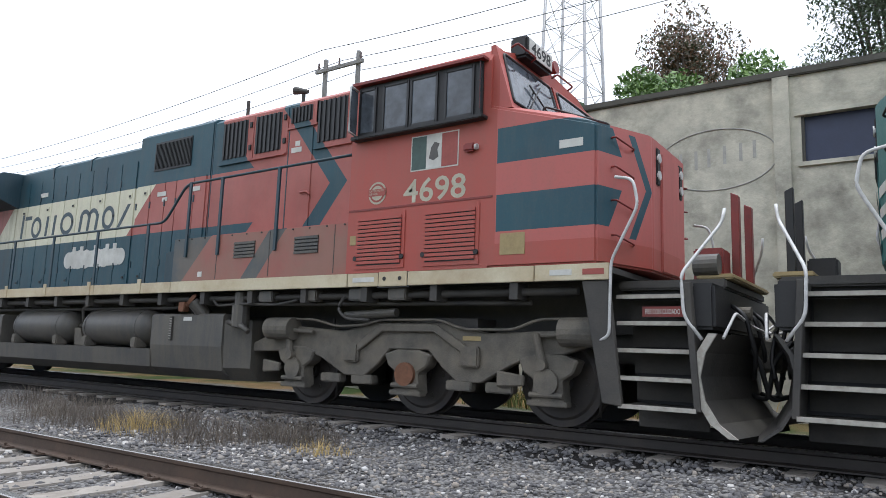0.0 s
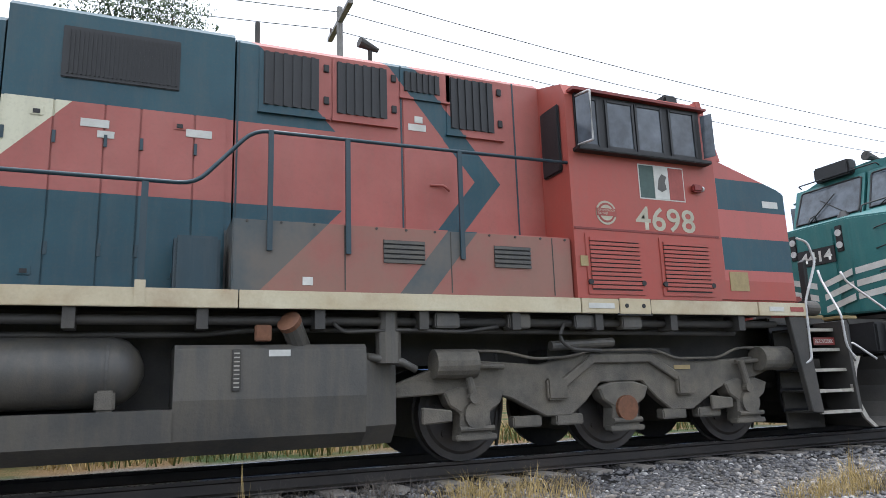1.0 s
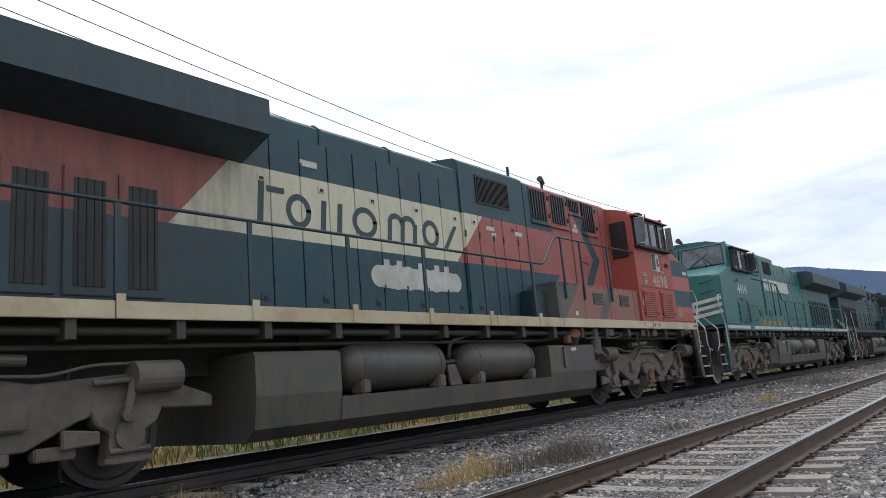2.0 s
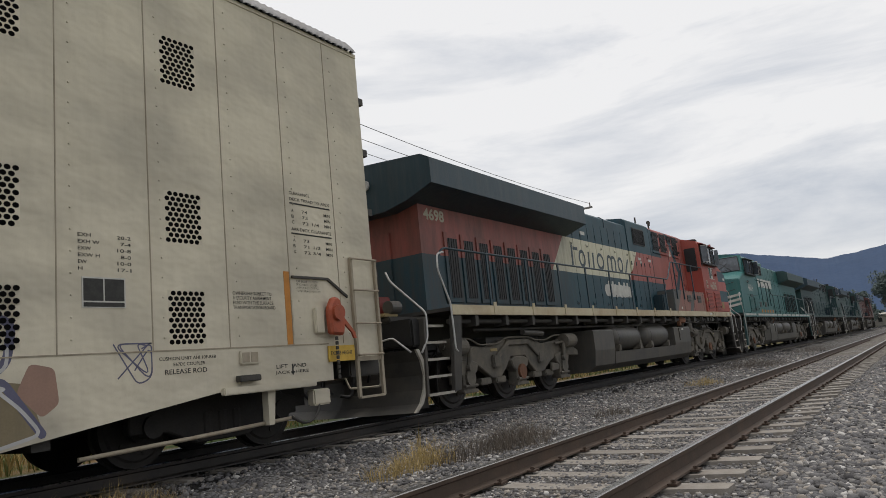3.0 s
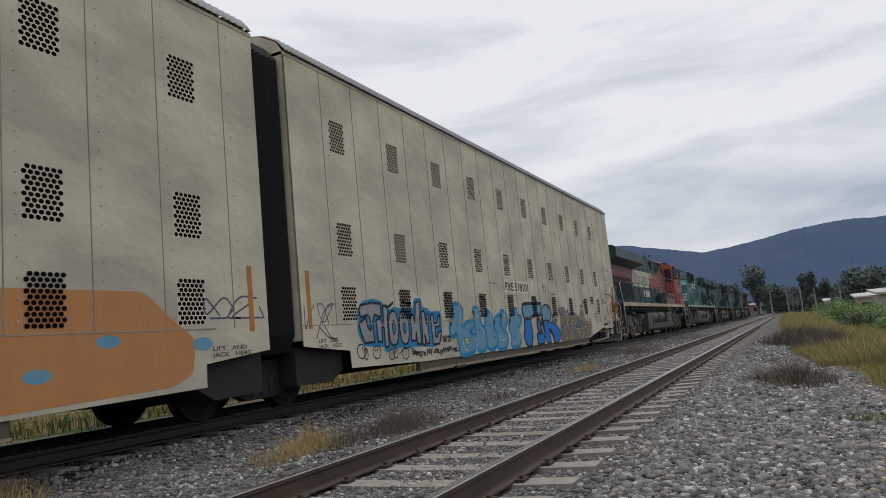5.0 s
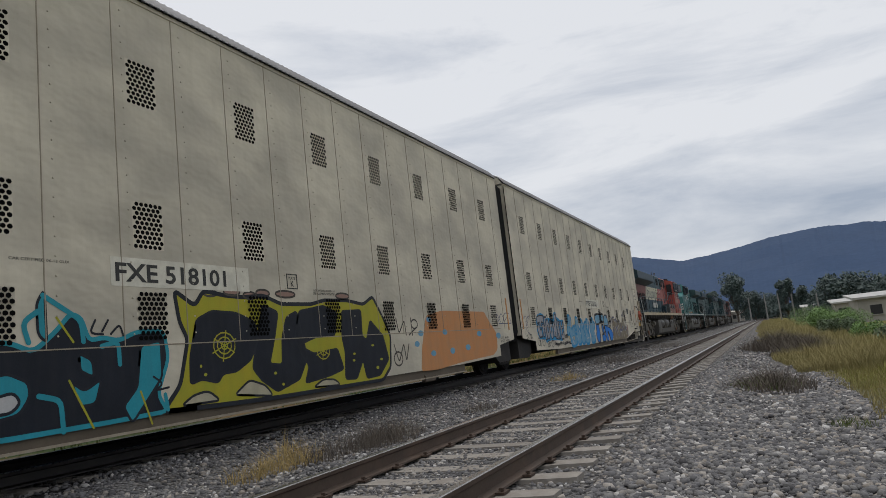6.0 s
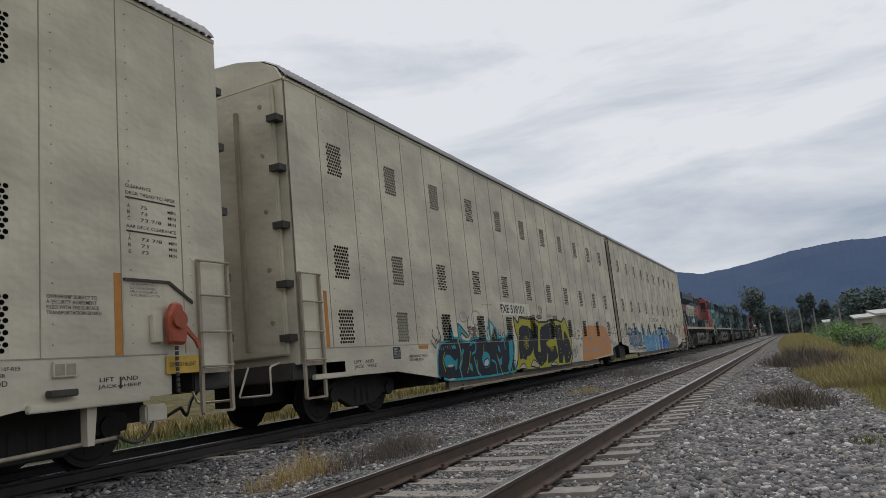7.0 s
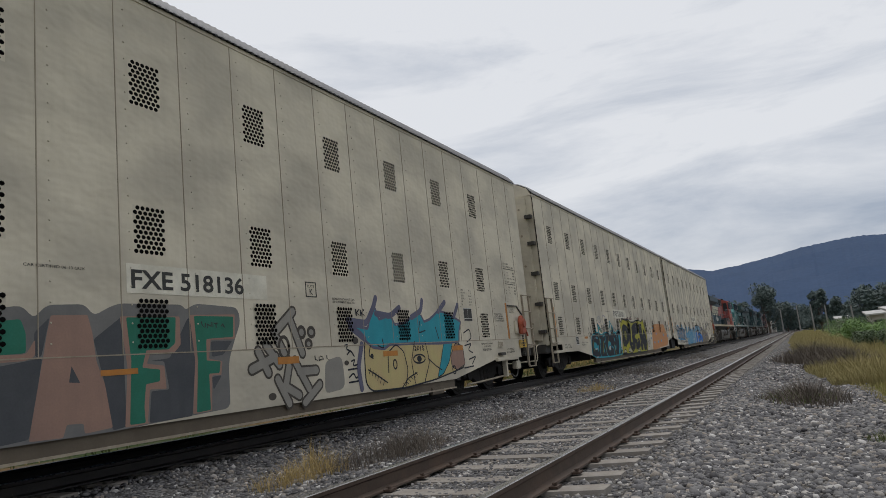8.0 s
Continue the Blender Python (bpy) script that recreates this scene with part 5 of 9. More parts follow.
    for s in (-1, 1):
        part("rear_headlight", cyl((-20.34, s * 0.12, 4.05), (-20.38, s * 0.12, 4.05), 0.09, 14), CHROME, rad)
        # rear hood doors with dark screens
        for k in range(8):
            a = -19.3 + k * 0.56
            d = part("screen_door", box(a, a + 0.5, *sorted((s * 0.955, s * 0.985)), 1.86, 3.16, bevel=0.008), paint, rad)
            part("door_screen", box(a + 0.10, a + 0.42, *sorted((s * 0.983, s * 0.992)), 1.95, 3.05), GRILL, d)
            for j in range(4):
                part("screen_bar", box(a + 0.14 + j * 0.08, a + 0.16 + j * 0.08, *sorted((s * 0.992, s * 1.0)), 1.95, 3.05), BLACK, d)
        # engine doors
        edges = [-7.30, -7.62, -8.12, -8.44, -8.88, -9.30] + [-9.40 - 0.50 * k for k in range(10)]
        for a, b in zip(edges[1:], edges):
            if b - a < 0.2:
                continue
            h = 0.955 if a > -9.33 else 0.93
            z1 = 3.62 if a > -9.33 else 4.12
            d = part("engine_door", box(a + 0.008, b - 0.008, *sorted((s * (h - 0.01), s * (h + 0.018))), 1.80, z1, bevel=0.004), paint, mid_h if a > -9.33 else rear_h)
            for z in (2.1, z1 - 0.45):
                part("door_hinge", box(a + 0.0, a + 0.03, *sorted((s * (h + 0.012), s * (h + 0.032))), z, z + 0.12), trim, d)
            if int(a * 10) % 2:
                for z in (1.9, min(3.42, z1 - 0.2)):
                    l = part("door_latch", box(b - 0.20, b - 0.08, *sorted((s * (h + 0.012), s * (h + 0.028))), z, z + 0.10, bevel=0.006), paint, d)
                    part("latch_pull", box(b - 0.17, b - 0.11, *sorted((s * (h + 0.026), s * (h + 0.036))), z + 0.02, z + 0.06), BLACK, l)
        gs = part("big_screen", box(-8.85, -7.78, *sorted((s * 0.95, s * 0.972)), 3.84, 4.38, bevel=0.008), GRILL, mid_h)
        for k in range(26):
            part("screen_rib", box(-8.80 + k * 0.0392, -8.785 + k * 0.0392, *sorted((s * 0.972, s * 0.985)), 3.88, 4.34), BLACK, gs)
        for a, b, z0, z1 in ((-6.94, -6.34, 3.82, 4.43), (-6.14, -5.55, 3.82, 4.43), (-5.34, -4.89, 4.20, 4.44), (-4.76, -4.18, 3.81, 4.45)):
            fr = part("filter_frame", box(a - 0.05, b + 0.14, *sorted((s * 0.945, s * 0.962)), z0 - 0.07, z1 + 0.04, bevel=0.005), paint, front)
            part("filter_screen", box(a, b, *sorted((s * 0.955, s * 0.966)), z0, z1), GRILL, fr)
            for k in range(6):
                w = (b - a) / 6
                part("filter_fold", prism([(a + k * w + 0.01, z0), (a + k * w + w * 0.55, z0), (a + k * w + w * 0.55, z1), (a + k * w + 0.01, z1)], s * 0.966, s * 0.985), GRILL, fr)
            part("filter_ledge", box(a - 0.06, b + 0.12, *sorted((s * 0.95, s * 0.99)), z0 - 0.10, z0 - 0.075), paint, fr)
            if z1 - z0 > 0.3:
                for z in (z0 + 0.08, z1 - 0.15):
                    part("filter_latch", box(b + 0.05, b + 0.11, *sorted((s * 0.96, s * 0.985)), z, z + 0.09, bevel=0.006), BLACK, fr)
        for x in (-7.2, -5.38, -3.9):
            part("hood_seam", box(x - 0.01, x + 0.01, *sorted((s * 0.94, s * 0.956)), 1.75, 4.5), trim, front)
        part("hood_door", box(-5.36, -4.86, *sorted((s * 0.945, s * 0.963)), 2.44, 4.10, bevel=0.005), paint, front)
        part("hood_handle", tube(bend([(-5.05, s * 0.97, 3.08), (-4.9, s * 1.0, 3.08), (-4.82, s * 1.0, 3.02)], 0.03), 0.016, 6), paint, front)
        part("hood_notice", box(-5.3, -5.08, *sorted((s * 0.955, s * 0.968)), 3.72, 3.80), WHITE, front)
        part("hood_notice", box(-5.22, -5.12, *sorted((s * 0.955, s * 0.968)), 3.82, 3.90), WHITE, front)
        # full-width equipment box beside the hood
        eq = part("equipment_box", box(-7.28, -3.55, *sorted((s * 0.9, s * 1.49)), 1.70, 2.43, bevel=0.012), paint, e)
        for a in (-5.80, -4.54):
            part("vent_gap", box(a, a + 0.45, *sorted((s * 1.485, s * 1.494)), 2.05, 2.29), BLACK, eq)
            for k in range(5):
                part("vent_slat", box(a, a + 0.45, *sorted((s * 1.49, s * 1.508)), 2.052 + k * 0.05, 2.085 + k * 0.05), TANK, eq)
        for x in (-6.2, -5.05, -3.8):
            part("box_joint", box(x - 0.006, x + 0.006, *sorted((s * 1.485, s * 1.493)), 1.76, 2.41), GRIME, eq)
        for k in range(12):
            part("box_bolt", cyl((-7.15 + k * 0.32, s * 1.49, 2.40), (-7.15 + k * 0.32, s * 1.50, 2.40), 0.014, 6), GRIME, eq)
        part("floodlight", box(-7.78, -7.36, *sorted((s * 0.97, s * 1.3)), 1.74, 2.28, bevel=0.03), NAVY if red else trim, e)
        # handrails
        rail_pts = bend([(-20.1, s * 1.47, 1.75), (-20.32, s * 1.47, 2.45), (-20.15, s * 1.47, 2.70), (-7.62, s * 1.47, 2.73), (-7.10, s * 1.47, 3.32), (-3.5, s * 1.5, 3.33)], 0.15)
        part("handrail", tube(rail_pts, 0.021, 8), NAVY if red else trim, e)
        for x in (-6.94, -6.17, -4.92):
            part("rail_post", box(x - 0.025, x + 0.025, *sorted((s * 1.495, s * 1.525)), 2.12, 3.32), NAVY if red else trim, e)
        for x in [-8.05 - 1.52 * k for k in range(8)]:
            part("rail_post", box(x - 0.03, x + 0.03, *sorted((s * 1.46, s * 1.485)), 1.6, 2.73), NAVY if red else trim, e)
            part("post_foot", box(x - 0.045, x + 0.045, *sorted((s * 1.54, s * 1.555)), 1.57, 1.80), sill, e)
    # end of the radiator hood
    part("rear_door", box(-20.03, -19.99, -0.3, 0.3, 1.76, 3.2, bevel=0.01), paint, rad)
    s = -1
    if red:
        for lab in (0,):
            part("road_number", writing(number, -2.64, -1.73, 2.57, 2.87, -1.5445, bold=0.012), CREAM_SIGN, cab, "cream road number on the cab")
        # flag panel
        fl = part("flag", box(-2.545, -1.845, -1.5445, -1.541, 2.965, 3.405), WHITE, cab, "painted tricolour flag panel")
        part("flag_band", box(-2.53, -2.315, -1.548, -1.5445, 2.98, 3.39), GREEN_FLAG, fl)
        part("flag_band", box(-2.31, -2.09, -1.548, -1.5445, 2.98, 3.39), WHITE, fl)
        part("flag_band", box(-2.085, -1.86, -1.548, -1.5445, 2.98, 3.39), RED_FLAG, fl)
        part("flag_mark", prism([(-2.27, 3.10), (-2.20, 3.07), (-2.13, 3.11), (-2.15, 3.20), (-2.12, 3.27), (-2.19, 3.30), (-2.24, 3.24)], -1.5505, -1.548), TANK, fl)
        # round emblem with a crossbar of lettering
        em = part("emblem", cyl((-3.06, -1.541, 2.75), (-3.06, -1.545, 2.75), 0.145, 28), CREAM_SIGN, cab, "round cream emblem")
        part("emblem_ring", cyl((-3.06, -1.545, 2.75), (-3.06, -1.5475, 2.75), 0.12, 28), RED_FLAG, em)
        part("emblem_disc", cyl((-3.06, -1.5475, 2.75), (-3.06, -1.55, 2.75), 0.095, 28), CREAM_SIGN, em)
        part("emblem_bar", box(-3.20, -2.92, -1.5535, -1.55, 2.71, 2.80), RED_FLAG, em)
        part("emblem_words", writing("OPTIMIZADOR\nDE VIAJE", -3.18, -2.94, 2.72, 2.79, -1.5555), CREAM_SIGN, em)
        part("nose_plate", box(-1.26, -0.95, -1.546, -1.541, 1.87, 2.11), PLATE, nose)
        part("nose_notice", box(-0.55, -0.28, -1.546, -1.541, 2.99, 3.08), WHITE, nose)
        part("cab_notice", box(-3.47, -3.37, -1.556, -1.541, 2.10, 2.22), PLATE, cab)
        part("box_notice", box(-6.62, -6.52, -1.496, -1.49, 1.80, 1.88), WHITE, eq)
        for a, b in ((-3.4, -3.05), (-0.65, -0.4), (-0.28, -0.05)):
            part("sill_notice", box(a, b, -1.545, -1.541, 1.62, 1.68), WHITE if a < -0.3 else RED_FLAG, e)
        # brand lettering on the cream band as slanted dark bars, and the white patch under it
        stem = lambda x, w, z, tilt=0.04: part("brand_bar", prism([(x, 2.90), (x + w, 2.90), (x + w + tilt, z), (x + tilt, z)], -0.953, -0.950), NAVY, rear_h)
        for x, z in ((-13.62, 3.50), (-12.58, 3.32), (-12.28, 3.32), (-11.26, 3.22), (-10.97, 3.22), (-10.68, 3.22)):
            stem(x, 0.09, z)
        part("brand_bar", box(-13.46, -13.18, -0.953, -0.950, 3.30, 3.38), NAVY, rear_h)
        for x, rx in ((-12.95, 0.17), (-11.72, 0.21), (-10.22, 0.17)):
            part("brand_ring", quads("brand_ring", *brush(ring(x, 3.11, rx, 0.19, 28, 0.0, 6.5), 0.085, -0.952, fine=True)), NAVY, rear_h)
        for x in (-11.05, -10.76):
            part("brand_arch", quads("brand_arch", *brush(ring(x, 3.18, 0.14, 0.12, 14, 0.0, 3.1416), 0.085, -0.9525, fine=True)), NAVY, rear_h)
        stem(-9.90, 0.10, 3.32, 0.30)
        blob = bmesh.new()
        random.seed(5)
        for k in range(15):
            cx = -11.5 + k * 0.13
            r = random.uniform(0.10, 0.17)
            add_cyl(blob, (cx, -0.9515 - 0.0002 * k, 2.34), (cx, -0.955 - 0.0002 * k, 2.34), r * 1.15, 16)
        add_box(blob, -11.45, -9.75, -0.9525, -0.949, 2.18, 2.50)
        for cx in (-11.38, -11.1, -10.6, -10.2, -9.95):
            add_box(blob, cx, cx + 0.12, -0.9545, -0.949, 2.4, 2.60)
        part("white_patch", blob, WHITE, rear_h, "white painted patch")
        part("rear_number", writing(number, -19.85, -19.2, 3.33, 3.55, -0.965, bold=0.03), CREAM_SIGN, rad)
        for xx in (-8.5, -7.55):
            part("door_notice", box(xx - 0.15, xx + 0.1, -0.98, -0.972, 3.36, 3.44), WHITE, mid_h)
        part("door_notice", box(-8.5, -8.35, -0.98, -0.972, 3.26, 3.33), WHITE, mid_h)
        part("door_notice", box(-12.9, -12.6, -0.96, -0.949, 3.75, 3.84), WHITE, rear_h)
        part("step_notice", box(0.28, 0.68, -1.36, -1.352, 1.20, 1.30), DARK_RED, e)
        part("step_words", writing("PISE CON CUIDADO", 0.31, 0.65, 1.225, 1.275, -1.364), WHITE, e)
    if fancy == "teal":
        nb = part("nose_number", box(0.185, 0.20, -0.36, 0.36, 2.60, 2.88, bevel=0.01), BLACK, nose)
        for sy in (-1,):
            me = writing(number, -0.30, 0.30, 2.65, 2.83, 0, bold=0.03)
            for v in me.vertices:
                v.co = Vector((0.204, v.co.x, v.co.z))
            part("number_digits", me, WHITE, nb)
        for k in range(3):
            z = 1.92 + k * 0.2
            for sy in (-1, 1):
                me = quads("stripe", [(0.19, sy * 0.06, z - 0.12), (0.19, sy * 0.06, z - 0.02), (0.189, sy * 0.60, z + 0.13), (0.189, sy * 0.60, z + 0.03)], [(0, 1, 2, 3)])
                part("nose_stripe", me, WHITE, nose)
                me = quads("stripe", [(0.165, sy * 0.63, z + 0.03), (0.165, sy * 0.63, z + 0.13), (-0.11, sy * 1.50, z + 0.28), (-0.11, sy * 1.50, z + 0.18)], [(0, 1, 2, 3)])
                part("nose_stripe", me, WHITE, nose)
        # seen from its far side once turned about
        me = writing(number, 1.75, 2.75, 2.75, 3.05, 0, bold=0.03)
        for v in me.vertices:
            v.co = Vector((-v.co.x, 1.5445, v.co.z))
        part("road_number", me, WHITE, cab, "white road number on the cab")
        for a, b in ((-11.2, -8.2), (-8.0, -7.4)):
            part("side_patch", box(a, b, 0.96, 0.975, 3.2, 3.65), WHITE, rear_h)
        part("side_stripe", box(-20.0, -0.2, 1.54, 1.5445, 1.62, 1.71), WHITE, e)
        for k in range(5):
            part("side_reflector", box(-4.6 - k * 0.7, -4.3 - k * 0.7, 1.492, 1.497, 1.78, 1.92), ORANGE, e)
        part("low_door", box(-2.5, -1.9, 1.541, 1.556, 1.78, 2.6, bevel=0.006), trim, cab)
    return e

# ---- covered two-unit car carriers ----
HW = 1.62           # half width
EAVE = 5.43
PITCH = 1.878       # from one column of vents to the next
ROWS = ((4.05, 4.61), (2.29, 2.85), (1.225, 1.785))   # heights of the vents
VENT_W = 0.455


def vent_mesh():
    """A plate with staggered round holes, its lower rear corner at the origin."""
    nx, nz = 6, 10
    w, h = VENT_W / (nx + 0.5), 0.56 / nz
    verts, faces = [], []
    def quad(*p):
        i = len(verts)
        verts.extend(p)
        faces.append(tuple(range(i, i + len(p))))
    r = 0.0262
    for j in range(nz):
        off = (w / 2) * (j % 2)
        z0, z1 = j * h, (j + 1) * h
        if off:
            quad((0, 0, z0), (off, 0, z0), (off, 0, z1), (0, 0, z1))
        else:
            quad((nx * w, 0, z0), (VENT_W, 0, z0), (VENT_W, 0, z1), (nx * w, 0, z1))
        for i in range(nx):
            x0, x1 = off + i * w, off + (i + 1) * w
            cx, cz = (x0 + x1) / 2, (z0 + z1) / 2
            outer, inner = [], []
            for k in range(8):
                a = k * math.pi / 4
                dx, dz = math.cos(a), math.sin(a)
                s = 1 / max(abs(dx), abs(dz))
                outer.append((cx + dx * s * w / 2, 0, cz + dz * s * h / 2))
                inner.append((cx + dx * r * 1.14, 0, cz + dz * r))
            for k in range(8):
                m = (k + 1) % 8
                quad(outer[k], outer[m], inner[m], inner[k])
                quad(inner[k], inner[m], (inner[m][0], 0.003, inner[m][2]), (inner[k][0], 0.003, inner[k][2]))
    quad((0, 0.012, 0), (VENT_W, 0.012, 0), (VENT_W, 0.012, 0.56), (0, 0.012, 0.56))     # black sheet added close behind, as shade in the holes
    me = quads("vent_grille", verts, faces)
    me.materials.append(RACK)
    me.materials.append(HOLE_SHADE)
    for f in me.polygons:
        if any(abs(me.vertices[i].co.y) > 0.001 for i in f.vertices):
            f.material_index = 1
    return me


VENT = vent_mesh()


def hole_mesh():
    """Black discs that paint the shade in the holes of a vent whose plate lies under spray paint."""
    w, h = VENT_W / 6.5, 0.056
    verts, faces = [], []
    for j in range(10):
        for i in range(6):
            cx, cz = (i + 0.5 + 0.5 * (j % 2)) * w, (j + 0.5) * h
            faces.append(tuple(range(len(verts), len(verts) + 8)))
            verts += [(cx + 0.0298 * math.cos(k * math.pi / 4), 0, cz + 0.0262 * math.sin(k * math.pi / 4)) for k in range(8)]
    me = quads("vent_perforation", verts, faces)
    me.materials.append(HOLE_SHADE)
    return me


HOLES = hole_mesh()
FLAT = quads("vent_plate", [(0, 0, 0), (VENT_W, 0, 0), (VENT_W, 0, 0.56), (0, 0, 0.56)], [(0, 1, 2, 3)])
FLAT.materials.append(RACK)


def bottom(x, pts):
    for (a, za), (b, zb) in zip(pts, pts[1:]):
        if b <= x <= a:
            return za + (zb - za) * ((a - x) / (a - b) if a != b else 0)
    return pts[-1][1]


def side_wall(parent, x0, x1, cols, low, s, coats=()):
    """Panels between x1 (rear) and x0 (front) with openings for the vents; s is the side."""
    seams = [x0 - 0.72, x0 - 1.60] if cols[0] < x0 - 2 else [x0 - 0.66]
    x = cols[0] - 0.18 + 0.939
    while x > x1 + 0.3:
        if x < seams[-1] - 0.5:
            seams.append(x)
        x -= 0.939
    seams = [q for q in seams if q > x1 + 0.25]
    edges = [x0] + seams + [x1]
    y = s * HW
    for a, b in zip(edges, edges[1:]):
        bm = bmesh.new()
        col = [c for c in cols if b - 0.01 < c < a]
        xs = [b, a]
        if col:
            xs = [b, col[0], col[0] + VENT_W, a]
        xs += [q for q, _ in low if b < q < a]
        xs = sorted(set(xs))
        for u, v in zip(xs, xs[1:]):
            window = bool(col) and col[0] - 1e-4 < (u + v) / 2 < col[0] + VENT_W
            zs = [None] + ([z for row in ROWS[::-1] for z in row] if window else []) + [EAVE]
            for i in range(len(zs) - 1):
                if window and i % 2:
                    continue
                lo_u, lo_v = (bottom(u + 1e-4, low), bottom(v - 1e-4, low)) if zs[i] is None else (zs[i], zs[i])
                f = [(u, y, lo_u), (v, y, lo_v), (v, y, zs[i + 1]), (u, y, zs[i + 1])]
                if s > 0:
                    f = f[::-1]
                bm.faces.new([bm.verts.new(p) for p in f])
        bmesh.ops.remove_doubles(bm, verts=bm.verts[:], dist=1e-4)
        p = part("side_panel", bm, RACK, parent)
        for c in col:
            for z0, z1 in ROWS:
                coated = s < 0 and z0 < 1.5 and any(a < c + VENT_W / 2 < b for a, b in coats)
                g = part("vent_grille", FLAT if coated else VENT, None, p)
                g.matrix_basis = pose(c, y, z0) if s < 0 else pose(c + VENT_W, y, z0, 0, 0, 180)
                if coated:
                    g = tagged(part("vent_perforation", HOLES, None, p), kind="stuff")
                    g.matrix_basis = pose(c, y - 0.0104, z0)
    for q in seams:
        zb = max(bottom(q, low), 1.17)
        part("panel_joint", box(q - 0.0055, q + 0.0055, *sorted((y - s * 0.007, y + s * 0.006)), zb, EAVE - 0.05), RACK_SEAM, parent)
        if s < 0:
            bm = bmesh.new()
            for k in range(20):
                z = 1.3 + k * 0.205
                bmesh.ops.create_icosphere(bm, subdivisions=1, radius=0.012, matrix=Matrix.Translation((q + 0.13, y - 0.003, z)))
            tagged(part("rivet_row", bm, RACK, parent), kind="stuff")
    part("belt_joint", box(x1, x0 - 1.0, *sorted((y - s * 0.006, y + s * 0.006)), 1.163, 1.176), RACK_SEAM, parent)


def roof_mesh(x1, x0):
    """Corrugated arched roof."""
    n = int((x0 - x1) / 0.03)
    arc = [(-1.655, 5.42), (-1.60, 5.51), (-1.47, 5.66), (-1.20, 5.81), (-0.7, 5.93), (0, 5.98), (0.7, 5.93), (1.20, 5.81), (1.47, 5.66), (1.60, 5.51), (1.655, 5.42)]
    verts, faces = [], []
    for i in range(n + 1):
        x = x1 + (x0 - x1) * i / n
        d = (0.0, 0.016, 0.026, 0.016)[i % 4]
        verts += [(x, y * (1 + d * 0.4), z + d) for y, z in arc]
    m = len(arc)
    for i in range(n):
        for j in range(m - 1):
            a = i * m + j
            faces.append((a, a + m, a + m + 1, a + 1))
    return quads("roof", verts, faces)


def freight_truck(e, x):
    for a in (x - 0.89, x + 0.89):
        wheelset(e, a, 0.42, 1.05, SOOTY)
    for s in (-1, 1):
        part("side_frame", prism([(x - 1.15, 0.36), (x - 1.15, 0.56), (x - 0.5, 0.72), (x + 0.5, 0.72), (x + 1.15, 0.56), (x + 1.15, 0.36), (x + 0.7, 0.34), (x + 0.35, 0.18), (x - 0.35, 0.18), (x - 0.7, 0.34)], s * 1.0, s * 1.12, 0.015), SOOTY, e)
        for a in (x - 0.89, x + 0.89):
            part("axle_cap", cyl((a, s * 1.0, 0.42), (a, s * 1.16, 0.42), 0.12, 14), SOOTY, e)
        for k in (-0.2, 0.0, 0.2):
            part("spring", cyl((x + k, s * 1.08, 0.24), (x + k, s * 1.08, 0.50), 0.075, 10), SOOTY, e)
    part("bolster", box(x - 0.25, x + 0.25, -1.1, 1.1, 0.5, 0.72), SOOTY, e)


def ladder(e, xa, xb, y):
    """Side ladder with a hanging step, between xa and xb."""
    la = part("ladder", box(xa, xb, y - 0.02, y + 0.02, 0.92, 0.98), RACK_SEAM, e)
    for x in (xa, xb):
        part("ladder_rail", box(x - 0.02, x + 0.02, y - 0.03, y + 0.012, 0.92, 2.32), RACK_SEAM, la)
        part("step_hanger", box(x - 0.025, x + 0.025, y - 0.02, y + 0.02, 0.45, 0.95), RACK_SEAM, la)
    for z in (2.30, 1.87, 1.42, 1.00):
        part("rung", tube(bend([(xa, y, z), (xa, y - 0.06, z), (xb, y - 0.06, z), (xb, y, z)], 0.03), 0.014, 8), RACK_SEAM, la)
    part("stirrup", box(xa, xb, y - 0.025, y + 0.025, 0.43, 0.46), RACK_SEAM, la)


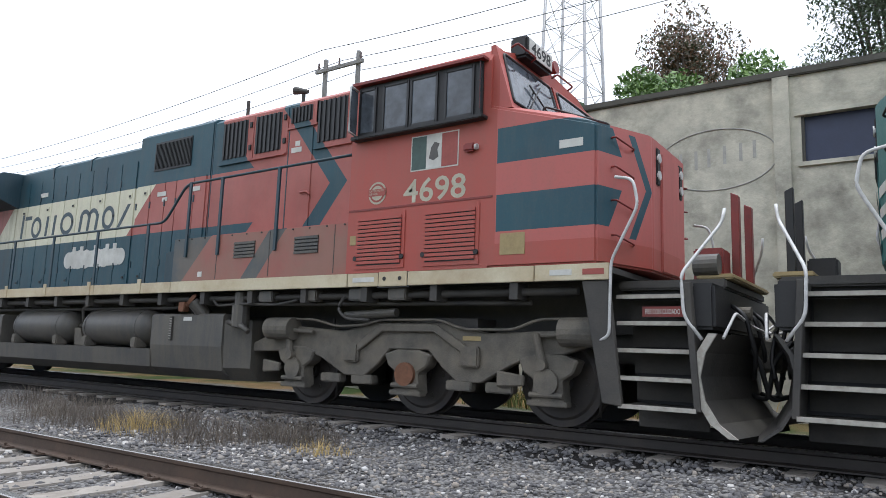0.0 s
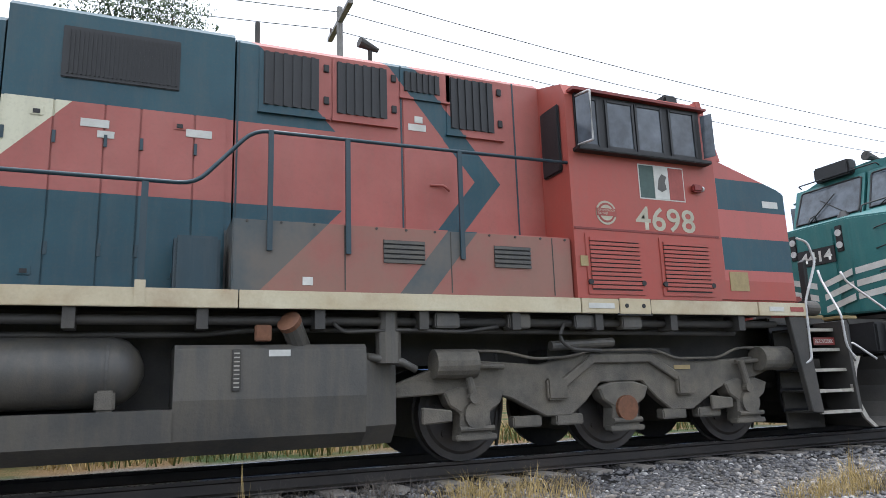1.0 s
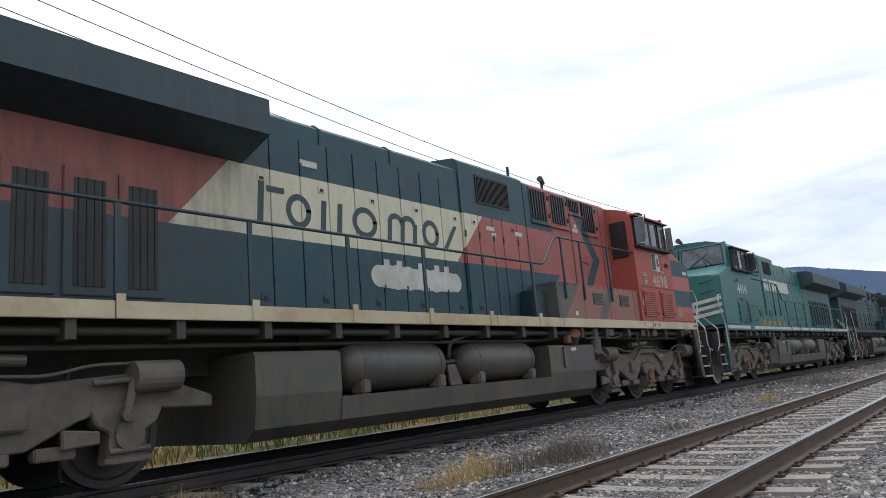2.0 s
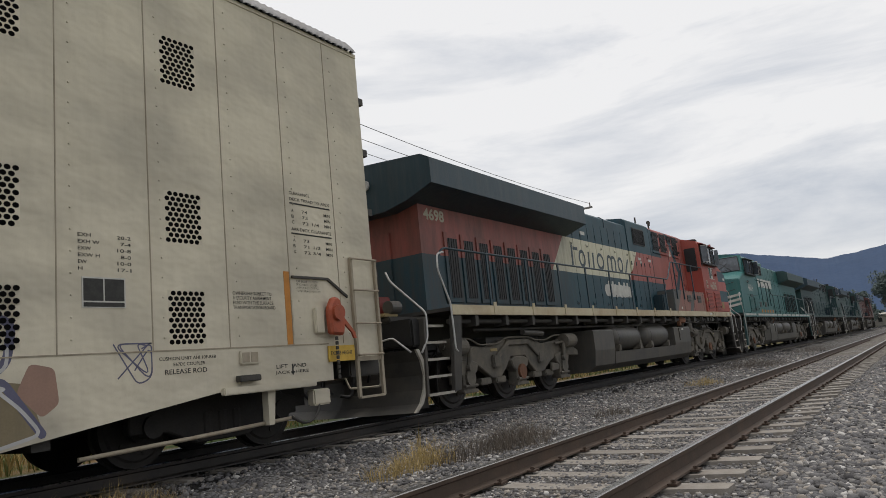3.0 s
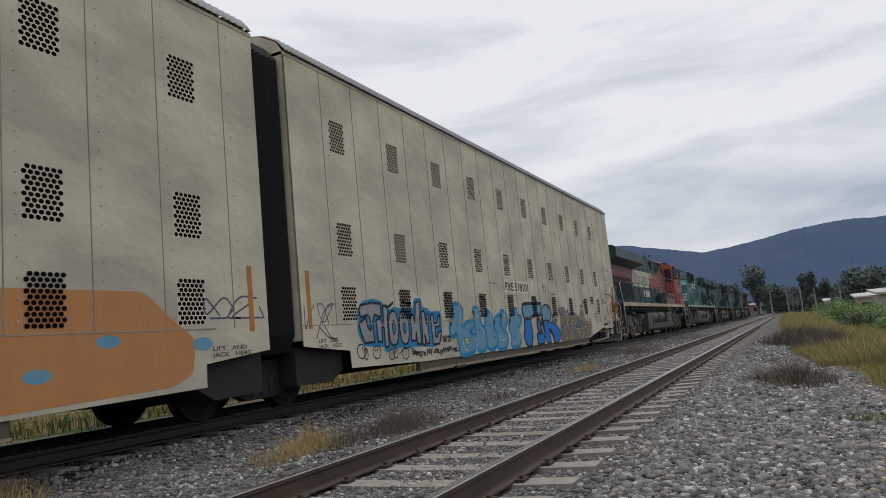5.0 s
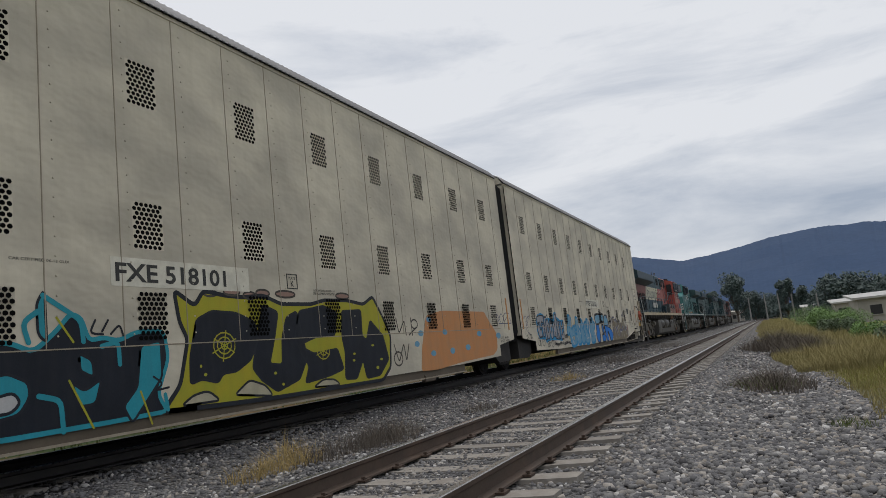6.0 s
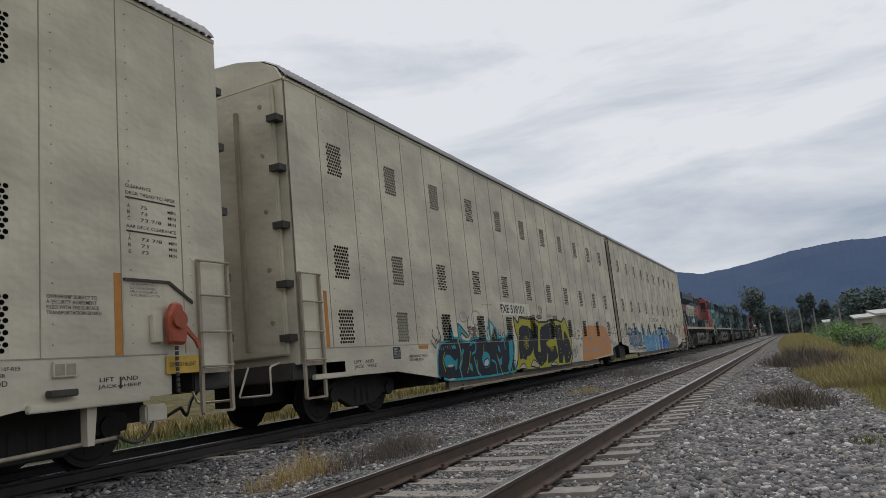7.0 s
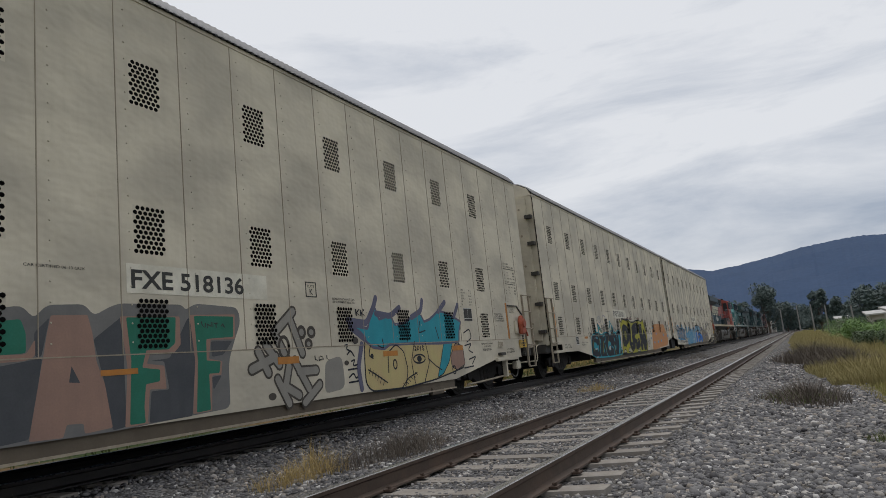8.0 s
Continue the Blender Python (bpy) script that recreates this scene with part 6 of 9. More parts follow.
def car_end(e, x, d):
    """Doors and gear at one end; d is the outward way."""
    lo = lambda a, b: sorted((x + d * a, x + d * b))
    part("end_wall", box(*lo(-0.06, 0.0), -1.58, 1.58, 0.95, 5.45), RACK, e)
    part("end_arch", loft([[(xx, y, z) for y, z in [(-1.6, 5.40), (-1.46, 5.64), (-1.19, 5.79), (-0.69, 5.91), (0, 5.96), (0.69, 5.91), (1.19, 5.79), (1.46, 5.64), (1.6, 5.40)]] for xx in lo(-0.3, 0.02)]), RACK, e)
    for s in (-1, 1):
        dr = part("end_door", box(*lo(0.0, 0.10), *sorted((s * 0.06, s * 1.42)), 1.1, 5.35, bevel=0.02), RACK, e, "tall beige end door")
        part("door_post", box(*lo(0.1, 0.16), *sorted((s * 0.7, s * 0.76)), 1.2, 5.0), RACK_SEAM, dr)
        for z in (1.3, 2.1, 3.0, 3.9, 4.7):
            part("door_hinge", box(*lo(-0.05, 0.17), *sorted((s * 1.36, s * 1.56)), z, z + 0.10), GRIME, dr)
            part("door_bolt", cyl((x + d * 0.1, s * 1.2, z + 0.3), (x + d * 0.12, s * 1.2, z + 0.3), 0.035, 8), RACK_SEAM, dr)
    part("end_sill", box(*lo(-0.5, 0.12), -1.5, 1.5, 0.72, 0.98, bevel=0.02), GRIME, e)
    part("coupler", box(*lo(0.0, 0.66), -0.11, 0.11, 0.78, 0.98, bevel=0.03), RUSTY, e)
    part("coupler_knuckle", box(*lo(0.5, 0.72), -0.2, 0.18, 0.70, 1.05, bevel=0.05), RUSTY, e)
    part("air_hose", tube(bend([(x, 0.35, 0.8), (x + d * 0.3, 0.3, 0.6), (x + d * 0.5, 0.2, 0.35), (x + d * 0.75, 0.05, 0.5)], 0.1), 0.024, 8), BLACK, e)
    part("crossover_step", tube(bend([(x + d * 0.12, -1.3, 1.0), (x + d * 0.35, -1.3, 0.95), (x + d * 0.35, -1.3, 0.55), (x + d * 0.35, -0.7, 0.55), (x + d * 0.12, -0.7, 0.98)], 0.05), 0.016, 8), RACK, e)


def stencil(e, text, x0, x1, z0, z1, y=-HW - 0.003, bold=0.007, m=None, name="stencil"):
    return part(name, writing(text, x0, x1, z0, z1, y, bold), m or INK, e)


def brush(pts, w, y, fine=False):
    """A sprayed line of width w through pts (x, z), as a flat ribbon."""
    P = [Vector((p[0], 0, p[1])) for p in pts]
    fine = bend(P, 0.25, 5) if len(P) > 2 and not fine else P
    verts, faces = [], []
    for i, p in enumerate(fine):
        d = (fine[min(i + 1, len(fine) - 1)] - fine[max(i - 1, 0)])
        d = d.normalized() if d.length > 1e-9 else Vector((1, 0, 0))
        n = Vector((-d.z, 0, d.x)) * w / 2
        verts += [(p.x + n.x, y, p.z + n.z), (p.x - n.x, y, p.z - n.z)]
    for i in range(len(fine) - 1):
        faces.append((2 * i, 2 * i + 1, 2 * i + 3, 2 * i + 2))
    return verts, faces


def spray(e, strokes, w, y, m):
    for k, s in enumerate(strokes):
        part("graffiti_line", quads("graffiti_line", *brush(s, w, y - 0.00006 * (k % 6))), m, e)


def fat_lines(lines, w, y):
    """Broad round-ended strokes: a strip for each segment, a disc at each bend."""
    V, F = [], []
    r = w / 2
    for s in lines:
        for k, (x, z) in enumerate(s):
            d = y - 0.000004 * len(F)
            i = len(V)
            V += [(x + r * math.cos(j * math.pi / 7), d, z + r * math.sin(j * math.pi / 7)) for j in range(14)]
            F.append(tuple(range(i, i + 14)))
            if k:
                px, pz = s[k - 1]
                L = math.hypot(x - px, z - pz)
                nx, nz = -(z - pz) / L * r, (x - px) / L * r
                d = y - 0.000004 * len(F)
                i = len(V)
                V += [(px - nx, d, pz - nz), (x - nx, d, z - nz), (x + nx, d, z + nz), (px + nx, d, pz + nz)]
                F.append((i, i + 1, i + 2, i + 3))
    return quads("letter", V, F)


def paint(name, c, c2=None):
    m = mat(name, c, 0.6, c2=c2, scale=3, fine=50, bump=0, dirt=tuple(x * 0.6 + 0.025 for x in c), amount=0.35, streak=True)
    m.node_tree.nodes["Principled BSDF"].inputs["Specular IOR Level"].default_value = 0.25
    return m


G_BLUE = paint("blue_spray", (0.008, 0.165, 0.62), (0.014, 0.22, 0.66))
G_SKY = paint("pale_blue_spray", (0.12, 0.31, 0.48), (0.19, 0.38, 0.50))
G_HALO = paint("bright_blue_spray", (0.02, 0.28, 0.56))
G_SILVER = paint("silver_spray", (0.36, 0.37, 0.39), (0.28, 0.29, 0.31))
G_BLACK = paint("black_spray", (0.012, 0.014, 0.020), (0.02, 0.025, 0.035))
G_BROWN = paint("brown_spray", (0.19, 0.155, 0.095), (0.24, 0.20, 0.13))
G_SLATE = paint("slate_spray", (0.13, 0.13, 0.20))
G_WHITE = paint("white_spray", (0.55, 0.55, 0.55))
G_YELLOW = paint("mustard_spray", (0.42, 0.36, 0.025), (0.34, 0.36, 0.03))
G_TEAL = paint("turquoise_spray", (0.02, 0.26, 0.33), (0.03, 0.32, 0.40))
G_ORANGE = paint("orange_spray", (0.58, 0.25, 0.09), (0.50, 0.26, 0.12))
G_SKIN = paint("pale_yellow_spray", (0.52, 0.45, 0.20), (0.50, 0.38, 0.20))
G_GREEN = paint("green_spray", (0.02, 0.15, 0.095), (0.03, 0.19, 0.13))
G_SALMON = paint("salmon_spray", (0.34, 0.215, 0.165), (0.28, 0.18, 0.145))
G_GREY = paint("grey_spray", (0.20, 0.198, 0.19), (0.135, 0.135, 0.135))
G_NAVY = paint("navy_black_spray", (0.008, 0.011, 0.018), (0.014, 0.018, 0.028))
G_HAZE = paint("yellow_haze_spray", (0.52, 0.42, 0.16), (0.50, 0.44, 0.28))
G_PALE = paint("pale_buff_spray", (0.50, 0.46, 0.33))
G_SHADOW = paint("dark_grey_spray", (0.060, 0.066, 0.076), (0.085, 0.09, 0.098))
G_MIST = paint("mist_grey_spray", (0.30, 0.285, 0.25), (0.24, 0.23, 0.21))
G_TAG = paint("dark_brown_spray", (0.075, 0.065, 0.055))


def zigzags(seed, x0, x1, z0, z1, n, steps=4):
    random.seed(seed)
    out = []
    for k in range(n):
        x, z = random.uniform(x0, x1), random.uniform(z0, z1)
        s = [(x, z)]
        for j in range(steps):
            x = min(x1, max(x0, x + random.choice((-1, 1)) * random.uniform(0.08, 0.4)))
            z = min(z1, max(z0, z + random.choice((-1, 1)) * random.uniform(0.12, 0.5)))
            s.append((x, z))
        out.append(s)
    return out


def ring(cx, cz, rx, rz, n=14, a0=0.0, a1=6.5):
    return [(cx + rx * math.cos(a0 + (a1 - a0) * k / n), cz + rz * math.sin(a0 + (a1 - a0) * k / n)) for k in range(n + 1)]


LOW_A = [(0, 0.95), (-0.95, 0.95), (-0.951, 0.71), (-2.72, 0.70), (-4.9, 0.40), (-17.4, 0.40), (-20.05, 0.46), (-20.06, 0.74), (-21.27, 0.86)]
LOW_B = [(-22.02, 0.86), (-23.2, 0.74), (-23.21, 0.46), (-25.9, 0.40), (-38.3, 0.40), (-40.64, 0.70), (-42.3, 0.71), (-42.301, 0.95), (-43.4, 0.95)]
COLS_A = [-3.30 - PITCH * k for k in range(10)]
COLS_B = [-23.62 - PITCH * k for k in range(11)]


def car_carrier(number, label, coats):
    e = tagged(new("car_carrier"), label, "rail car", "car carriers of the train")
    for x0, x1, cols, low in ((0.0, -21.27, COLS_A, LOW_A), (-22.02, -43.4, COLS_B, LOW_B)):
        unit = e
        for s in (-1, 1):
            side_wall(unit, x0, x1, cols, low, s, coats)
            # brown channel below the side, and its pale lower lip
            a, b = (x0 - 4.9, x1 + 3.6) if x0 == 0 else (x0 - 3.6, x1 + 4.9)
            part("sill_channel", box(b, a, *sorted((s * 1.50, s * 1.585)), 0.245, 0.42), CHANNEL, unit)
            part("channel_lip", box(b, a, *sorted((s * 1.50, s * 1.625)), 0.222, 0.248), RACK_SEAM, unit)
            part("eave_trim", box(x1, x0, *sorted((s * 1.60, s * 1.632)), EAVE - 0.05, EAVE + 0.005), RACK, unit)
            if s < 0:
                bm = bmesh.new()
                for k in range(int((x0 - x1) / 0.12)):
                    add_box(bm, x1 + k * 0.12 + 0.02, x1 + k * 0.12 + 0.075, -1.666, -1.63, EAVE + 0.002, EAVE + 0.024)
                tagged(part("scalloped_eave", bm, GRILL, unit), kind="stuff")
        part("roof", roof_mesh(x1 + 0.03, x0 - 0.03), ROOF, unit)
        # unseen black sheets added inside to keep the vent holes dark
        for s in (-1, 1):
            part("inner_liner", box(x1 + 0.15, x0 - 0.15, *sorted((s * 1.50, s * 1.53)), 1.06, 5.40), HOLE_SHADE, unit)
        part("deck", box(x1 + 0.1, x0 - 0.1, -1.55, 1.55, 0.98, 1.06), GRIME, unit)
        part("underframe", box(x1 + 0.3, x0 - 0.3, -0.4, 0.4, 0.40, 0.98), SOOTY, unit)
        for k in range(9):
            x = x1 + 4.5 + k * (x0 - x1 - 9) / 8
            part("cross_bearer", box(x - 0.08, x + 0.08, -1.5, 1.5, 0.36, 0.9), GRIME, unit)
    # inner ends and the bellows between the units
    for x, d in ((-21.27, -1), (-22.02, 1)):
        part("inner_end", box(*sorted((x, x - d * 0.05)), -1.58, 1.58, 0.95, 5.45), RACK, e)
        part("inner_arch", loft([[(xx, y, z) for y, z in [(-1.6, 5.40), (-1.46, 5.64), (-1.19, 5.79), (-0.69, 5.91), (0, 5.96), (0.69, 5.91), (1.19, 5.79), (1.46, 5.64), (1.6, 5.40)]] for xx in sorted((x, x - d * 0.1))]), RACK, e)
        part("bearing_skirt", prism([(x, 0.86), (x - d * -0.0, 0.3), (x - d * 0.9, 0.28), (x - d * 1.2, 0.45), (x - d * 1.2, 0.74)], -1.45, 1.45), SOOTY, e)
    secs = []
    for k in range(13):
        x = -22.02 + 0.75 * k / 12
        w = 1.52 if k % 2 else 1.43
        secs.append([(x, y * w / 1.52, z) for y, z in [(-1.40, 0.80), (-1.52, 1.05), (-1.52, 5.30), (-1.3, 5.55), (0, 5.82), (1.3, 5.55), (1.52, 5.30), (1.52, 1.05), (1.40, 0.80)]])
    part("bellows", loft(secs), RUBBER, e, "black pleated rubber bellows")
    for x in (-2.3, -21.65, -41.1):
        freight_truck(e, x)
    car_end(e, 0.0, 1)
    car_end(e, -43.4, -1)
    y = -HW
    ladder(e, -0.50, 0.0, y - 0.02)
    ladder(e, -43.38, -42.9, y - 0.02)
    for x, z0, z1 in ((-1.655, 1.18, 2.07), (-20.85 - 0.22, 1.12, 2.0), (-22.35, 1.12, 2.0), (-42.72, 1.18, 2.07)):
        part("orange_stripe", box(x - 0.045, x + 0.045, y - 0.004, y - 0.001, z0, z1), ORANGE, e)
    # brake recess with its hanging hand brake
    rec = part("brake_recess", prism([(-1.58, 1.25), (-0.60, 1.25), (-0.60, 1.80), (-0.95, 2.02), (-1.58, 2.02)], y - 0.003, y + 0.01), RACK, e)
    part("recess_edge", prism([(-1.58, 2.02), (-0.95, 2.02), (-0.60, 1.80), (-0.60, 1.765), (-0.96, 1.99), (-1.58, 1.99)], y - 0.03, y), GRIME, rec)
    part("brake_bracket", box(-1.25, -1.10, y - 0.06, y, 1.30, 1.62, bevel=0.01), RACK, e)
    hb = part("hand_brake", prism([(-1.08, 1.28), (-0.84, 1.26), (-0.80, 1.46), (-0.88, 1.74), (-1.0, 1.76), (-1.10, 1.60)], y - 0.16, y - 0.05, 0.03), BRAKE, e, "orange-red hand brake housing")
    part("brake_wheel", cyl((-0.96, y - 0.16, 1.55), (-0.96, y - 0.20, 1.55), 0.10, 16), BRAKE, hb)
    part("brake_lever", prism([(-0.84, 1.52), (-0.62, 1.30), (-0.60, 1.22), (-0.64, 1.22), (-0.68, 1.30), (-0.86, 1.45)], y - 0.13, y - 0.10), BRAKE, hb)
    for k in range(9):
        part("chain_link", cyl((-0.95, y - 0.10, 1.25 - k * 0.06), (-0.95, y - 0.10, 1.205 - k * 0.06), 0.022, 6), GRIME, hb)
    part("height_plate", box(-1.04, -0.55, y - 0.03, y - 0.015, 0.94, 1.14), YELLOW, e, "yellow warning plate")
    stencil(e, "EXCESS HEIGHT", -1.0, -0.60, 1.02, 1.07, y - 0.033)
    part("card_holder", box(-2.43, -2.17, y - 0.03, y, 0.98, 1.13, bevel=0.006), RACK, e)
    for a, b in ((-2.41, -2.31), (-2.29, -2.19)):
        part("holder_pocket", box(a, b, y - 0.034, y - 0.03, 1.0, 1.11), RACK_SEAM, e)
    part("jack_pad", box(-2.70, -1.32, y - 0.07, y, 0.66, 0.74, bevel=0.01), RACK, e)
    part("step_bar", box(-2.5, -2.2, y - 0.09, y, 0.79, 0.86, bevel=0.01), GRIME, e)
    part("hanger", prism([(-2.05, 0.70), (-1.93, 0.70), (-1.97, 0.28), (-2.05, 0.28)], y, y + 0.1), RACK, e)
    part("brake_rod", tube([(-4.2, y + 0.08, 0.24), (-3.0, y + 0.08, 0.27), (-1.6, y + 0.08, 0.32)], 0.022, 8), RACK_SEAM, e)
    part("brake_chain", tube(bend([(-1.65, y + 0.06, 0.33), (-1.45, y + 0.04, 0.22), (-1.25, y + 0.04, 0.30), (-1.15, y + 0.06, 0.55)], 0.1), 0.02, 6), GRIME, e)
    part("draft_bracket", box(-1.3, -1.0, y + 0.02, y + 0.15, 0.42, 0.62, bevel=0.02), RACK, e)
    part("end_bracket", box(-43.2, -42.2, y - 0.06, y, 0.70, 0.78, bevel=0.01), RACK, e)
    for k, xx in enumerate((-5.7, -15.8, -27.5, -37.6)):
        part("jack_bracket", box(xx - 0.25, xx + 0.25, *sorted((y + 0.01, y + 0.10)), 0.16, 0.30, bevel=0.015), CHANNEL, e)
    # stencils
    rows = [("EXH", "20-2"), ("EXH W", "7-4"), ("EXW", "10-8"), ("EXW H", "8-0"), ("EW", "10-0"), ("H", "17-1")]
    for k, (a, b) in enumerate(rows):
        z = 2.30 - k * 0.064
        stencil(e, a, -4.22, -4.22 + 0.042 * len(a), z - 0.035, z, bold=0.01)
        stencil(e, b, -3.69 - 0.036 * len(b), -3.69, z - 0.035, z, bold=0.01)
    lp = part("label_plate", box(-4.19, -3.76, y - 0.006, y - 0.002, 1.595, 1.885), WHITE, e)
    for a, b, c, d in ((-4.175, -3.985, 1.66, 1.87), (-3.97, -3.775, 1.66, 1.87), (-4.175, -3.775, 1.605, 1.645)):
        part("label_field", box(a, b, y - 0.009, y - 0.006, c, d), INK, lp)
    stencil(e, "CLEARANCE", -1.52, -1.16, 3.07, 3.11)
    stencil(e, "DECK TREAD TO APEX", -1.52, -0.80, 2.99, 3.03)
    part("stencil_bar", box(-1.52, -0.80, y - 0.006, y - 0.002, 2.945, 2.962), INK, e)
    part("stencil_bar", box(-1.52, -0.80, y - 0.006, y - 0.002, 2.555, 2.572), INK, e)
    stencil(e, "AAR DECK CLEARANCE", -1.52, -0.80, 2.60, 2.64)
    va = ("74", "73", "73 1/4", "73", "71 1/2", "72 3/4") if number == "518101" else ("75", "73", "73 7/8", "73 7/8", "71", "73")
    for k in range(6):
        z = (2.88 - k * 0.075) if k < 3 else (2.50 - (k - 3) * 0.075)
        stencil(e, "ABC"[k % 3], -1.50, -1.46, z - 0.04, z)
        stencil(e, va[k], -1.32, -1.32 + 0.05 * len(va[k]), z - 0.04, z)
        stencil(e, "MIN", -0.92, -0.80, z - 0.04, z)
    stencil(e, "OWNERSHIP SUBJECT TO\nA SECURITY AGREEMENT\nFILED WITH THE SURFACE\nTRANSPORTATION BOARD", -2.48, -1.86, 1.60, 1.80)
    stencil(e, "CAR EQUIPPED WITH\nTWO HAND BRAKES\nAPPLY OR RELEASE ALL\nHAND BRAKES ON CAR", -1.50, -1.08, 1.82, 1.97)
    stencil(e, "LIFT   AND", -1.90, -1.42, 0.905, 0.95, bold=0.012)
    stencil(e, "JACK   HERE", -1.92, -1.38, 0.83, 0.875, bold=0.012)
    part("arrow", prism([(-1.655, 0.95), (-1.635, 0.95), (-1.635, 0.86), (-1.61, 0.86), (-1.645, 0.82), (-1.68, 0.86), (-1.655, 0.86)], y - 0.006, y - 0.002), INK, e)
    stencil(e, "CUSHION UNIT AHI 10F-REB", -3.42, -2.74, 1.07, 1.105)
    stencil(e, "E67DE COUPLER", -3.26, -2.88, 1.01, 1.045)
    stencil(e, "RELEASE ROD", -3.36, -2.86, 0.93, 0.98, bold=0.01)
    for base in (0.0, -22.42):
        for a, b, c, d in ((-9.66, -9.40, 1.915, 1.93), (-9.66, -9.40, 2.13, 2.145), (-9.66, -9.645, 1.915, 2.145), (-9.415, -9.40, 1.915, 2.145)):
            part("plate_border", box(base + a, base + b, y - 0.006, y - 0.002, c, d), INK, e)
        stencil(e, "PLATE", base - 9.61, base - 9.45, 2.06, 2.10)
        stencil(e, "K", base - 9.565, base - 9.49, 1.95, 2.04, bold=0.015)
        stencil(e, "NON-INTERCHANGE CAR\nSEE EQUIPMENT REGISTER", base - 9.0, base - 8.38, 1.84, 1.93)
        stencil(e, "CAR CERTIFIED 06-13 GUX", base - 13.95, base - 13.3, 2.05, 2.08)
        sg = part("number_panel", box(base - 12.80, base - 10.52, y - 0.004, y - 0.001, 1.84, 2.17), mat("cream_panel_paint", (0.80, 0.77, 0.65), 0.6, scale=4, dirt=(0.35, 0.31, 0.22), amount=0.5, bump=0), e, "cream panel with the car number")
        part("car_number", writing("FXE " + number, base - 12.74, base - 10.98, 1.89, 2.11, y - 0.007, bold=0.022), INK, sg)
    for a, b in ((-42.05, -41.1), (-20.9, -20.3), (-23.1, -22.4)):
        stencil(e, "LIFT   AND\nJACK   HERE", a, b if b - a < 0.75 else a + 0.7, 0.80, 0.95, bold=0.01)
    lp = part("label_plate", box(-40.75, -40.48, y - 0.006, y - 0.003, 0.92, 1.14), INK, e)
    part("label_frame", box(-40.775, -40.455, y - 0.003, y - 0.001, 0.895, 1.165), WHITE, lp)
    stencil(e, "A40 4\nGBRL 8\nBFL-13\nLDC1-3", -40.72, -40.51, 0.95, 1.12, y - 0.009, m=WHITE)
    part("orange_mark", box(-39.75, -39.35, y - 0.004, y - 0.001, 1.08, 1.15), ORANGE, e)
    stencil(e, "RETAINING VALVE\nRELEASE ROD", -40.15, -39.4, 0.86, 0.98)
    return e


def paint_y(layer, nth=0):
    """The depth of a coat of spray paint on the car's side; nth keeps neighbours in one coat apart."""
    return -HW - 0.0016 - 0.0006 * layer - 0.00006 * (nth % 9)


def shape(e, pts, fill, layer, line=None, w=0.03, label="", r=0.05, name="graffiti_letter"):
    """A sprayed face of outline pts (x, z), with an outline of width w one coat above it."""
    nth = len(e.children)
    P = [Vector((a, 0, b)) for a, b in pts]
    mid = (P[0] + P[-1]) / 2
    P = bend([mid, *P, mid], r, 3)[:-1]
    bm = bmesh.new()
    face = bm.faces.new([bm.verts.new((p.x, paint_y(layer, nth), p.z)) for p in P])
    face.normal_update()
    bmesh.ops.triangulate(bm, faces=[face])
    ob = part(name, bm, fill, e, label)
    if line:
        part("graffiti_outline", quads("graffiti_outline", *brush([(p.x, p.z) for p in P] + [(P[0].x, P[0].z), (P[1].x, P[1].z)], w, paint_y(layer + 1, nth), fine=True)), line, ob)
    return ob


def stroke(e, pts, m, layer, w):
    """One sprayed line with round ends."""
    return part("graffiti_line", fat_lines([[(p.x, p.z) for p in bend([Vector((a, 0, b)) for a, b in pts], 0.08, 3)]], w, paint_y(layer, len(e.children))), m, e)


def oval(e, x, z, rx, rz, m, layer, w, fill=None):
    """A sprayed ring, or a filled spot."""
    if fill:
        part("graffiti_spot", quads("spot", [(a, paint_y(layer, len(e.children)), b) for a, b in ring(x, z, rx, rz, 14, 0.0, 5.834)], [tuple(range(15))]), fill, e)
    if m:
        part("graffiti_line", quads("ring", *brush(ring(x, z, rx, rz), w, paint_y(layer + 1, len(e.children)), fine=True)), m, e)


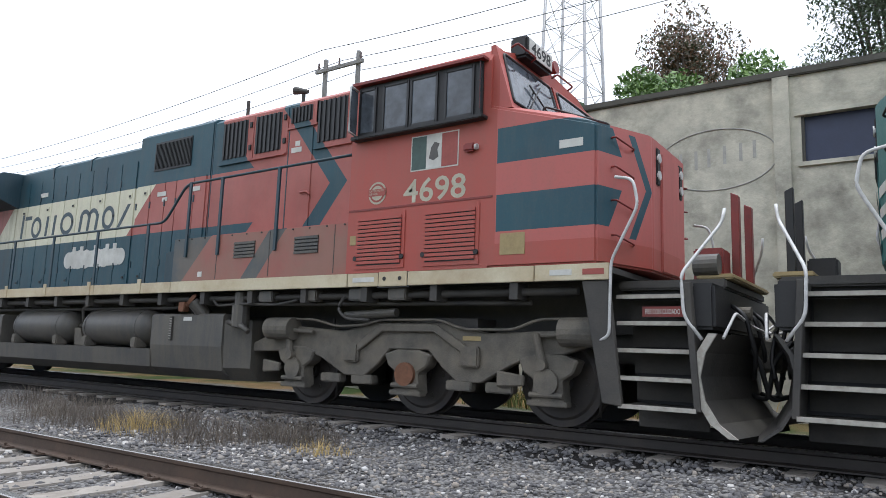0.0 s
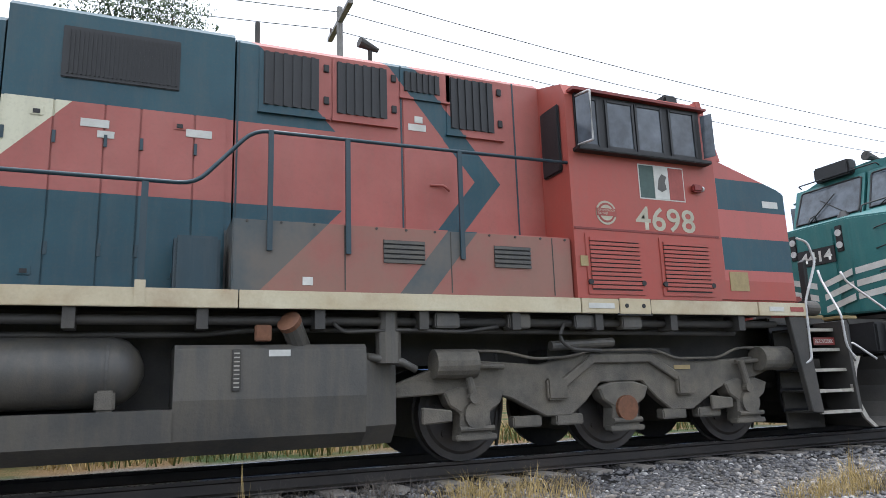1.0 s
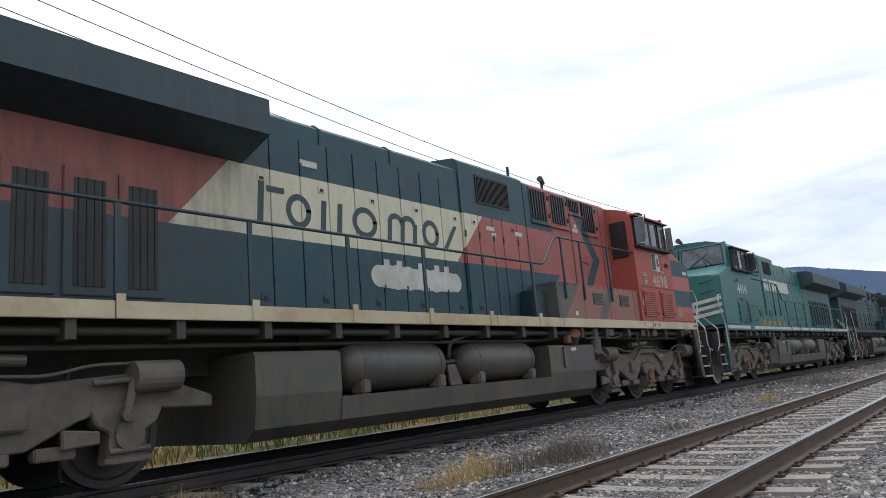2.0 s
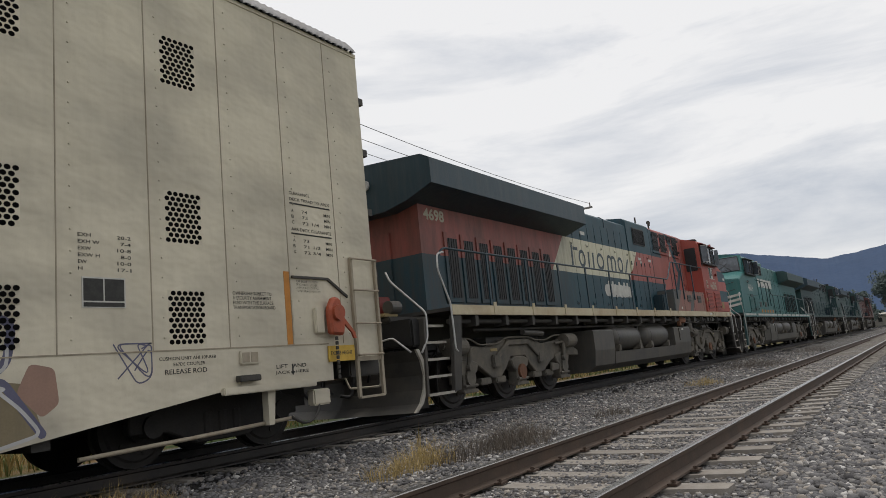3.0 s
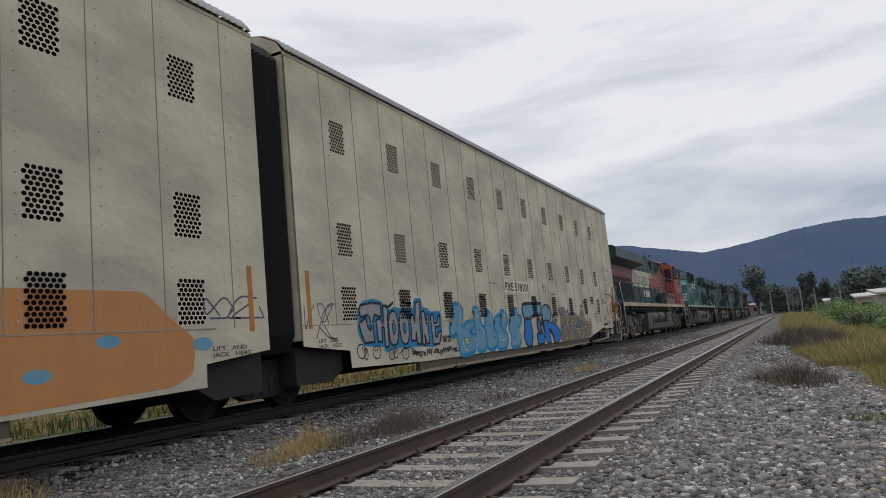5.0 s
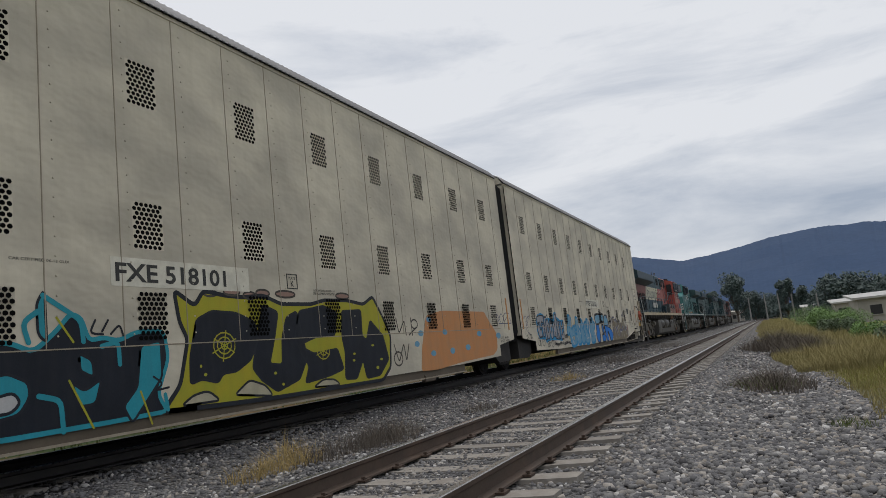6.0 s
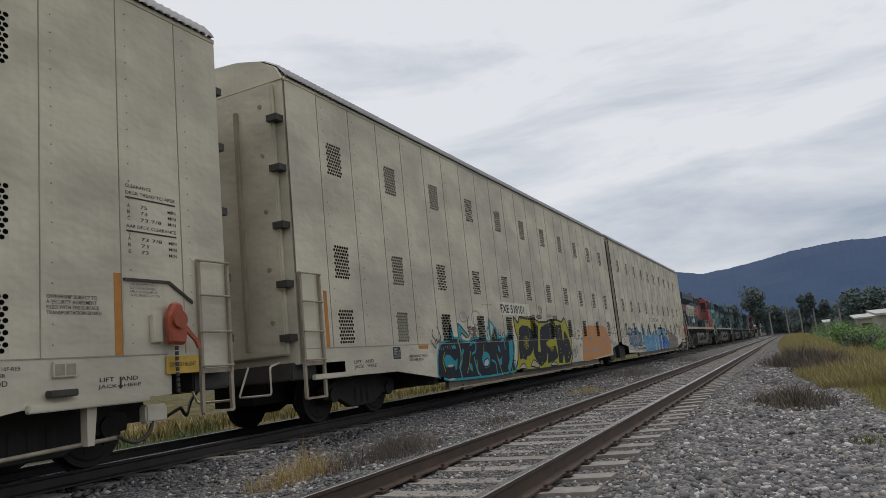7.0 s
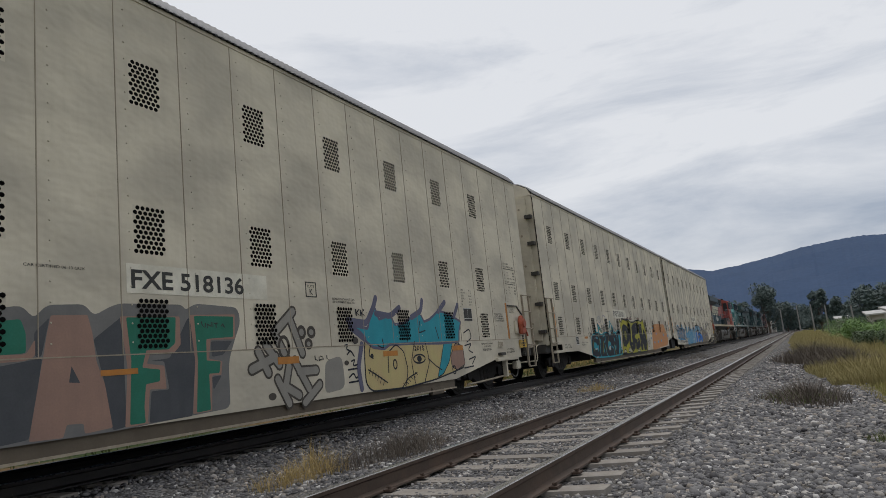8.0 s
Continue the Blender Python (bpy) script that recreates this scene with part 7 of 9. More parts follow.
def graffiti_first(e):
    """Sprayed work on the first car carrier."""
    shape(e, [(-8.26, 1.01), (-8.11, 1.32), (-8.02, 1.45), (-7.7, 1.43), (-7.54, 1.3), (-7.27, 1.36), (-7.06, 1.21), (-6.86, 1.27), (-6.55, 1.33), (-6.3, 1.25), (-6.2, 1.17), (-5.85, 1.24), (-5.63, 1.47), (-5.44, 1.38), (-5.25, 1.14), (-5.14, 1.01), (-4.68, 0.94), (-4.54, 0.53), (-4.91, 0.42), (-6.41, 0.4), (-7.64, 0.39), (-8.26, 0.38), (-8.47, 0.52), (-8.34, 0.72)], G_BROWN, 0, None, 0.03, "faded brown sprayed letters with slate and white lines", 0.05, "graffiti_fill")
    shape(e, [(-4.65, 1.11), (-4.44, 1.06), (-4.4, 0.75), (-4.55, 0.64), (-4.76, 0.86)], G_SALMON, 0, None, 0.03, "", 0.05, "graffiti_fill")
    stroke(e, [(-8.56, 1.18), (-8.41, 1.27), (-8.29, 1.41), (-8.23, 1.44), (-8.22, 1.23), (-8.13, 1.22), (-8.04, 1.43), (-7.68, 1.45), (-7.56, 1.28), (-7.27, 1.39), (-7.24, 1.22)], G_SLATE, 1, 0.075)
    stroke(e, [(-7.24, 1.22), (-7, 1.28), (-7.01, 1.07), (-7.23, 0.94), (-7.49, 1.01)], G_SLATE, 1, 0.075)
    stroke(e, [(-8.2, 0.64), (-8.22, 0.89), (-8, 0.84), (-7.74, 0.98), (-7.71, 0.5), (-7.6, 0.77), (-7.32, 0.95), (-7.19, 0.84)], G_SLATE, 1, 0.075)
    stroke(e, [(-7.32, 0.88), (-7.04, 0.59), (-6.8, 0.56), (-6.46, 0.82), (-5.91, 0.82)], G_SLATE, 1, 0.075)
    stroke(e, [(-6.61, 1.3), (-6.41, 1.18), (-6.3, 1.25), (-6.29, 0.88), (-6.62, 0.83)], G_SLATE, 1, 0.075)
    stroke(e, [(-5.63, 1.47), (-5.74, 1.59), (-5.51, 1.47), (-5.15, 1.71), (-5.05, 1.54), (-4.79, 1.46), (-4.83, 1.12), (-5.09, 0.92)], G_SLATE, 1, 0.075)
    stroke(e, [(-6.41, 0.45), (-6.08, 0.87), (-5.77, 1), (-5.43, 0.82)], G_SLATE, 1, 0.075)
    stroke(e, [(-5.18, 0.81), (-4.88, 0.99), (-4.55, 0.51)], G_SLATE, 1, 0.075)
    stroke(e, [(-7.71, 1.33), (-7.59, 1.23), (-7.33, 1.29), (-7.42, 1.01), (-7.56, 0.95)], G_WHITE, 3, 0.03)
    stroke(e, [(-7.81, 0.92), (-7.73, 0.66), (-7.67, 0.46)], G_WHITE, 3, 0.03)
    stroke(e, [(-7.46, 0.89), (-7.26, 0.68), (-7.07, 0.44)], G_WHITE, 3, 0.03)
    stroke(e, [(-6.89, 0.99), (-7.06, 0.76), (-6.84, 0.51)], G_WHITE, 3, 0.03)
    stroke(e, [(-6.56, 1.26), (-6.41, 1.18), (-6.44, 0.95), (-6.63, 0.9)], G_WHITE, 3, 0.03)
    stroke(e, [(-6.47, 0.75), (-6.11, 0.76), (-6.27, 0.51)], G_WHITE, 3, 0.03)
    stroke(e, [(-5.69, 1.47), (-5.37, 1.18), (-5.6, 0.93)], G_WHITE, 3, 0.03)
    stroke(e, [(-5.31, 1.14), (-5.21, 0.97)], G_WHITE, 3, 0.03)
    stroke(e, [(-4.83, 1.24), (-4.83, 1.08), (-5.04, 0.98)], G_WHITE, 3, 0.03)
    stroke(e, [(-4.95, 0.94), (-4.72, 0.73), (-4.55, 0.51), (-4.95, 0.42)], G_WHITE, 3, 0.03)
    stroke(e, [(-5.18, 0.81), (-5.02, 0.59)], G_WHITE, 3, 0.03)
    stroke(e, [(-5.57, 0.6), (-5.83, 0.43)], G_WHITE, 3, 0.03)
    stroke(e, [(-5.89, 0.93), (-5.7, 0.69)], G_WHITE, 3, 0.03)
    stroke(e, [(-5.98, 1.28), (-5.96, 1.09)], G_WHITE, 3, 0.03)
    stroke(e, [(-5.87, 1.32), (-5.87, 1.07)], G_WHITE, 3, 0.03)
    stroke(e, [(-5.8, 1.2), (-5.83, 1.04)], G_WHITE, 3, 0.03)
    oval(e, -8.02, 1.02, 0.05, 0.02, None, 3, 0.0, G_WHITE)
    oval(e, -7.74, 1.39, 0.04, 0.03, None, 3, 0.0, G_WHITE)
    oval(e, -7.14, 0.94, 0.06, 0.03, None, 3, 0.0, G_WHITE)
    oval(e, -7.46, 0.89, 0.06, 0.03, None, 3, 0.0, G_WHITE)
    oval(e, -6.57, 0.78, 0.06, 0.03, None, 3, 0.0, G_WHITE)
    oval(e, -5.3, 0.81, 0.07, 0.04, None, 3, 0.0, G_WHITE)
    oval(e, -4.92, 0.91, 0.08, 0.03, None, 3, 0.0, G_WHITE)
    oval(e, -8.36, 0.55, 0.05, 0.03, None, 3, 0.0, G_WHITE)
    oval(e, -6.86, 1.02, 0.06, 0.04, None, 3, 0.0, G_WHITE)
    shape(e, [(-11.59, 1.54), (-11.15, 1.58), (-10.52, 1.56), (-9.99, 1.59), (-10.07, 1.25), (-10.77, 1.22), (-11.02, 1.16), (-11.55, 1.15), (-11.68, 1.34)], G_SKY, 0, G_BLACK, 0.09, "bright blue sprayed letters with black outline", 0.05, "graffiti_letter")
    shape(e, [(-11.55, 1.15), (-11.05, 1.16), (-11.02, 0.93), (-10.99, 0.69), (-11.16, 0.41), (-11.48, 0.39), (-11.67, 0.55), (-11.73, 0.73), (-11.61, 0.83)], G_BLUE, 1, G_BLACK, 0.08, "", 0.05, "graffiti_letter")
    shape(e, [(-10.62, 0.73), (-10.44, 0.72), (-10.26, 0.7), (-10.15, 0.84), (-10.05, 0.67), (-9.96, 0.61), (-10.01, 0.47), (-10.13, 0.41), (-10.44, 0.41), (-10.63, 0.41)], G_BLUE, 3, G_BLACK, 0.06, "", 0.1, "graffiti_letter")
    shape(e, [(-10.51, 1.12), (-10.43, 1.16), (-10.29, 1.13), (-10.22, 1), (-10.23, 0.83), (-10.3, 0.74), (-10.43, 0.74), (-10.53, 0.89)], G_BLUE, 5, G_BLACK, 0.1, "", 0.12, "graffiti_letter")
    shape(e, [(-10.1, 1.14), (-10.03, 1.28), (-9.96, 1.28), (-9.97, 1.08), (-9.89, 1.02), (-9.88, 0.82), (-9.84, 0.72), (-9.95, 0.72), (-10.05, 0.84), (-10.14, 0.9), (-10.16, 1.02)], G_BLACK, 4, None, 0.03, "", 0.05, "graffiti_letter")
    shape(e, [(-10.12, 0.89), (-10.08, 0.93), (-10.02, 0.93), (-10.06, 0.84)], G_WHITE, 5, None, 0.03, "", 0.05, "graffiti_letter")
    shape(e, [(-9.95, 1.43), (-9.8, 1.52), (-9.53, 1.55), (-9.24, 1.52), (-9.15, 1.41), (-9.15, 1.27), (-9.2, 1.13), (-9.37, 1.02), (-9.49, 1.06), (-9.66, 1.07), (-9.81, 1.06), (-9.97, 1.05), (-9.98, 1.28)], G_SKY, 6, G_BLACK, 0.05, "", 0.15, "graffiti_letter")
    shape(e, [(-9.94, 1.08), (-9.44, 1.08), (-9.37, 1.01), (-9.03, 1), (-8.65, 0.89), (-8.41, 0.75), (-8.36, 0.64), (-8.47, 0.52), (-8.65, 0.41), (-9.03, 0.4), (-9.1, 0.63), (-9.22, 0.75), (-9.36, 0.82), (-9.48, 0.83), (-9.49, 0.73), (-9.41, 0.53), (-9.39, 0.41), (-9.76, 0.42), (-9.86, 0.55), (-9.95, 0.66), (-9.88, 0.75), (-9.91, 0.87)], G_BLUE, 8, G_BLACK, 0.045, "", 0.08, "graffiti_letter")
    shape(e, [(-9.49, 0.83), (-9.36, 0.82), (-9.2, 0.72), (-9.07, 0.54), (-9.02, 0.4), (-9.11, 0.4), (-9.19, 0.56), (-9.31, 0.68), (-9.42, 0.69)], G_BLACK, 10, None, 0.03, "", 0.05, "graffiti_letter")
    shape(e, [(-9.6, 1.05), (-9.56, 1.1), (-9.53, 1.05), (-9.56, 0.93), (-9.59, 0.99)], G_BLACK, 10, None, 0.03, "", 0.05, "graffiti_letter")
    shape(e, [(-9.47, 1.49), (-9.33, 1.53), (-9.12, 1.51), (-9.12, 1.45), (-9.34, 1.38), (-9.45, 1.41)], G_SLATE, 10, None, 0.03, "", 0.05, "graffiti_fill")
    part("graffiti_caption", writing("GRAFF !\nPLACER", -9.12, -8.58, 0.99, 1.28, paint_y(12), bold=0.03, wave=0.02), G_BLACK, e)
    shape(e, [(-16.39, 1.04), (-16.13, 1.48), (-15.92, 1.61), (-15.59, 1.55), (-15.43, 1.4), (-15.57, 1.06), (-15.24, 1.2), (-14.96, 1.49), (-14.6, 1.49), (-14.85, 0.86), (-15.35, 0.53), (-15.78, 0.52), (-16.18, 0.71)], G_HAZE, 0, None, 0.03, "pale blue sprayed bubble letters with yellow haze", 0.2, "graffiti_fill")
    shape(e, [(-16.17, 1.15), (-16.03, 1.48), (-15.85, 1.55), (-15.64, 1.47), (-15.53, 1.4), (-15.67, 1.1), (-15.58, 1.01), (-15.42, 1.12), (-14.92, 1.17), (-14.99, 1), (-15.28, 0.9), (-14.92, 0.81), (-14.88, 0.63), (-15.09, 0.45), (-15.44, 0.41), (-15.82, 0.4), (-15.92, 0.65), (-15.96, 0.92), (-16.1, 0.81), (-16.26, 0.85), (-16.28, 1)], G_SKY, 2, G_HALO, 0.09, "", 0.12, "graffiti_letter")
    shape(e, [(-14.96, 1.44), (-14.74, 1.47), (-14.59, 1.35), (-14.58, 1.07), (-14.31, 0.93), (-14.27, 0.74), (-14.38, 0.48), (-14.67, 0.43), (-14.91, 0.46), (-14.96, 0.77), (-14.94, 1.13)], G_SKY, 4, G_HALO, 0.09, "", 0.12, "graffiti_letter")
    shape(e, [(-14.17, 1.4), (-13.93, 1.32), (-13.83, 1.15), (-13.81, 0.96), (-13.61, 0.8), (-13.68, 0.56), (-13.89, 0.45), (-14.16, 0.44), (-14.32, 0.51), (-14.33, 0.83), (-14.36, 1.07)], G_SKY, 6, G_HALO, 0.09, "", 0.12, "graffiti_letter")
    shape(e, [(-13.71, 1.2), (-13.33, 1.3), (-13.23, 1.19), (-13.41, 1.05), (-13.27, 0.94), (-12.94, 0.83), (-12.92, 0.57), (-13.16, 0.42), (-13.61, 0.43), (-13.77, 0.62), (-13.61, 0.75), (-13.81, 0.91)], G_SKY, 2, G_HALO, 0.09, "", 0.12, "graffiti_letter")
    shape(e, [(-13.27, 1.4), (-12.95, 1.35), (-12.78, 1.14), (-13.02, 0.98), (-13.09, 0.78), (-13.27, 0.94)], G_SKY, 4, G_HALO, 0.09, "", 0.12, "graffiti_letter")
    shape(e, [(-12.62, 1.19), (-12.33, 1.4), (-12.09, 1.45), (-12.08, 1.27), (-11.74, 1.2), (-11.89, 1.01), (-12.15, 0.91), (-11.92, 0.62), (-12.13, 0.44), (-12.58, 0.42), (-12.77, 0.48), (-12.64, 0.71), (-12.82, 0.93)], G_SKY, 6, G_HALO, 0.09, "", 0.12, "graffiti_letter")
    shape(e, [(-15.61, 0.78), (-15.35, 0.79), (-15.31, 0.66), (-15.49, 0.61)], G_HAZE, 4, G_HALO, 0.03, "", 0.05, "graffiti_letter")
    stroke(e, [(-15.73, 1.5), (-15.63, 1.4), (-15.74, 1.1)], G_WHITE, 9, 0.035)
    stroke(e, [(-15.68, 0.72), (-15.63, 0.55), (-15.47, 0.5)], G_WHITE, 9, 0.035)
    stroke(e, [(-14.99, 0.77), (-14.88, 0.66), (-14.99, 0.49)], G_WHITE, 9, 0.035)
    stroke(e, [(-14.7, 1.4), (-14.68, 1.2)], G_WHITE, 9, 0.035)
    stroke(e, [(-14.59, 0.98), (-14.4, 0.82)], G_WHITE, 9, 0.035)
    stroke(e, [(-12.99, 1.35), (-13.15, 1.04)], G_WHITE, 9, 0.035)
    stroke(e, [(-12.16, 0.85), (-11.98, 0.6)], G_WHITE, 9, 0.035)
    stroke(e, [(-13.94, 1.3), (-13.9, 1.09)], G_WHITE, 9, 0.035)
    stroke(e, [(-13.55, 0.8), (-13.44, 0.62), (-13.11, 0.66)], G_WHITE, 9, 0.035)
    oval(e, -15.89, 1.09, 0.05, 0.03, None, 9, 0.0, G_HALO)
    oval(e, -15.63, 0.58, 0.05, 0.03, None, 9, 0.0, G_HALO)
    oval(e, -15.18, 1.05, 0.05, 0.03, None, 9, 0.0, G_HALO)
    oval(e, -14.03, 1.03, 0.06, 0.04, None, 9, 0.0, G_HALO)
    oval(e, -13.8, 0.74, 0.06, 0.04, None, 9, 0.0, G_HALO)
    oval(e, -12.47, 0.68, 0.08, 0.04, None, 9, 0.0, G_HALO)
    oval(e, -14.71, 0.94, 0.06, 0.04, None, 9, 0.0, G_HALO)
    shape(e, [(-19.77, 1.4), (-19.61, 1.55), (-19.23, 1.6), (-18.96, 1.55), (-18.73, 1.4), (-18.53, 1.46), (-18.28, 1.42), (-18.02, 1.4), (-17.82, 1.4), (-17.75, 1.62), (-17.45, 1.64), (-17.43, 1.45), (-17.19, 1.43), (-17.09, 1.36), (-16.66, 1.38), (-16.6, 1.24), (-16.65, 0.93), (-16.76, 0.72), (-17.09, 0.65), (-17.55, 0.69), (-18.05, 0.7), (-18.28, 0.72), (-18.57, 0.69), (-18.76, 0.7), (-18.89, 0.64), (-18.97, 0.66), (-18.99, 0.75), (-19.36, 0.77), (-19.63, 0.79), (-19.76, 0.94), (-19.81, 1.06), (-19.78, 1.23)], G_HALO, 0, None, 0.03, "silver sprayed letters outlined in black with a blue halo", 0.08, "graffiti_fill")
    shape(e, [(-19.72, 1.4), (-19.66, 1.48), (-19.34, 1.52), (-19, 1.51), (-19.02, 1.27), (-19.23, 1.32), (-19.3, 1.22), (-19.32, 1.04), (-19.29, 0.85), (-19.61, 0.84), (-19.68, 0.97), (-19.75, 1.17), (-19.52, 1.27), (-19.48, 1.11), (-19.4, 1.04), (-19.37, 1.1), (-19.4, 1.27), (-19.44, 1.32), (-19.68, 1.27)], G_SILVER, 2, G_BLACK, 0.042, "", 0.02, "graffiti_letter")
    shape(e, [(-18.94, 1.47), (-18.79, 1.48), (-18.78, 1.37), (-18.81, 1.18), (-18.82, 0.75), (-18.95, 0.74), (-18.95, 1.1), (-19.02, 1.1), (-19.04, 0.84), (-19.18, 0.85), (-19.18, 1.01), (-19.2, 1.22), (-19.04, 1.26), (-19.02, 1.16), (-18.95, 1.16)], G_SILVER, 2, G_BLACK, 0.042, "", 0.02, "graffiti_letter")
    shape(e, [(-18.61, 1.39), (-18.48, 1.35), (-18.43, 1.17), (-18.44, 0.94), (-18.52, 0.79), (-18.65, 0.75), (-18.76, 0.8), (-18.79, 0.99), (-18.77, 1.21), (-18.72, 1.33)], G_SILVER, 2, G_BLACK, 0.042, "", 0.12, "graffiti_letter")
    shape(e, [(-18.22, 1.39), (-18.1, 1.34), (-18.04, 1.18), (-18.03, 0.96), (-18.11, 0.79), (-18.24, 0.75), (-18.34, 0.81), (-18.39, 0.97), (-18.39, 1.2), (-18.33, 1.34)], G_SILVER, 2, G_BLACK, 0.042, "", 0.12, "graffiti_letter")
    shape(e, [(-17.97, 1.29), (-17.83, 1.31), (-17.8, 1.14), (-17.74, 1.36), (-17.71, 1.54), (-17.5, 1.57), (-17.58, 1.25), (-17.59, 0.74), (-17.76, 0.75), (-17.77, 0.98), (-17.81, 0.81), (-17.98, 0.82), (-17.95, 1.05)], G_SILVER, 2, G_BLACK, 0.042, "", 0.02, "graffiti_letter")
    shape(e, [(-17.51, 1.36), (-17.38, 1.38), (-17.31, 1.1), (-17.29, 1.32), (-17.2, 1.32), (-17.25, 1.1), (-17.25, 0.74), (-17.37, 0.73), (-17.43, 0.93), (-17.43, 0.71), (-17.54, 0.73), (-17.51, 1.04)], G_SILVER, 2, G_BLACK, 0.042, "", 0.02, "graffiti_letter")
    shape(e, [(-17.11, 1.3), (-16.98, 1.31), (-16.99, 1.13), (-16.83, 1.14), (-16.8, 1.24), (-16.69, 1.32), (-16.73, 1.07), (-16.95, 1.05), (-16.97, 0.86), (-16.88, 0.85), (-16.85, 0.92), (-16.67, 0.99), (-16.81, 0.71), (-17.09, 0.71), (-17.11, 0.95)], G_SILVER, 2, G_BLACK, 0.042, "", 0.02, "graffiti_letter")
    shape(e, [(-18.6, 1.22), (-18.55, 1.14), (-18.56, 1.02), (-18.61, 0.94), (-18.66, 1.02), (-18.65, 1.14)], G_HALO, 4, G_BLACK, 0.03, "", 0.05, "graffiti_letter")
    shape(e, [(-18.2, 1.18), (-18.15, 1.11), (-18.16, 1.01), (-18.23, 0.95), (-18.27, 1.02), (-18.27, 1.11)], G_HALO, 4, G_BLACK, 0.03, "", 0.05, "graffiti_letter")
    stroke(e, [(-18.84, 1.46), (-18.74, 1.45), (-18.57, 1.53)], G_BLACK, 5, 0.05)
    stroke(e, [(-18.21, 1.55), (-18.08, 1.53), (-17.89, 1.52)], G_BLACK, 5, 0.05)
    oval(e, -19.73, 0.71, 0.13, 0.12, G_BLACK, 1, 0.022, None)
    oval(e, -19.6, 0.66, 0.06, 0.10, G_BLACK, 1, 0.022, None)
    oval(e, -19.25, 0.67, 0.13, 0.11, G_BLACK, 1, 0.022, None)
    oval(e, -18.75, 0.6, 0.10, 0.09, G_BLACK, 1, 0.022, None)
    oval(e, -18.61, 0.62, 0.08, 0.09, G_BLACK, 1, 0.022, None)
    oval(e, -18.25, 0.6, 0.13, 0.11, G_BLACK, 1, 0.022, None)
    stroke(e, [(-18.48, 0.6), (-18.33, 0.68), (-18.05, 0.7)], G_BLACK, 1, 0.02)
    stroke(e, [(-19.7, 0.78), (-19.69, 0.73)], G_BLACK, 1, 0.02)
    stroke(e, [(-19.59, 0.72), (-19.59, 0.67)], G_BLACK, 1, 0.02)
    stroke(e, [(-19.29, 0.72), (-19.29, 0.69)], G_BLACK, 1, 0.02)
    stroke(e, [(-19.23, 0.72), (-19.23, 0.69)], G_BLACK, 1, 0.02)
    stroke(e, [(-18.78, 0.64), (-18.79, 0.58)], G_BLACK, 1, 0.02)
    stroke(e, [(-18.74, 0.63), (-18.76, 0.57)], G_BLACK, 1, 0.02)
    stroke(e, [(-18.63, 0.67), (-18.64, 0.63)], G_BLACK, 1, 0.02)
    stroke(e, [(-18.6, 0.67), (-18.6, 0.63)], G_BLACK, 1, 0.02)
    stroke(e, [(-18.24, 0.66), (-18.24, 0.57)], G_BLACK, 1, 0.02)
    part("graffiti_caption", writing("Siempre hay una primera vez...", -18.01, -15.89, 0.48, 0.66, paint_y(6), bold=0.03, wave=0.02), G_BLACK, e)
    part("graffiti_caption", writing("08/20", -16.66, -16.25, 0.73, 0.87, paint_y(6), bold=0.03, wave=0.012), G_BLACK, e)
    spray(e, zigzags(8, -21.2, -20.1, 0.95, 1.5, 4), 0.02, paint_y(0), G_SLATE)
    spray(e, zigzags(9, -23.2, -22.1, 1.3, 1.6, 4), 0.025, paint_y(0), G_SLATE)
    spray(e, zigzags(2, -4.6, -3.5, 0.85, 1.25, 4), 0.014, paint_y(0), G_SLATE)
    shape(e, [(-27.91, 0.39), (-27.8, 0.81), (-27.45, 1.51), (-26.66, 1.62), (-24.09, 1.61), (-23.76, 1.33), (-23.36, 1.05), (-23.42, 0.64), (-23.75, 0.51), (-25.79, 0.45), (-27.14, 0.37)], G_ORANGE, 0, None, 0.03, "faded orange sprayed patch with pale blue dabs", 0.1, "graffiti_fill")
    oval(e, -27.98, 0.94, 0.11, 0.06, None, 2, 0.0, G_SKY)
    oval(e, -27.26, 0.72, 0.13, 0.06, None, 2, 0.0, G_SKY)
    oval(e, -26.58, 1.15, 0.13, 0.06, None, 2, 0.0, G_SKY)
    oval(e, -26.27, 0.73, 0.13, 0.07, None, 2, 0.0, G_SKY)
    oval(e, -25.37, 0.77, 0.15, 0.07, None, 2, 0.0, G_SKY)
    oval(e, -24.58, 1.07, 0.15, 0.07, None, 2, 0.0, G_SKY)
    oval(e, -23.25, 0.99, 0.17, 0.08, None, 2, 0.0, G_SKY)
    oval(e, -27.77, 1.15, 0.12, 0.06, None, 2, 0.0, G_SKY)
    oval(e, -27.33, 1.43, 0.12, 0.06, None, 2, 0.0, G_SKY)
    stroke(e, [(-28.77, 1.46), (-28.7, 1.16), (-28.44, 1.43), (-28.41, 1.13)], G_TAG, 1, 0.03)
    stroke(e, [(-28.16, 1.46), (-28.14, 1.12)], G_TAG, 1, 0.03)
    stroke(e, [(-27.95, 1.27), (-28.28, 1.13)], G_TAG, 1, 0.03)
    stroke(e, [(-28.94, 0.96), (-28.8, 0.62), (-28.55, 0.98), (-28.5, 0.62), (-28.34, 0.95)], G_TAG, 1, 0.03)
    oval(e, -28.02, 1.34, 0.14, 0.09, G_TAG, 1, 0.03, None)
    oval(e, -28.82, 0.69, 0.17, 0.13, G_TAG, 1, 0.03, None)
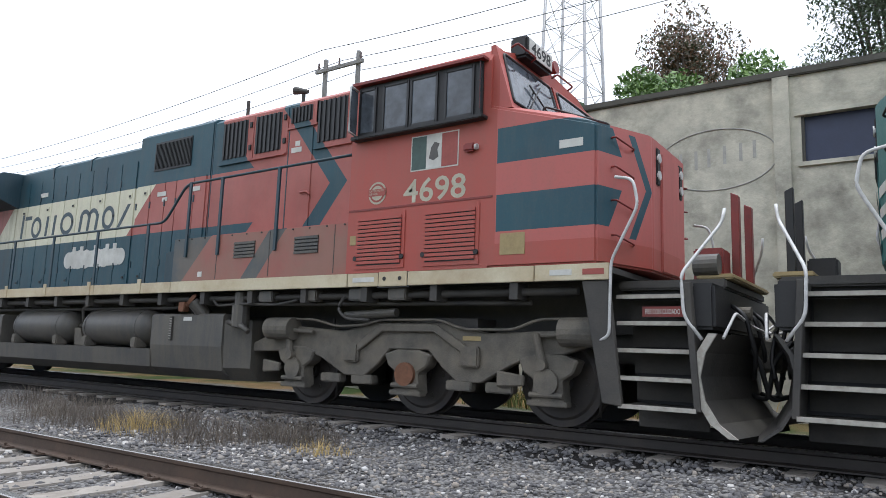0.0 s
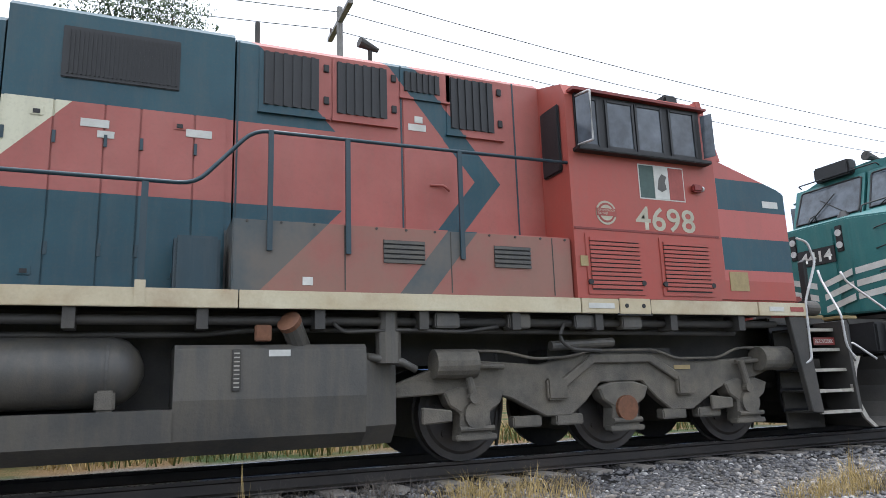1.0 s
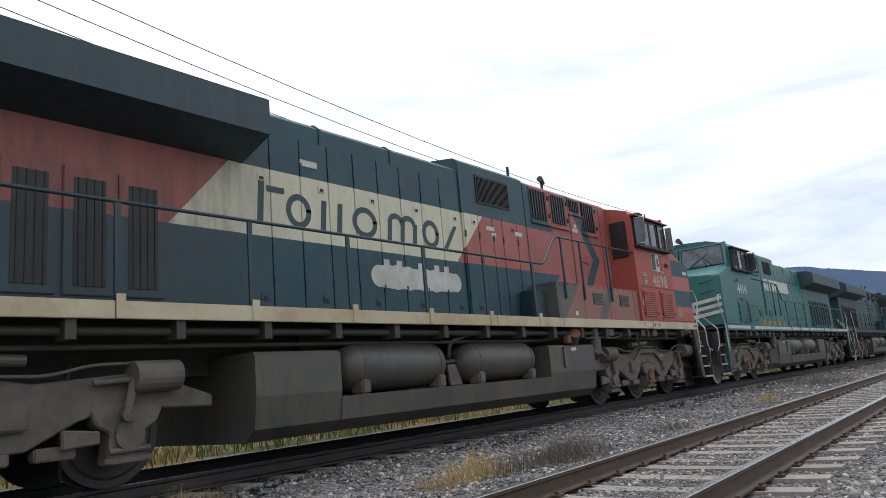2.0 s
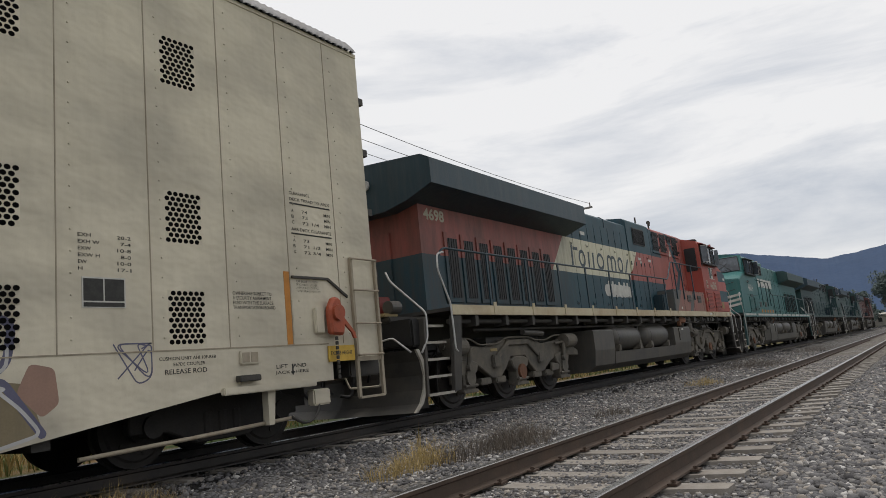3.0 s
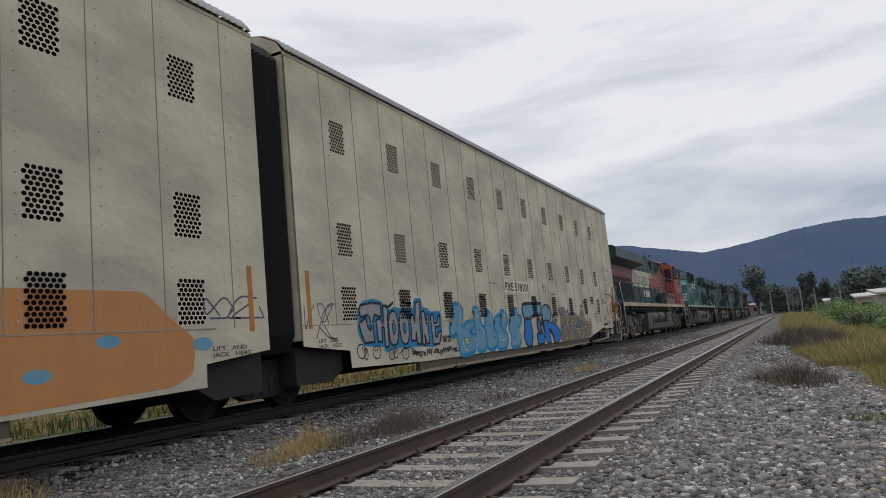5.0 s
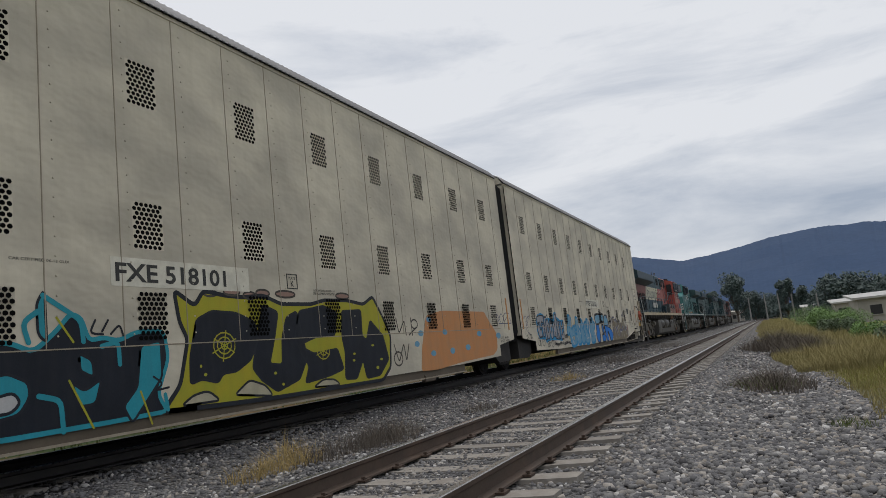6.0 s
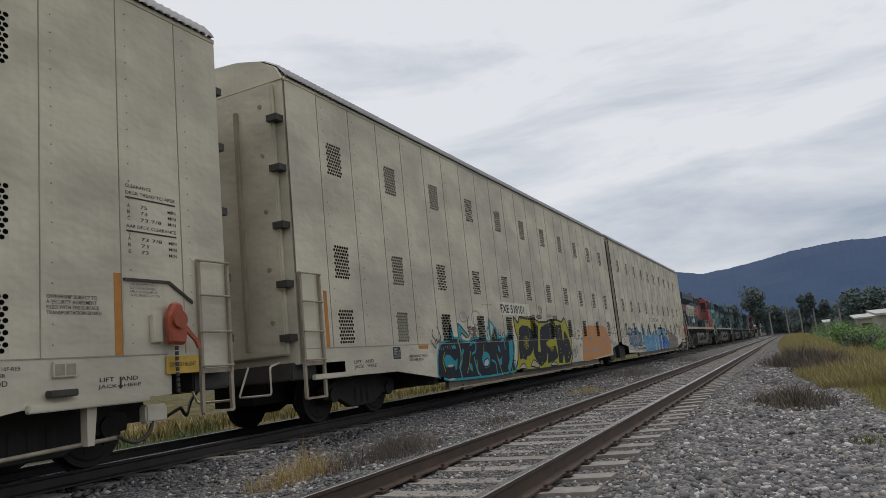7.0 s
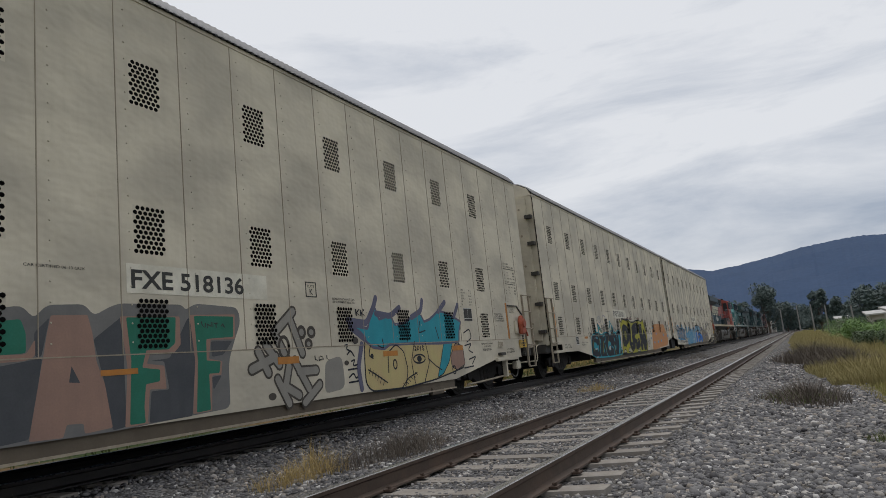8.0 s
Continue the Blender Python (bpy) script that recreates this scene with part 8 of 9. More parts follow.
    shape(e, [(-34.58, 0.4), (-34.3, 0.68), (-34.14, 1.22), (-34.26, 1.43), (-34.32, 1.82), (-33.99, 1.63), (-33.83, 1.83), (-33.47, 1.78), (-33.08, 1.76), (-32.66, 1.8), (-32.26, 1.68), (-31.5, 1.69), (-31.15, 1.76), (-30.46, 1.77), (-29.93, 1.71), (-29.58, 1.86), (-29.24, 1.43), (-29.05, 1.14), (-29.15, 0.56), (-29.47, 0.35), (-30.88, 0.35), (-32.45, 0.35), (-33.52, 0.37)], G_YELLOW, 0, G_BLACK, 0.06, "navy sprayed letters with mustard outline", 0.08, "graffiti_letter")
    shape(e, [(-33.98, 1.46), (-33.71, 1.57), (-33.26, 1.55), (-32.89, 1.43), (-32.81, 1.2), (-33.01, 0.91), (-33.31, 0.77), (-33.57, 0.76), (-33.66, 0.65), (-33.94, 0.72), (-34.14, 0.67), (-34.12, 1)], G_NAVY, 2, G_BLACK, 0.03, "", 0.06, "graffiti_letter")
    shape(e, [(-32.69, 1.67), (-32.35, 1.56), (-32.47, 1.19), (-32.62, 0.83), (-32.34, 0.8), (-32.3, 1.19), (-32.16, 1.49), (-31.9, 1.58), (-31.79, 1.18), (-31.72, 0.86), (-31.95, 0.56), (-32.49, 0.43), (-32.81, 0.61), (-32.99, 0.79)], G_NAVY, 2, G_BLACK, 0.03, "", 0.06, "graffiti_letter")
    shape(e, [(-31.84, 1.58), (-31.18, 1.67), (-30.8, 1.56), (-30.91, 1.19), (-31.48, 1.17), (-31.91, 1.06), (-31.54, 0.92), (-30.87, 0.97), (-30.73, 0.63), (-31.16, 0.55), (-31.82, 0.49), (-31.69, 0.74), (-31.86, 0.93), (-32, 1.18)], G_NAVY, 2, G_BLACK, 0.03, "", 0.06, "graffiti_letter")
    shape(e, [(-30.65, 1.59), (-30.03, 1.61), (-30.06, 1.15), (-29.93, 1.08), (-29.75, 1.43), (-29.33, 1.14), (-29.19, 0.71), (-29.56, 0.44), (-30.03, 0.42), (-30.11, 0.74), (-30.35, 0.44), (-30.71, 0.46), (-30.65, 0.89), (-30.71, 1.16)], G_NAVY, 2, G_BLACK, 0.03, "", 0.06, "graffiti_letter")
    shape(e, [(-34.31, 0.43), (-34.1, 0.54), (-33.85, 0.57), (-33.64, 0.43)], G_PALE, 3, G_BLACK, 0.03, "", 0.08, "graffiti_letter")
    shape(e, [(-33.38, 0.47), (-33.07, 0.64), (-32.74, 0.54), (-32.59, 0.38)], G_PALE, 3, G_BLACK, 0.03, "", 0.08, "graffiti_letter")
    shape(e, [(-31.62, 0.41), (-31.34, 0.51), (-31.01, 0.48), (-30.87, 0.38)], G_PALE, 3, G_BLACK, 0.03, "", 0.08, "graffiti_letter")
    oval(e, -33.51, 1.12, 0.06, 0.05, G_YELLOW, 5, 0.018, None)
    oval(e, -33.51, 1.12, 0.13, 0.11, G_YELLOW, 5, 0.018, None)
    oval(e, -33.51, 1.12, 0.20, 0.17, G_YELLOW, 5, 0.018, None)
    stroke(e, [(-33.51, 1.12), (-33.55, 0.92)], G_YELLOW, 6, 0.016)
    stroke(e, [(-33.51, 1.12), (-33.47, 1.31)], G_YELLOW, 6, 0.016)
    stroke(e, [(-33.51, 1.12), (-33.33, 1.02)], G_YELLOW, 6, 0.016)
    stroke(e, [(-33.51, 1.12), (-33.73, 1.03)], G_YELLOW, 6, 0.016)
    stroke(e, [(-33.51, 1.12), (-33.29, 1.2)], G_YELLOW, 6, 0.016)
    stroke(e, [(-33.51, 1.12), (-33.69, 1.21)], G_YELLOW, 6, 0.016)
    oval(e, -31.28, 0.95, 0.09, 0.07, G_YELLOW, 5, 0.018, None)
    oval(e, -31.28, 0.95, 0.17, 0.13, G_YELLOW, 5, 0.018, None)
    stroke(e, [(-31.28, 0.95), (-31.32, 0.81)], G_YELLOW, 6, 0.016)
    stroke(e, [(-31.28, 0.95), (-31.24, 1.1)], G_YELLOW, 6, 0.016)
    stroke(e, [(-31.28, 0.95), (-31.12, 0.88)], G_YELLOW, 6, 0.016)
    stroke(e, [(-31.28, 0.95), (-31.47, 0.89)], G_YELLOW, 6, 0.016)
    stroke(e, [(-31.28, 0.95), (-31.08, 1.02)], G_YELLOW, 6, 0.016)
    stroke(e, [(-31.28, 0.95), (-31.43, 1.02)], G_YELLOW, 6, 0.016)
    oval(e, -33.71, 1.8, 0.12, 0.04, G_TAG, 0, 0.03, G_SALMON)
    oval(e, -33.3, 1.83, 0.16, 0.05, G_TAG, 0, 0.03, G_SALMON)
    oval(e, -32.94, 1.79, 0.14, 0.05, G_TAG, 0, 0.03, G_SALMON)
    oval(e, -32.14, 1.83, 0.24, 0.05, G_TAG, 0, 0.03, G_SALMON)
    oval(e, -32.66, 1.83, 0.15, 0.05, G_TAG, 0, 0.03, G_SALMON)
    oval(e, -30.58, 1.84, 0.21, 0.05, G_TAG, 0, 0.03, G_SALMON)
    oval(e, -33.95, 0.88, 0.02, 0.02, None, 5, 0.0, G_YELLOW)
    oval(e, -33.88, 0.77, 0.03, 0.02, None, 5, 0.0, G_YELLOW)
    oval(e, -32.51, 0.69, 0.03, 0.02, None, 5, 0.0, G_YELLOW)
    oval(e, -32.35, 0.52, 0.03, 0.02, None, 5, 0.0, G_YELLOW)
    oval(e, -30.37, 0.86, 0.04, 0.02, None, 5, 0.0, G_YELLOW)
    oval(e, -30.4, 0.75, 0.04, 0.02, None, 5, 0.0, G_YELLOW)
    oval(e, -29.63, 0.58, 0.05, 0.03, None, 5, 0.0, G_YELLOW)
    oval(e, -29.47, 0.72, 0.05, 0.02, None, 5, 0.0, G_YELLOW)
    oval(e, -29.74, 0.98, 0.05, 0.02, None, 5, 0.0, G_YELLOW)
    shape(e, [(-39.04, 0.5), (-38.97, 0.92), (-38.85, 1.14), (-38.62, 1.21), (-38.32, 1.24), (-38.06, 1.29), (-37.87, 1.27), (-37.74, 1.23), (-37.39, 1.18), (-37.09, 1.26), (-36.77, 1.27), (-36.36, 1.25), (-36.15, 1.15), (-35.91, 1.34), (-35.73, 1.53), (-35.61, 1.49), (-35.52, 1.24), (-35.35, 1.28), (-35.16, 1.23), (-34.9, 1.33), (-34.51, 1.33), (-34.46, 1.01), (-34.65, 0.6), (-34.51, 0.4), (-35.31, 0.38), (-36.41, 0.37), (-37.63, 0.39), (-38.52, 0.41)], G_NAVY, 0, G_TEAL, 0.05, "navy sprayed letters edged in turquoise", 0.1, "graffiti_letter")
    shape(e, [(-38.71, 0.87), (-38.58, 0.96), (-38.35, 0.93), (-38.18, 0.8), (-38, 0.87), (-38.09, 0.63), (-38.2, 0.56), (-38.21, 0.68), (-38.37, 0.73), (-38.61, 0.65), (-38.7, 0.74)], G_TEAL, 2, G_BLACK, 0.03, "", 0.06, "graffiti_letter")
    shape(e, [(-38.24, 1.63), (-38.14, 1.36), (-38.13, 1.24), (-38.26, 1.2), (-38.34, 1.28)], G_TEAL, 2, G_BLACK, 0.03, "", 0.06, "graffiti_letter")
    shape(e, [(-38.33, 1.12), (-38.08, 1.15), (-38.02, 1.03), (-38.21, 1.04)], G_TEAL, 2, G_BLACK, 0.03, "", 0.06, "graffiti_letter")
    shape(e, [(-37.87, 1.61), (-37.7, 1.54), (-37.3, 1.31), (-37.45, 1.27), (-37.72, 1.4), (-37.74, 1.23), (-37.64, 1.14), (-37.87, 1.23)], G_TEAL, 2, G_BLACK, 0.03, "", 0.06, "graffiti_letter")
    shape(e, [(-37.76, 1.06), (-37.62, 1.03), (-37.74, 0.86), (-37.8, 0.94)], G_TEAL, 2, G_BLACK, 0.03, "", 0.06, "graffiti_letter")
    shape(e, [(-37.37, 0.75), (-37.27, 0.66), (-37.29, 0.49), (-37.46, 0.59)], G_TEAL, 2, G_BLACK, 0.03, "", 0.06, "graffiti_letter")
    shape(e, [(-36.72, 0.76), (-36.63, 0.92), (-36.41, 0.97), (-36.2, 0.87), (-36.19, 0.73), (-36.3, 0.58), (-36.55, 0.54), (-36.67, 0.64)], G_TEAL, 2, G_BLACK, 0.03, "", 0.06, "graffiti_letter")
    shape(e, [(-36.1, 1.63), (-36.01, 1.77), (-36, 1.24), (-36.09, 1.32)], G_TEAL, 2, G_BLACK, 0.03, "", 0.06, "graffiti_letter")
    shape(e, [(-35.65, 1.12), (-35.49, 1.04), (-35.48, 0.86), (-35.64, 0.94)], G_TEAL, 2, G_BLACK, 0.03, "", 0.06, "graffiti_letter")
    shape(e, [(-35.74, 0.83), (-35.6, 0.73), (-35.39, 0.84), (-35.47, 0.59), (-35.67, 0.58)], G_TEAL, 2, G_BLACK, 0.03, "", 0.06, "graffiti_letter")
    shape(e, [(-34.86, 1.17), (-34.57, 1.22), (-34.57, 0.8), (-34.76, 0.6), (-35.02, 0.33), (-35.13, 0.52), (-34.93, 0.71)], G_TEAL, 2, G_BLACK, 0.03, "", 0.06, "graffiti_letter")
    shape(e, [(-36.62, 0.64), (-36.56, 0.75), (-36.35, 0.79), (-36.28, 0.69), (-36.38, 0.6), (-36.55, 0.6)], G_WHITE, 4, G_BLACK, 0.03, "", 0.06, "graffiti_letter")
    stroke(e, [(-37.93, 1.27), (-37.83, 1.02), (-37.78, 0.82), (-37.96, 0.63), (-37.89, 0.43)], G_TEAL, 4, 0.055)
    stroke(e, [(-37.3, 1.11), (-37.09, 1.19), (-36.95, 1.13), (-37.04, 0.95), (-37.21, 0.92)], G_TEAL, 4, 0.055)
    stroke(e, [(-37.14, 0.83), (-37.03, 0.52), (-36.86, 0.39)], G_TEAL, 4, 0.055)
    stroke(e, [(-36.03, 1.71), (-35.61, 1.46), (-35.59, 1.24)], G_TEAL, 4, 0.055)
    stroke(e, [(-36.19, 1.25), (-36.25, 1.44), (-36.09, 1.55)], G_TEAL, 4, 0.055)
    stroke(e, [(-36.1, 0.73), (-35.87, 0.67), (-35.85, 0.36)], G_TEAL, 4, 0.055)
    stroke(e, [(-35.37, 1.18), (-35.16, 1.23), (-35.15, 0.98)], G_TEAL, 4, 0.055)
    stroke(e, [(-34.54, 0.59), (-34.51, 0.42)], G_TEAL, 4, 0.055)
    stroke(e, [(-37.94, 1.23), (-37.83, 1.01), (-37.89, 0.74), (-38, 0.63)], G_YELLOW, 5, 0.025)
    stroke(e, [(-37.32, 0.96), (-37.45, 0.67), (-37.59, 0.52)], G_YELLOW, 5, 0.025)
    stroke(e, [(-37, 0.77), (-37.01, 0.47)], G_YELLOW, 5, 0.025)
    stroke(e, [(-36.5, 1.11), (-36.58, 0.89)], G_YELLOW, 5, 0.025)
    stroke(e, [(-38.64, 0.98), (-38.77, 0.83), (-38.68, 0.6)], G_YELLOW, 5, 0.025)
    stroke(e, [(-37.71, 1.44), (-37.31, 1.26)], G_YELLOW, 5, 0.025)
    stroke(e, [(-35.89, 1.49), (-35.71, 1.24)], G_YELLOW, 5, 0.025)
    stroke(e, [(-35.77, 0.85), (-35.51, 0.35)], G_YELLOW, 5, 0.025)
    stroke(e, [(-34.89, 0.66), (-34.75, 0.29)], G_YELLOW, 5, 0.025)
    stroke(e, [(-38.89, 1.1), (-38.87, 1.05)], G_WHITE, 5, 0.012)
    stroke(e, [(-38.79, 1.1), (-38.77, 1.04)], G_WHITE, 5, 0.012)
    stroke(e, [(-38.69, 1.09), (-38.67, 1.04)], G_WHITE, 5, 0.012)
    stroke(e, [(-38.58, 1.11), (-38.56, 1.06)], G_WHITE, 5, 0.012)
    stroke(e, [(-38.48, 1.11), (-38.46, 1.06)], G_WHITE, 5, 0.012)
    stroke(e, [(-38.37, 1.11), (-38.35, 1.05)], G_WHITE, 5, 0.012)
    stroke(e, [(-38.26, 1.1), (-38.24, 1.05)], G_WHITE, 5, 0.012)
    oval(e, -38.4, 0.42, 0.17, 0.02, None, 5, 0.0, G_WHITE)
    oval(e, -38.41, 0.7, 0.15, 0.03, None, 5, 0.0, G_WHITE)
    oval(e, -37.51, 1.74, 0.20, 0.11, G_SILVER, 0, 0.035, None)
    oval(e, -37.47, 1.76, 0.08, 0.04, G_SILVER, 0, 0.03, None)
    oval(e, -36.79, 1.73, 0.28, 0.17, G_SILVER, 0, 0.035, None)
    part("graffiti_caption", writing("SEVEN", -37.35, -36.8, 1.39, 1.53, paint_y(6), bold=0.02, wave=0.012), G_BLACK, e)
    part("graffiti_caption", writing("CREW", -37.29, -36.82, 1.26, 1.38, paint_y(6), bold=0.02, wave=0.012), G_BLACK, e)
    stroke(e, [(-39.08, 1.46), (-39.15, 1.35), (-38.97, 1.22), (-39.02, 1.08)], G_BLACK, 3, 0.025)
    stroke(e, [(-39.21, 1.25), (-39.12, 1.15), (-39.02, 1.08)], G_BLACK, 3, 0.025)
    stroke(e, [(-38.88, 1.52), (-38.76, 1.36), (-38.75, 1.21)], G_BLACK, 3, 0.025)
    stroke(e, [(-39, 1.2), (-38.94, 1.28), (-38.92, 1.19)], G_BLACK, 3, 0.025)
    stroke(e, [(-38.88, 1.27), (-38.88, 1.19), (-38.82, 1.23)], G_BLACK, 3, 0.025)
    stroke(e, [(-38.79, 1.26), (-38.8, 1.2), (-38.75, 1.2)], G_BLACK, 3, 0.025)
    stroke(e, [(-37.22, 1.75), (-37.34, 1.61), (-37.28, 1.48)], G_BLACK, 3, 0.025)
    stroke(e, [(-35.44, 1.46), (-35.52, 1.32), (-35.35, 1.31)], G_BLACK, 3, 0.025)
    stroke(e, [(-35.28, 1.46), (-35.36, 1.34)], G_BLACK, 3, 0.025)
    stroke(e, [(-35.25, 1.31), (-35.13, 1.42), (-35.09, 1.29)], G_BLACK, 3, 0.025)
    stroke(e, [(-34.7, 0.81), (-34.56, 0.72), (-34.68, 0.65), (-34.48, 0.67)], G_BLACK, 3, 0.025)


def graffiti_second(e):
    """Sprayed work on the second car carrier."""
    shape(e, [(-14.46, 1.56), (-14.17, 1.64), (-13.96, 1.67), (-13.85, 1.54), (-13.73, 1.68), (-13.31, 1.7), (-13.21, 1.58), (-13.04, 1.67), (-12.9, 1.72), (-12.05, 1.73), (-11.98, 1.67), (-11.83, 1.75), (-11.11, 1.72), (-11.07, 1.53), (-11.19, 1.31), (-11.32, 1.03), (-11.33, 0.46), (-13.02, 0.39), (-14.17, 0.39), (-14.45, 0.39)], G_GREY, 0, None, 0.03, "grey, salmon and green sprayed block letters", 0.1, "graffiti_fill")
    shape(e, [(-13.22, 1.34), (-12.87, 1.58), (-12.86, 1.04), (-12.85, 0.42), (-13.02, 0.4), (-13.1, 0.88)], G_SHADOW, 1, None, 0.03, "", 0.03, "graffiti_fill")
    shape(e, [(-12.53, 1.09), (-12.25, 1.11), (-11.97, 1.56), (-11.87, 1.6), (-11.87, 1.06), (-11.95, 0.43), (-12.56, 0.42), (-12.52, 0.76), (-12.27, 0.76), (-12.33, 1.08)], G_SHADOW, 1, None, 0.03, "", 0.03, "graffiti_fill")
    shape(e, [(-14.46, 1.1), (-14.17, 1.11), (-13.77, 1.17), (-13.83, 0.83), (-13.91, 0.43), (-14.17, 0.41), (-14.45, 0.41)], G_SHADOW, 1, None, 0.03, "", 0.03, "graffiti_fill")
    shape(e, [(-11.61, 1.29), (-11.24, 1.29), (-11.41, 1.12), (-11.6, 1.1)], G_SHADOW, 1, None, 0.03, "", 0.03, "graffiti_fill")
    shape(e, [(-11.62, 0.86), (-11.45, 0.87), (-11.6, 0.7)], G_SHADOW, 1, None, 0.03, "", 0.03, "graffiti_fill")
    shape(e, [(-13.85, 1.41), (-13.69, 1.56), (-13.74, 1.35), (-13.78, 1.18), (-13.84, 1.18)], G_SHADOW, 1, None, 0.03, "", 0.03, "graffiti_fill")
    shape(e, [(-13.68, 1.58), (-13.28, 1.59), (-13.23, 1.4), (-13.19, 1.11), (-13.1, 0.88), (-13.02, 0.43), (-13.34, 0.41), (-13.35, 0.51), (-13.53, 0.52), (-13.57, 0.4), (-13.91, 0.41), (-13.83, 0.83), (-13.76, 1.19), (-13.72, 1.41)], G_SALMON, 2, None, 0.03, "", 0.02, "graffiti_letter")
    shape(e, [(-13.47, 1.08), (-13.38, 0.91), (-13.5, 0.92)], G_SHADOW, 3, None, 0.03, "", 0.01, "graffiti_letter")
    shape(e, [(-12.9, 1.58), (-12.08, 1.59), (-12.08, 1.26), (-12.18, 1.17), (-12.52, 1.17), (-12.57, 1.06), (-12.33, 1.03), (-12.31, 0.77), (-12.54, 0.78), (-12.58, 0.44), (-12.56, 0.42), (-12.87, 0.41), (-12.82, 1.04)], G_SALMON, 2, None, 0.03, "", 0.02, "graffiti_letter")
    shape(e, [(-12.82, 1.57), (-12.14, 1.58), (-12.16, 1.28), (-12.26, 1.21), (-12.57, 1.21), (-12.63, 1.02), (-12.39, 0.99), (-12.4, 0.86), (-12.59, 0.84), (-12.62, 0.6), (-12.61, 0.43), (-12.81, 0.43), (-12.77, 1.1)], G_GREEN, 3, None, 0.03, "", 0.02, "graffiti_letter")
    shape(e, [(-11.93, 1.61), (-11.17, 1.63), (-11.19, 1.31), (-11.61, 1.31), (-11.65, 1.08), (-11.43, 1.04), (-11.46, 0.87), (-11.61, 0.88), (-11.64, 0.46), (-11.94, 0.45), (-11.87, 1.06)], G_SALMON, 2, None, 0.03, "", 0.02, "graffiti_letter")
    shape(e, [(-11.86, 1.6), (-11.2, 1.6), (-11.22, 1.34), (-11.68, 1.32), (-11.69, 1.06), (-11.46, 1.04), (-11.49, 0.9), (-11.66, 0.9), (-11.66, 0.47), (-11.88, 0.46), (-11.83, 1.06)], G_GREEN, 3, None, 0.03, "", 0.02, "graffiti_letter")
    shape(e, [(-14.46, 1.5), (-14.17, 1.52), (-13.98, 1.54), (-13.93, 1.41), (-13.93, 1.22), (-14.17, 1.21), (-14.46, 1.19)], G_GREEN, 3, None, 0.03, "", 0.03, "graffiti_letter")
    shape(e, [(-14.46, 1.18), (-14.17, 1.21), (-13.93, 1.21), (-13.84, 1.35), (-13.84, 1.19), (-13.93, 1.15), (-14.17, 1.14), (-14.46, 1.12)], G_SALMON, 2, None, 0.03, "", 0.03, "graffiti_letter")
    part("graffiti_caption", writing("UNIT A", -11.75, -11.35, 1.46, 1.52, paint_y(5), bold=0.01, wave=0.012), INK, e)
    stroke(e, [(-10.43, 1.38), (-10, 1.69)], G_TAG, 2, 0.17)
    stroke(e, [(-10.43, 1.38), (-10, 1.69)], G_MIST, 4, 0.11)
    stroke(e, [(-10.08, 1.6), (-9.84, 1.09)], G_TAG, 2, 0.17)
    stroke(e, [(-10.08, 1.6), (-9.84, 1.09)], G_MIST, 4, 0.11)
    stroke(e, [(-10.77, 1.14), (-10.59, 0.85)], G_TAG, 2, 0.17)
    stroke(e, [(-10.77, 1.14), (-10.59, 0.85)], G_MIST, 4, 0.11)
    stroke(e, [(-10.91, 0.91), (-10.43, 1.06)], G_TAG, 2, 0.17)
    stroke(e, [(-10.91, 0.91), (-10.43, 1.06)], G_MIST, 4, 0.11)
    stroke(e, [(-10.61, 1.22), (-10.36, 0.95)], G_TAG, 2, 0.17)
    stroke(e, [(-10.61, 1.22), (-10.36, 0.95)], G_MIST, 4, 0.11)
    stroke(e, [(-10.02, 0.98), (-9.74, 0.58)], G_TAG, 2, 0.17)
    stroke(e, [(-10.02, 0.98), (-9.74, 0.58)], G_MIST, 4, 0.11)
    stroke(e, [(-9.93, 0.83), (-9.54, 0.83)], G_TAG, 2, 0.17)
    stroke(e, [(-9.93, 0.83), (-9.54, 0.83)], G_MIST, 4, 0.11)
    stroke(e, [(-10.41, 0.75), (-10.2, 0.41)], G_TAG, 2, 0.17)
    stroke(e, [(-10.41, 0.75), (-10.2, 0.41)], G_MIST, 4, 0.11)
    stroke(e, [(-10.16, 0.91), (-10.27, 0.6)], G_TAG, 2, 0.17)
    stroke(e, [(-10.16, 0.91), (-10.27, 0.6)], G_MIST, 4, 0.11)
    stroke(e, [(-10.27, 0.65), (-9.97, 0.5)], G_TAG, 2, 0.17)
    stroke(e, [(-10.27, 0.65), (-9.97, 0.5)], G_MIST, 4, 0.11)
    stroke(e, [(-9.48, 0.62), (-9.85, 0.39)], G_TAG, 2, 0.17)
    stroke(e, [(-9.48, 0.62), (-9.85, 0.39)], G_MIST, 4, 0.11)
    stroke(e, [(-10.37, 1.3), (-10.17, 0.98)], G_TAG, 2, 0.17)
    stroke(e, [(-10.37, 1.3), (-10.17, 0.98)], G_MIST, 4, 0.11)
    oval(e, -10.24, 1.18, 0.11, 0.15, G_TAG, 5, 0.05, None)
    oval(e, -9.83, 1.39, 0.08, 0.08, G_TAG, 2, 0.05, G_MIST)
    oval(e, -9.6, 1.39, 0.08, 0.07, G_TAG, 2, 0.05, G_MIST)
    oval(e, -9.68, 1.22, 0.07, 0.06, G_TAG, 2, 0.05, G_MIST)
    oval(e, -10.54, 0.53, 0.08, 0.05, None, 1, 0.0, G_TAG)
    shape(e, [(-9.31, 0.95), (-8.86, 1.03), (-8.83, 0.51), (-9.37, 0.47)], G_MIST, 0, None, 0.03, "", 0.15, "graffiti_fill")
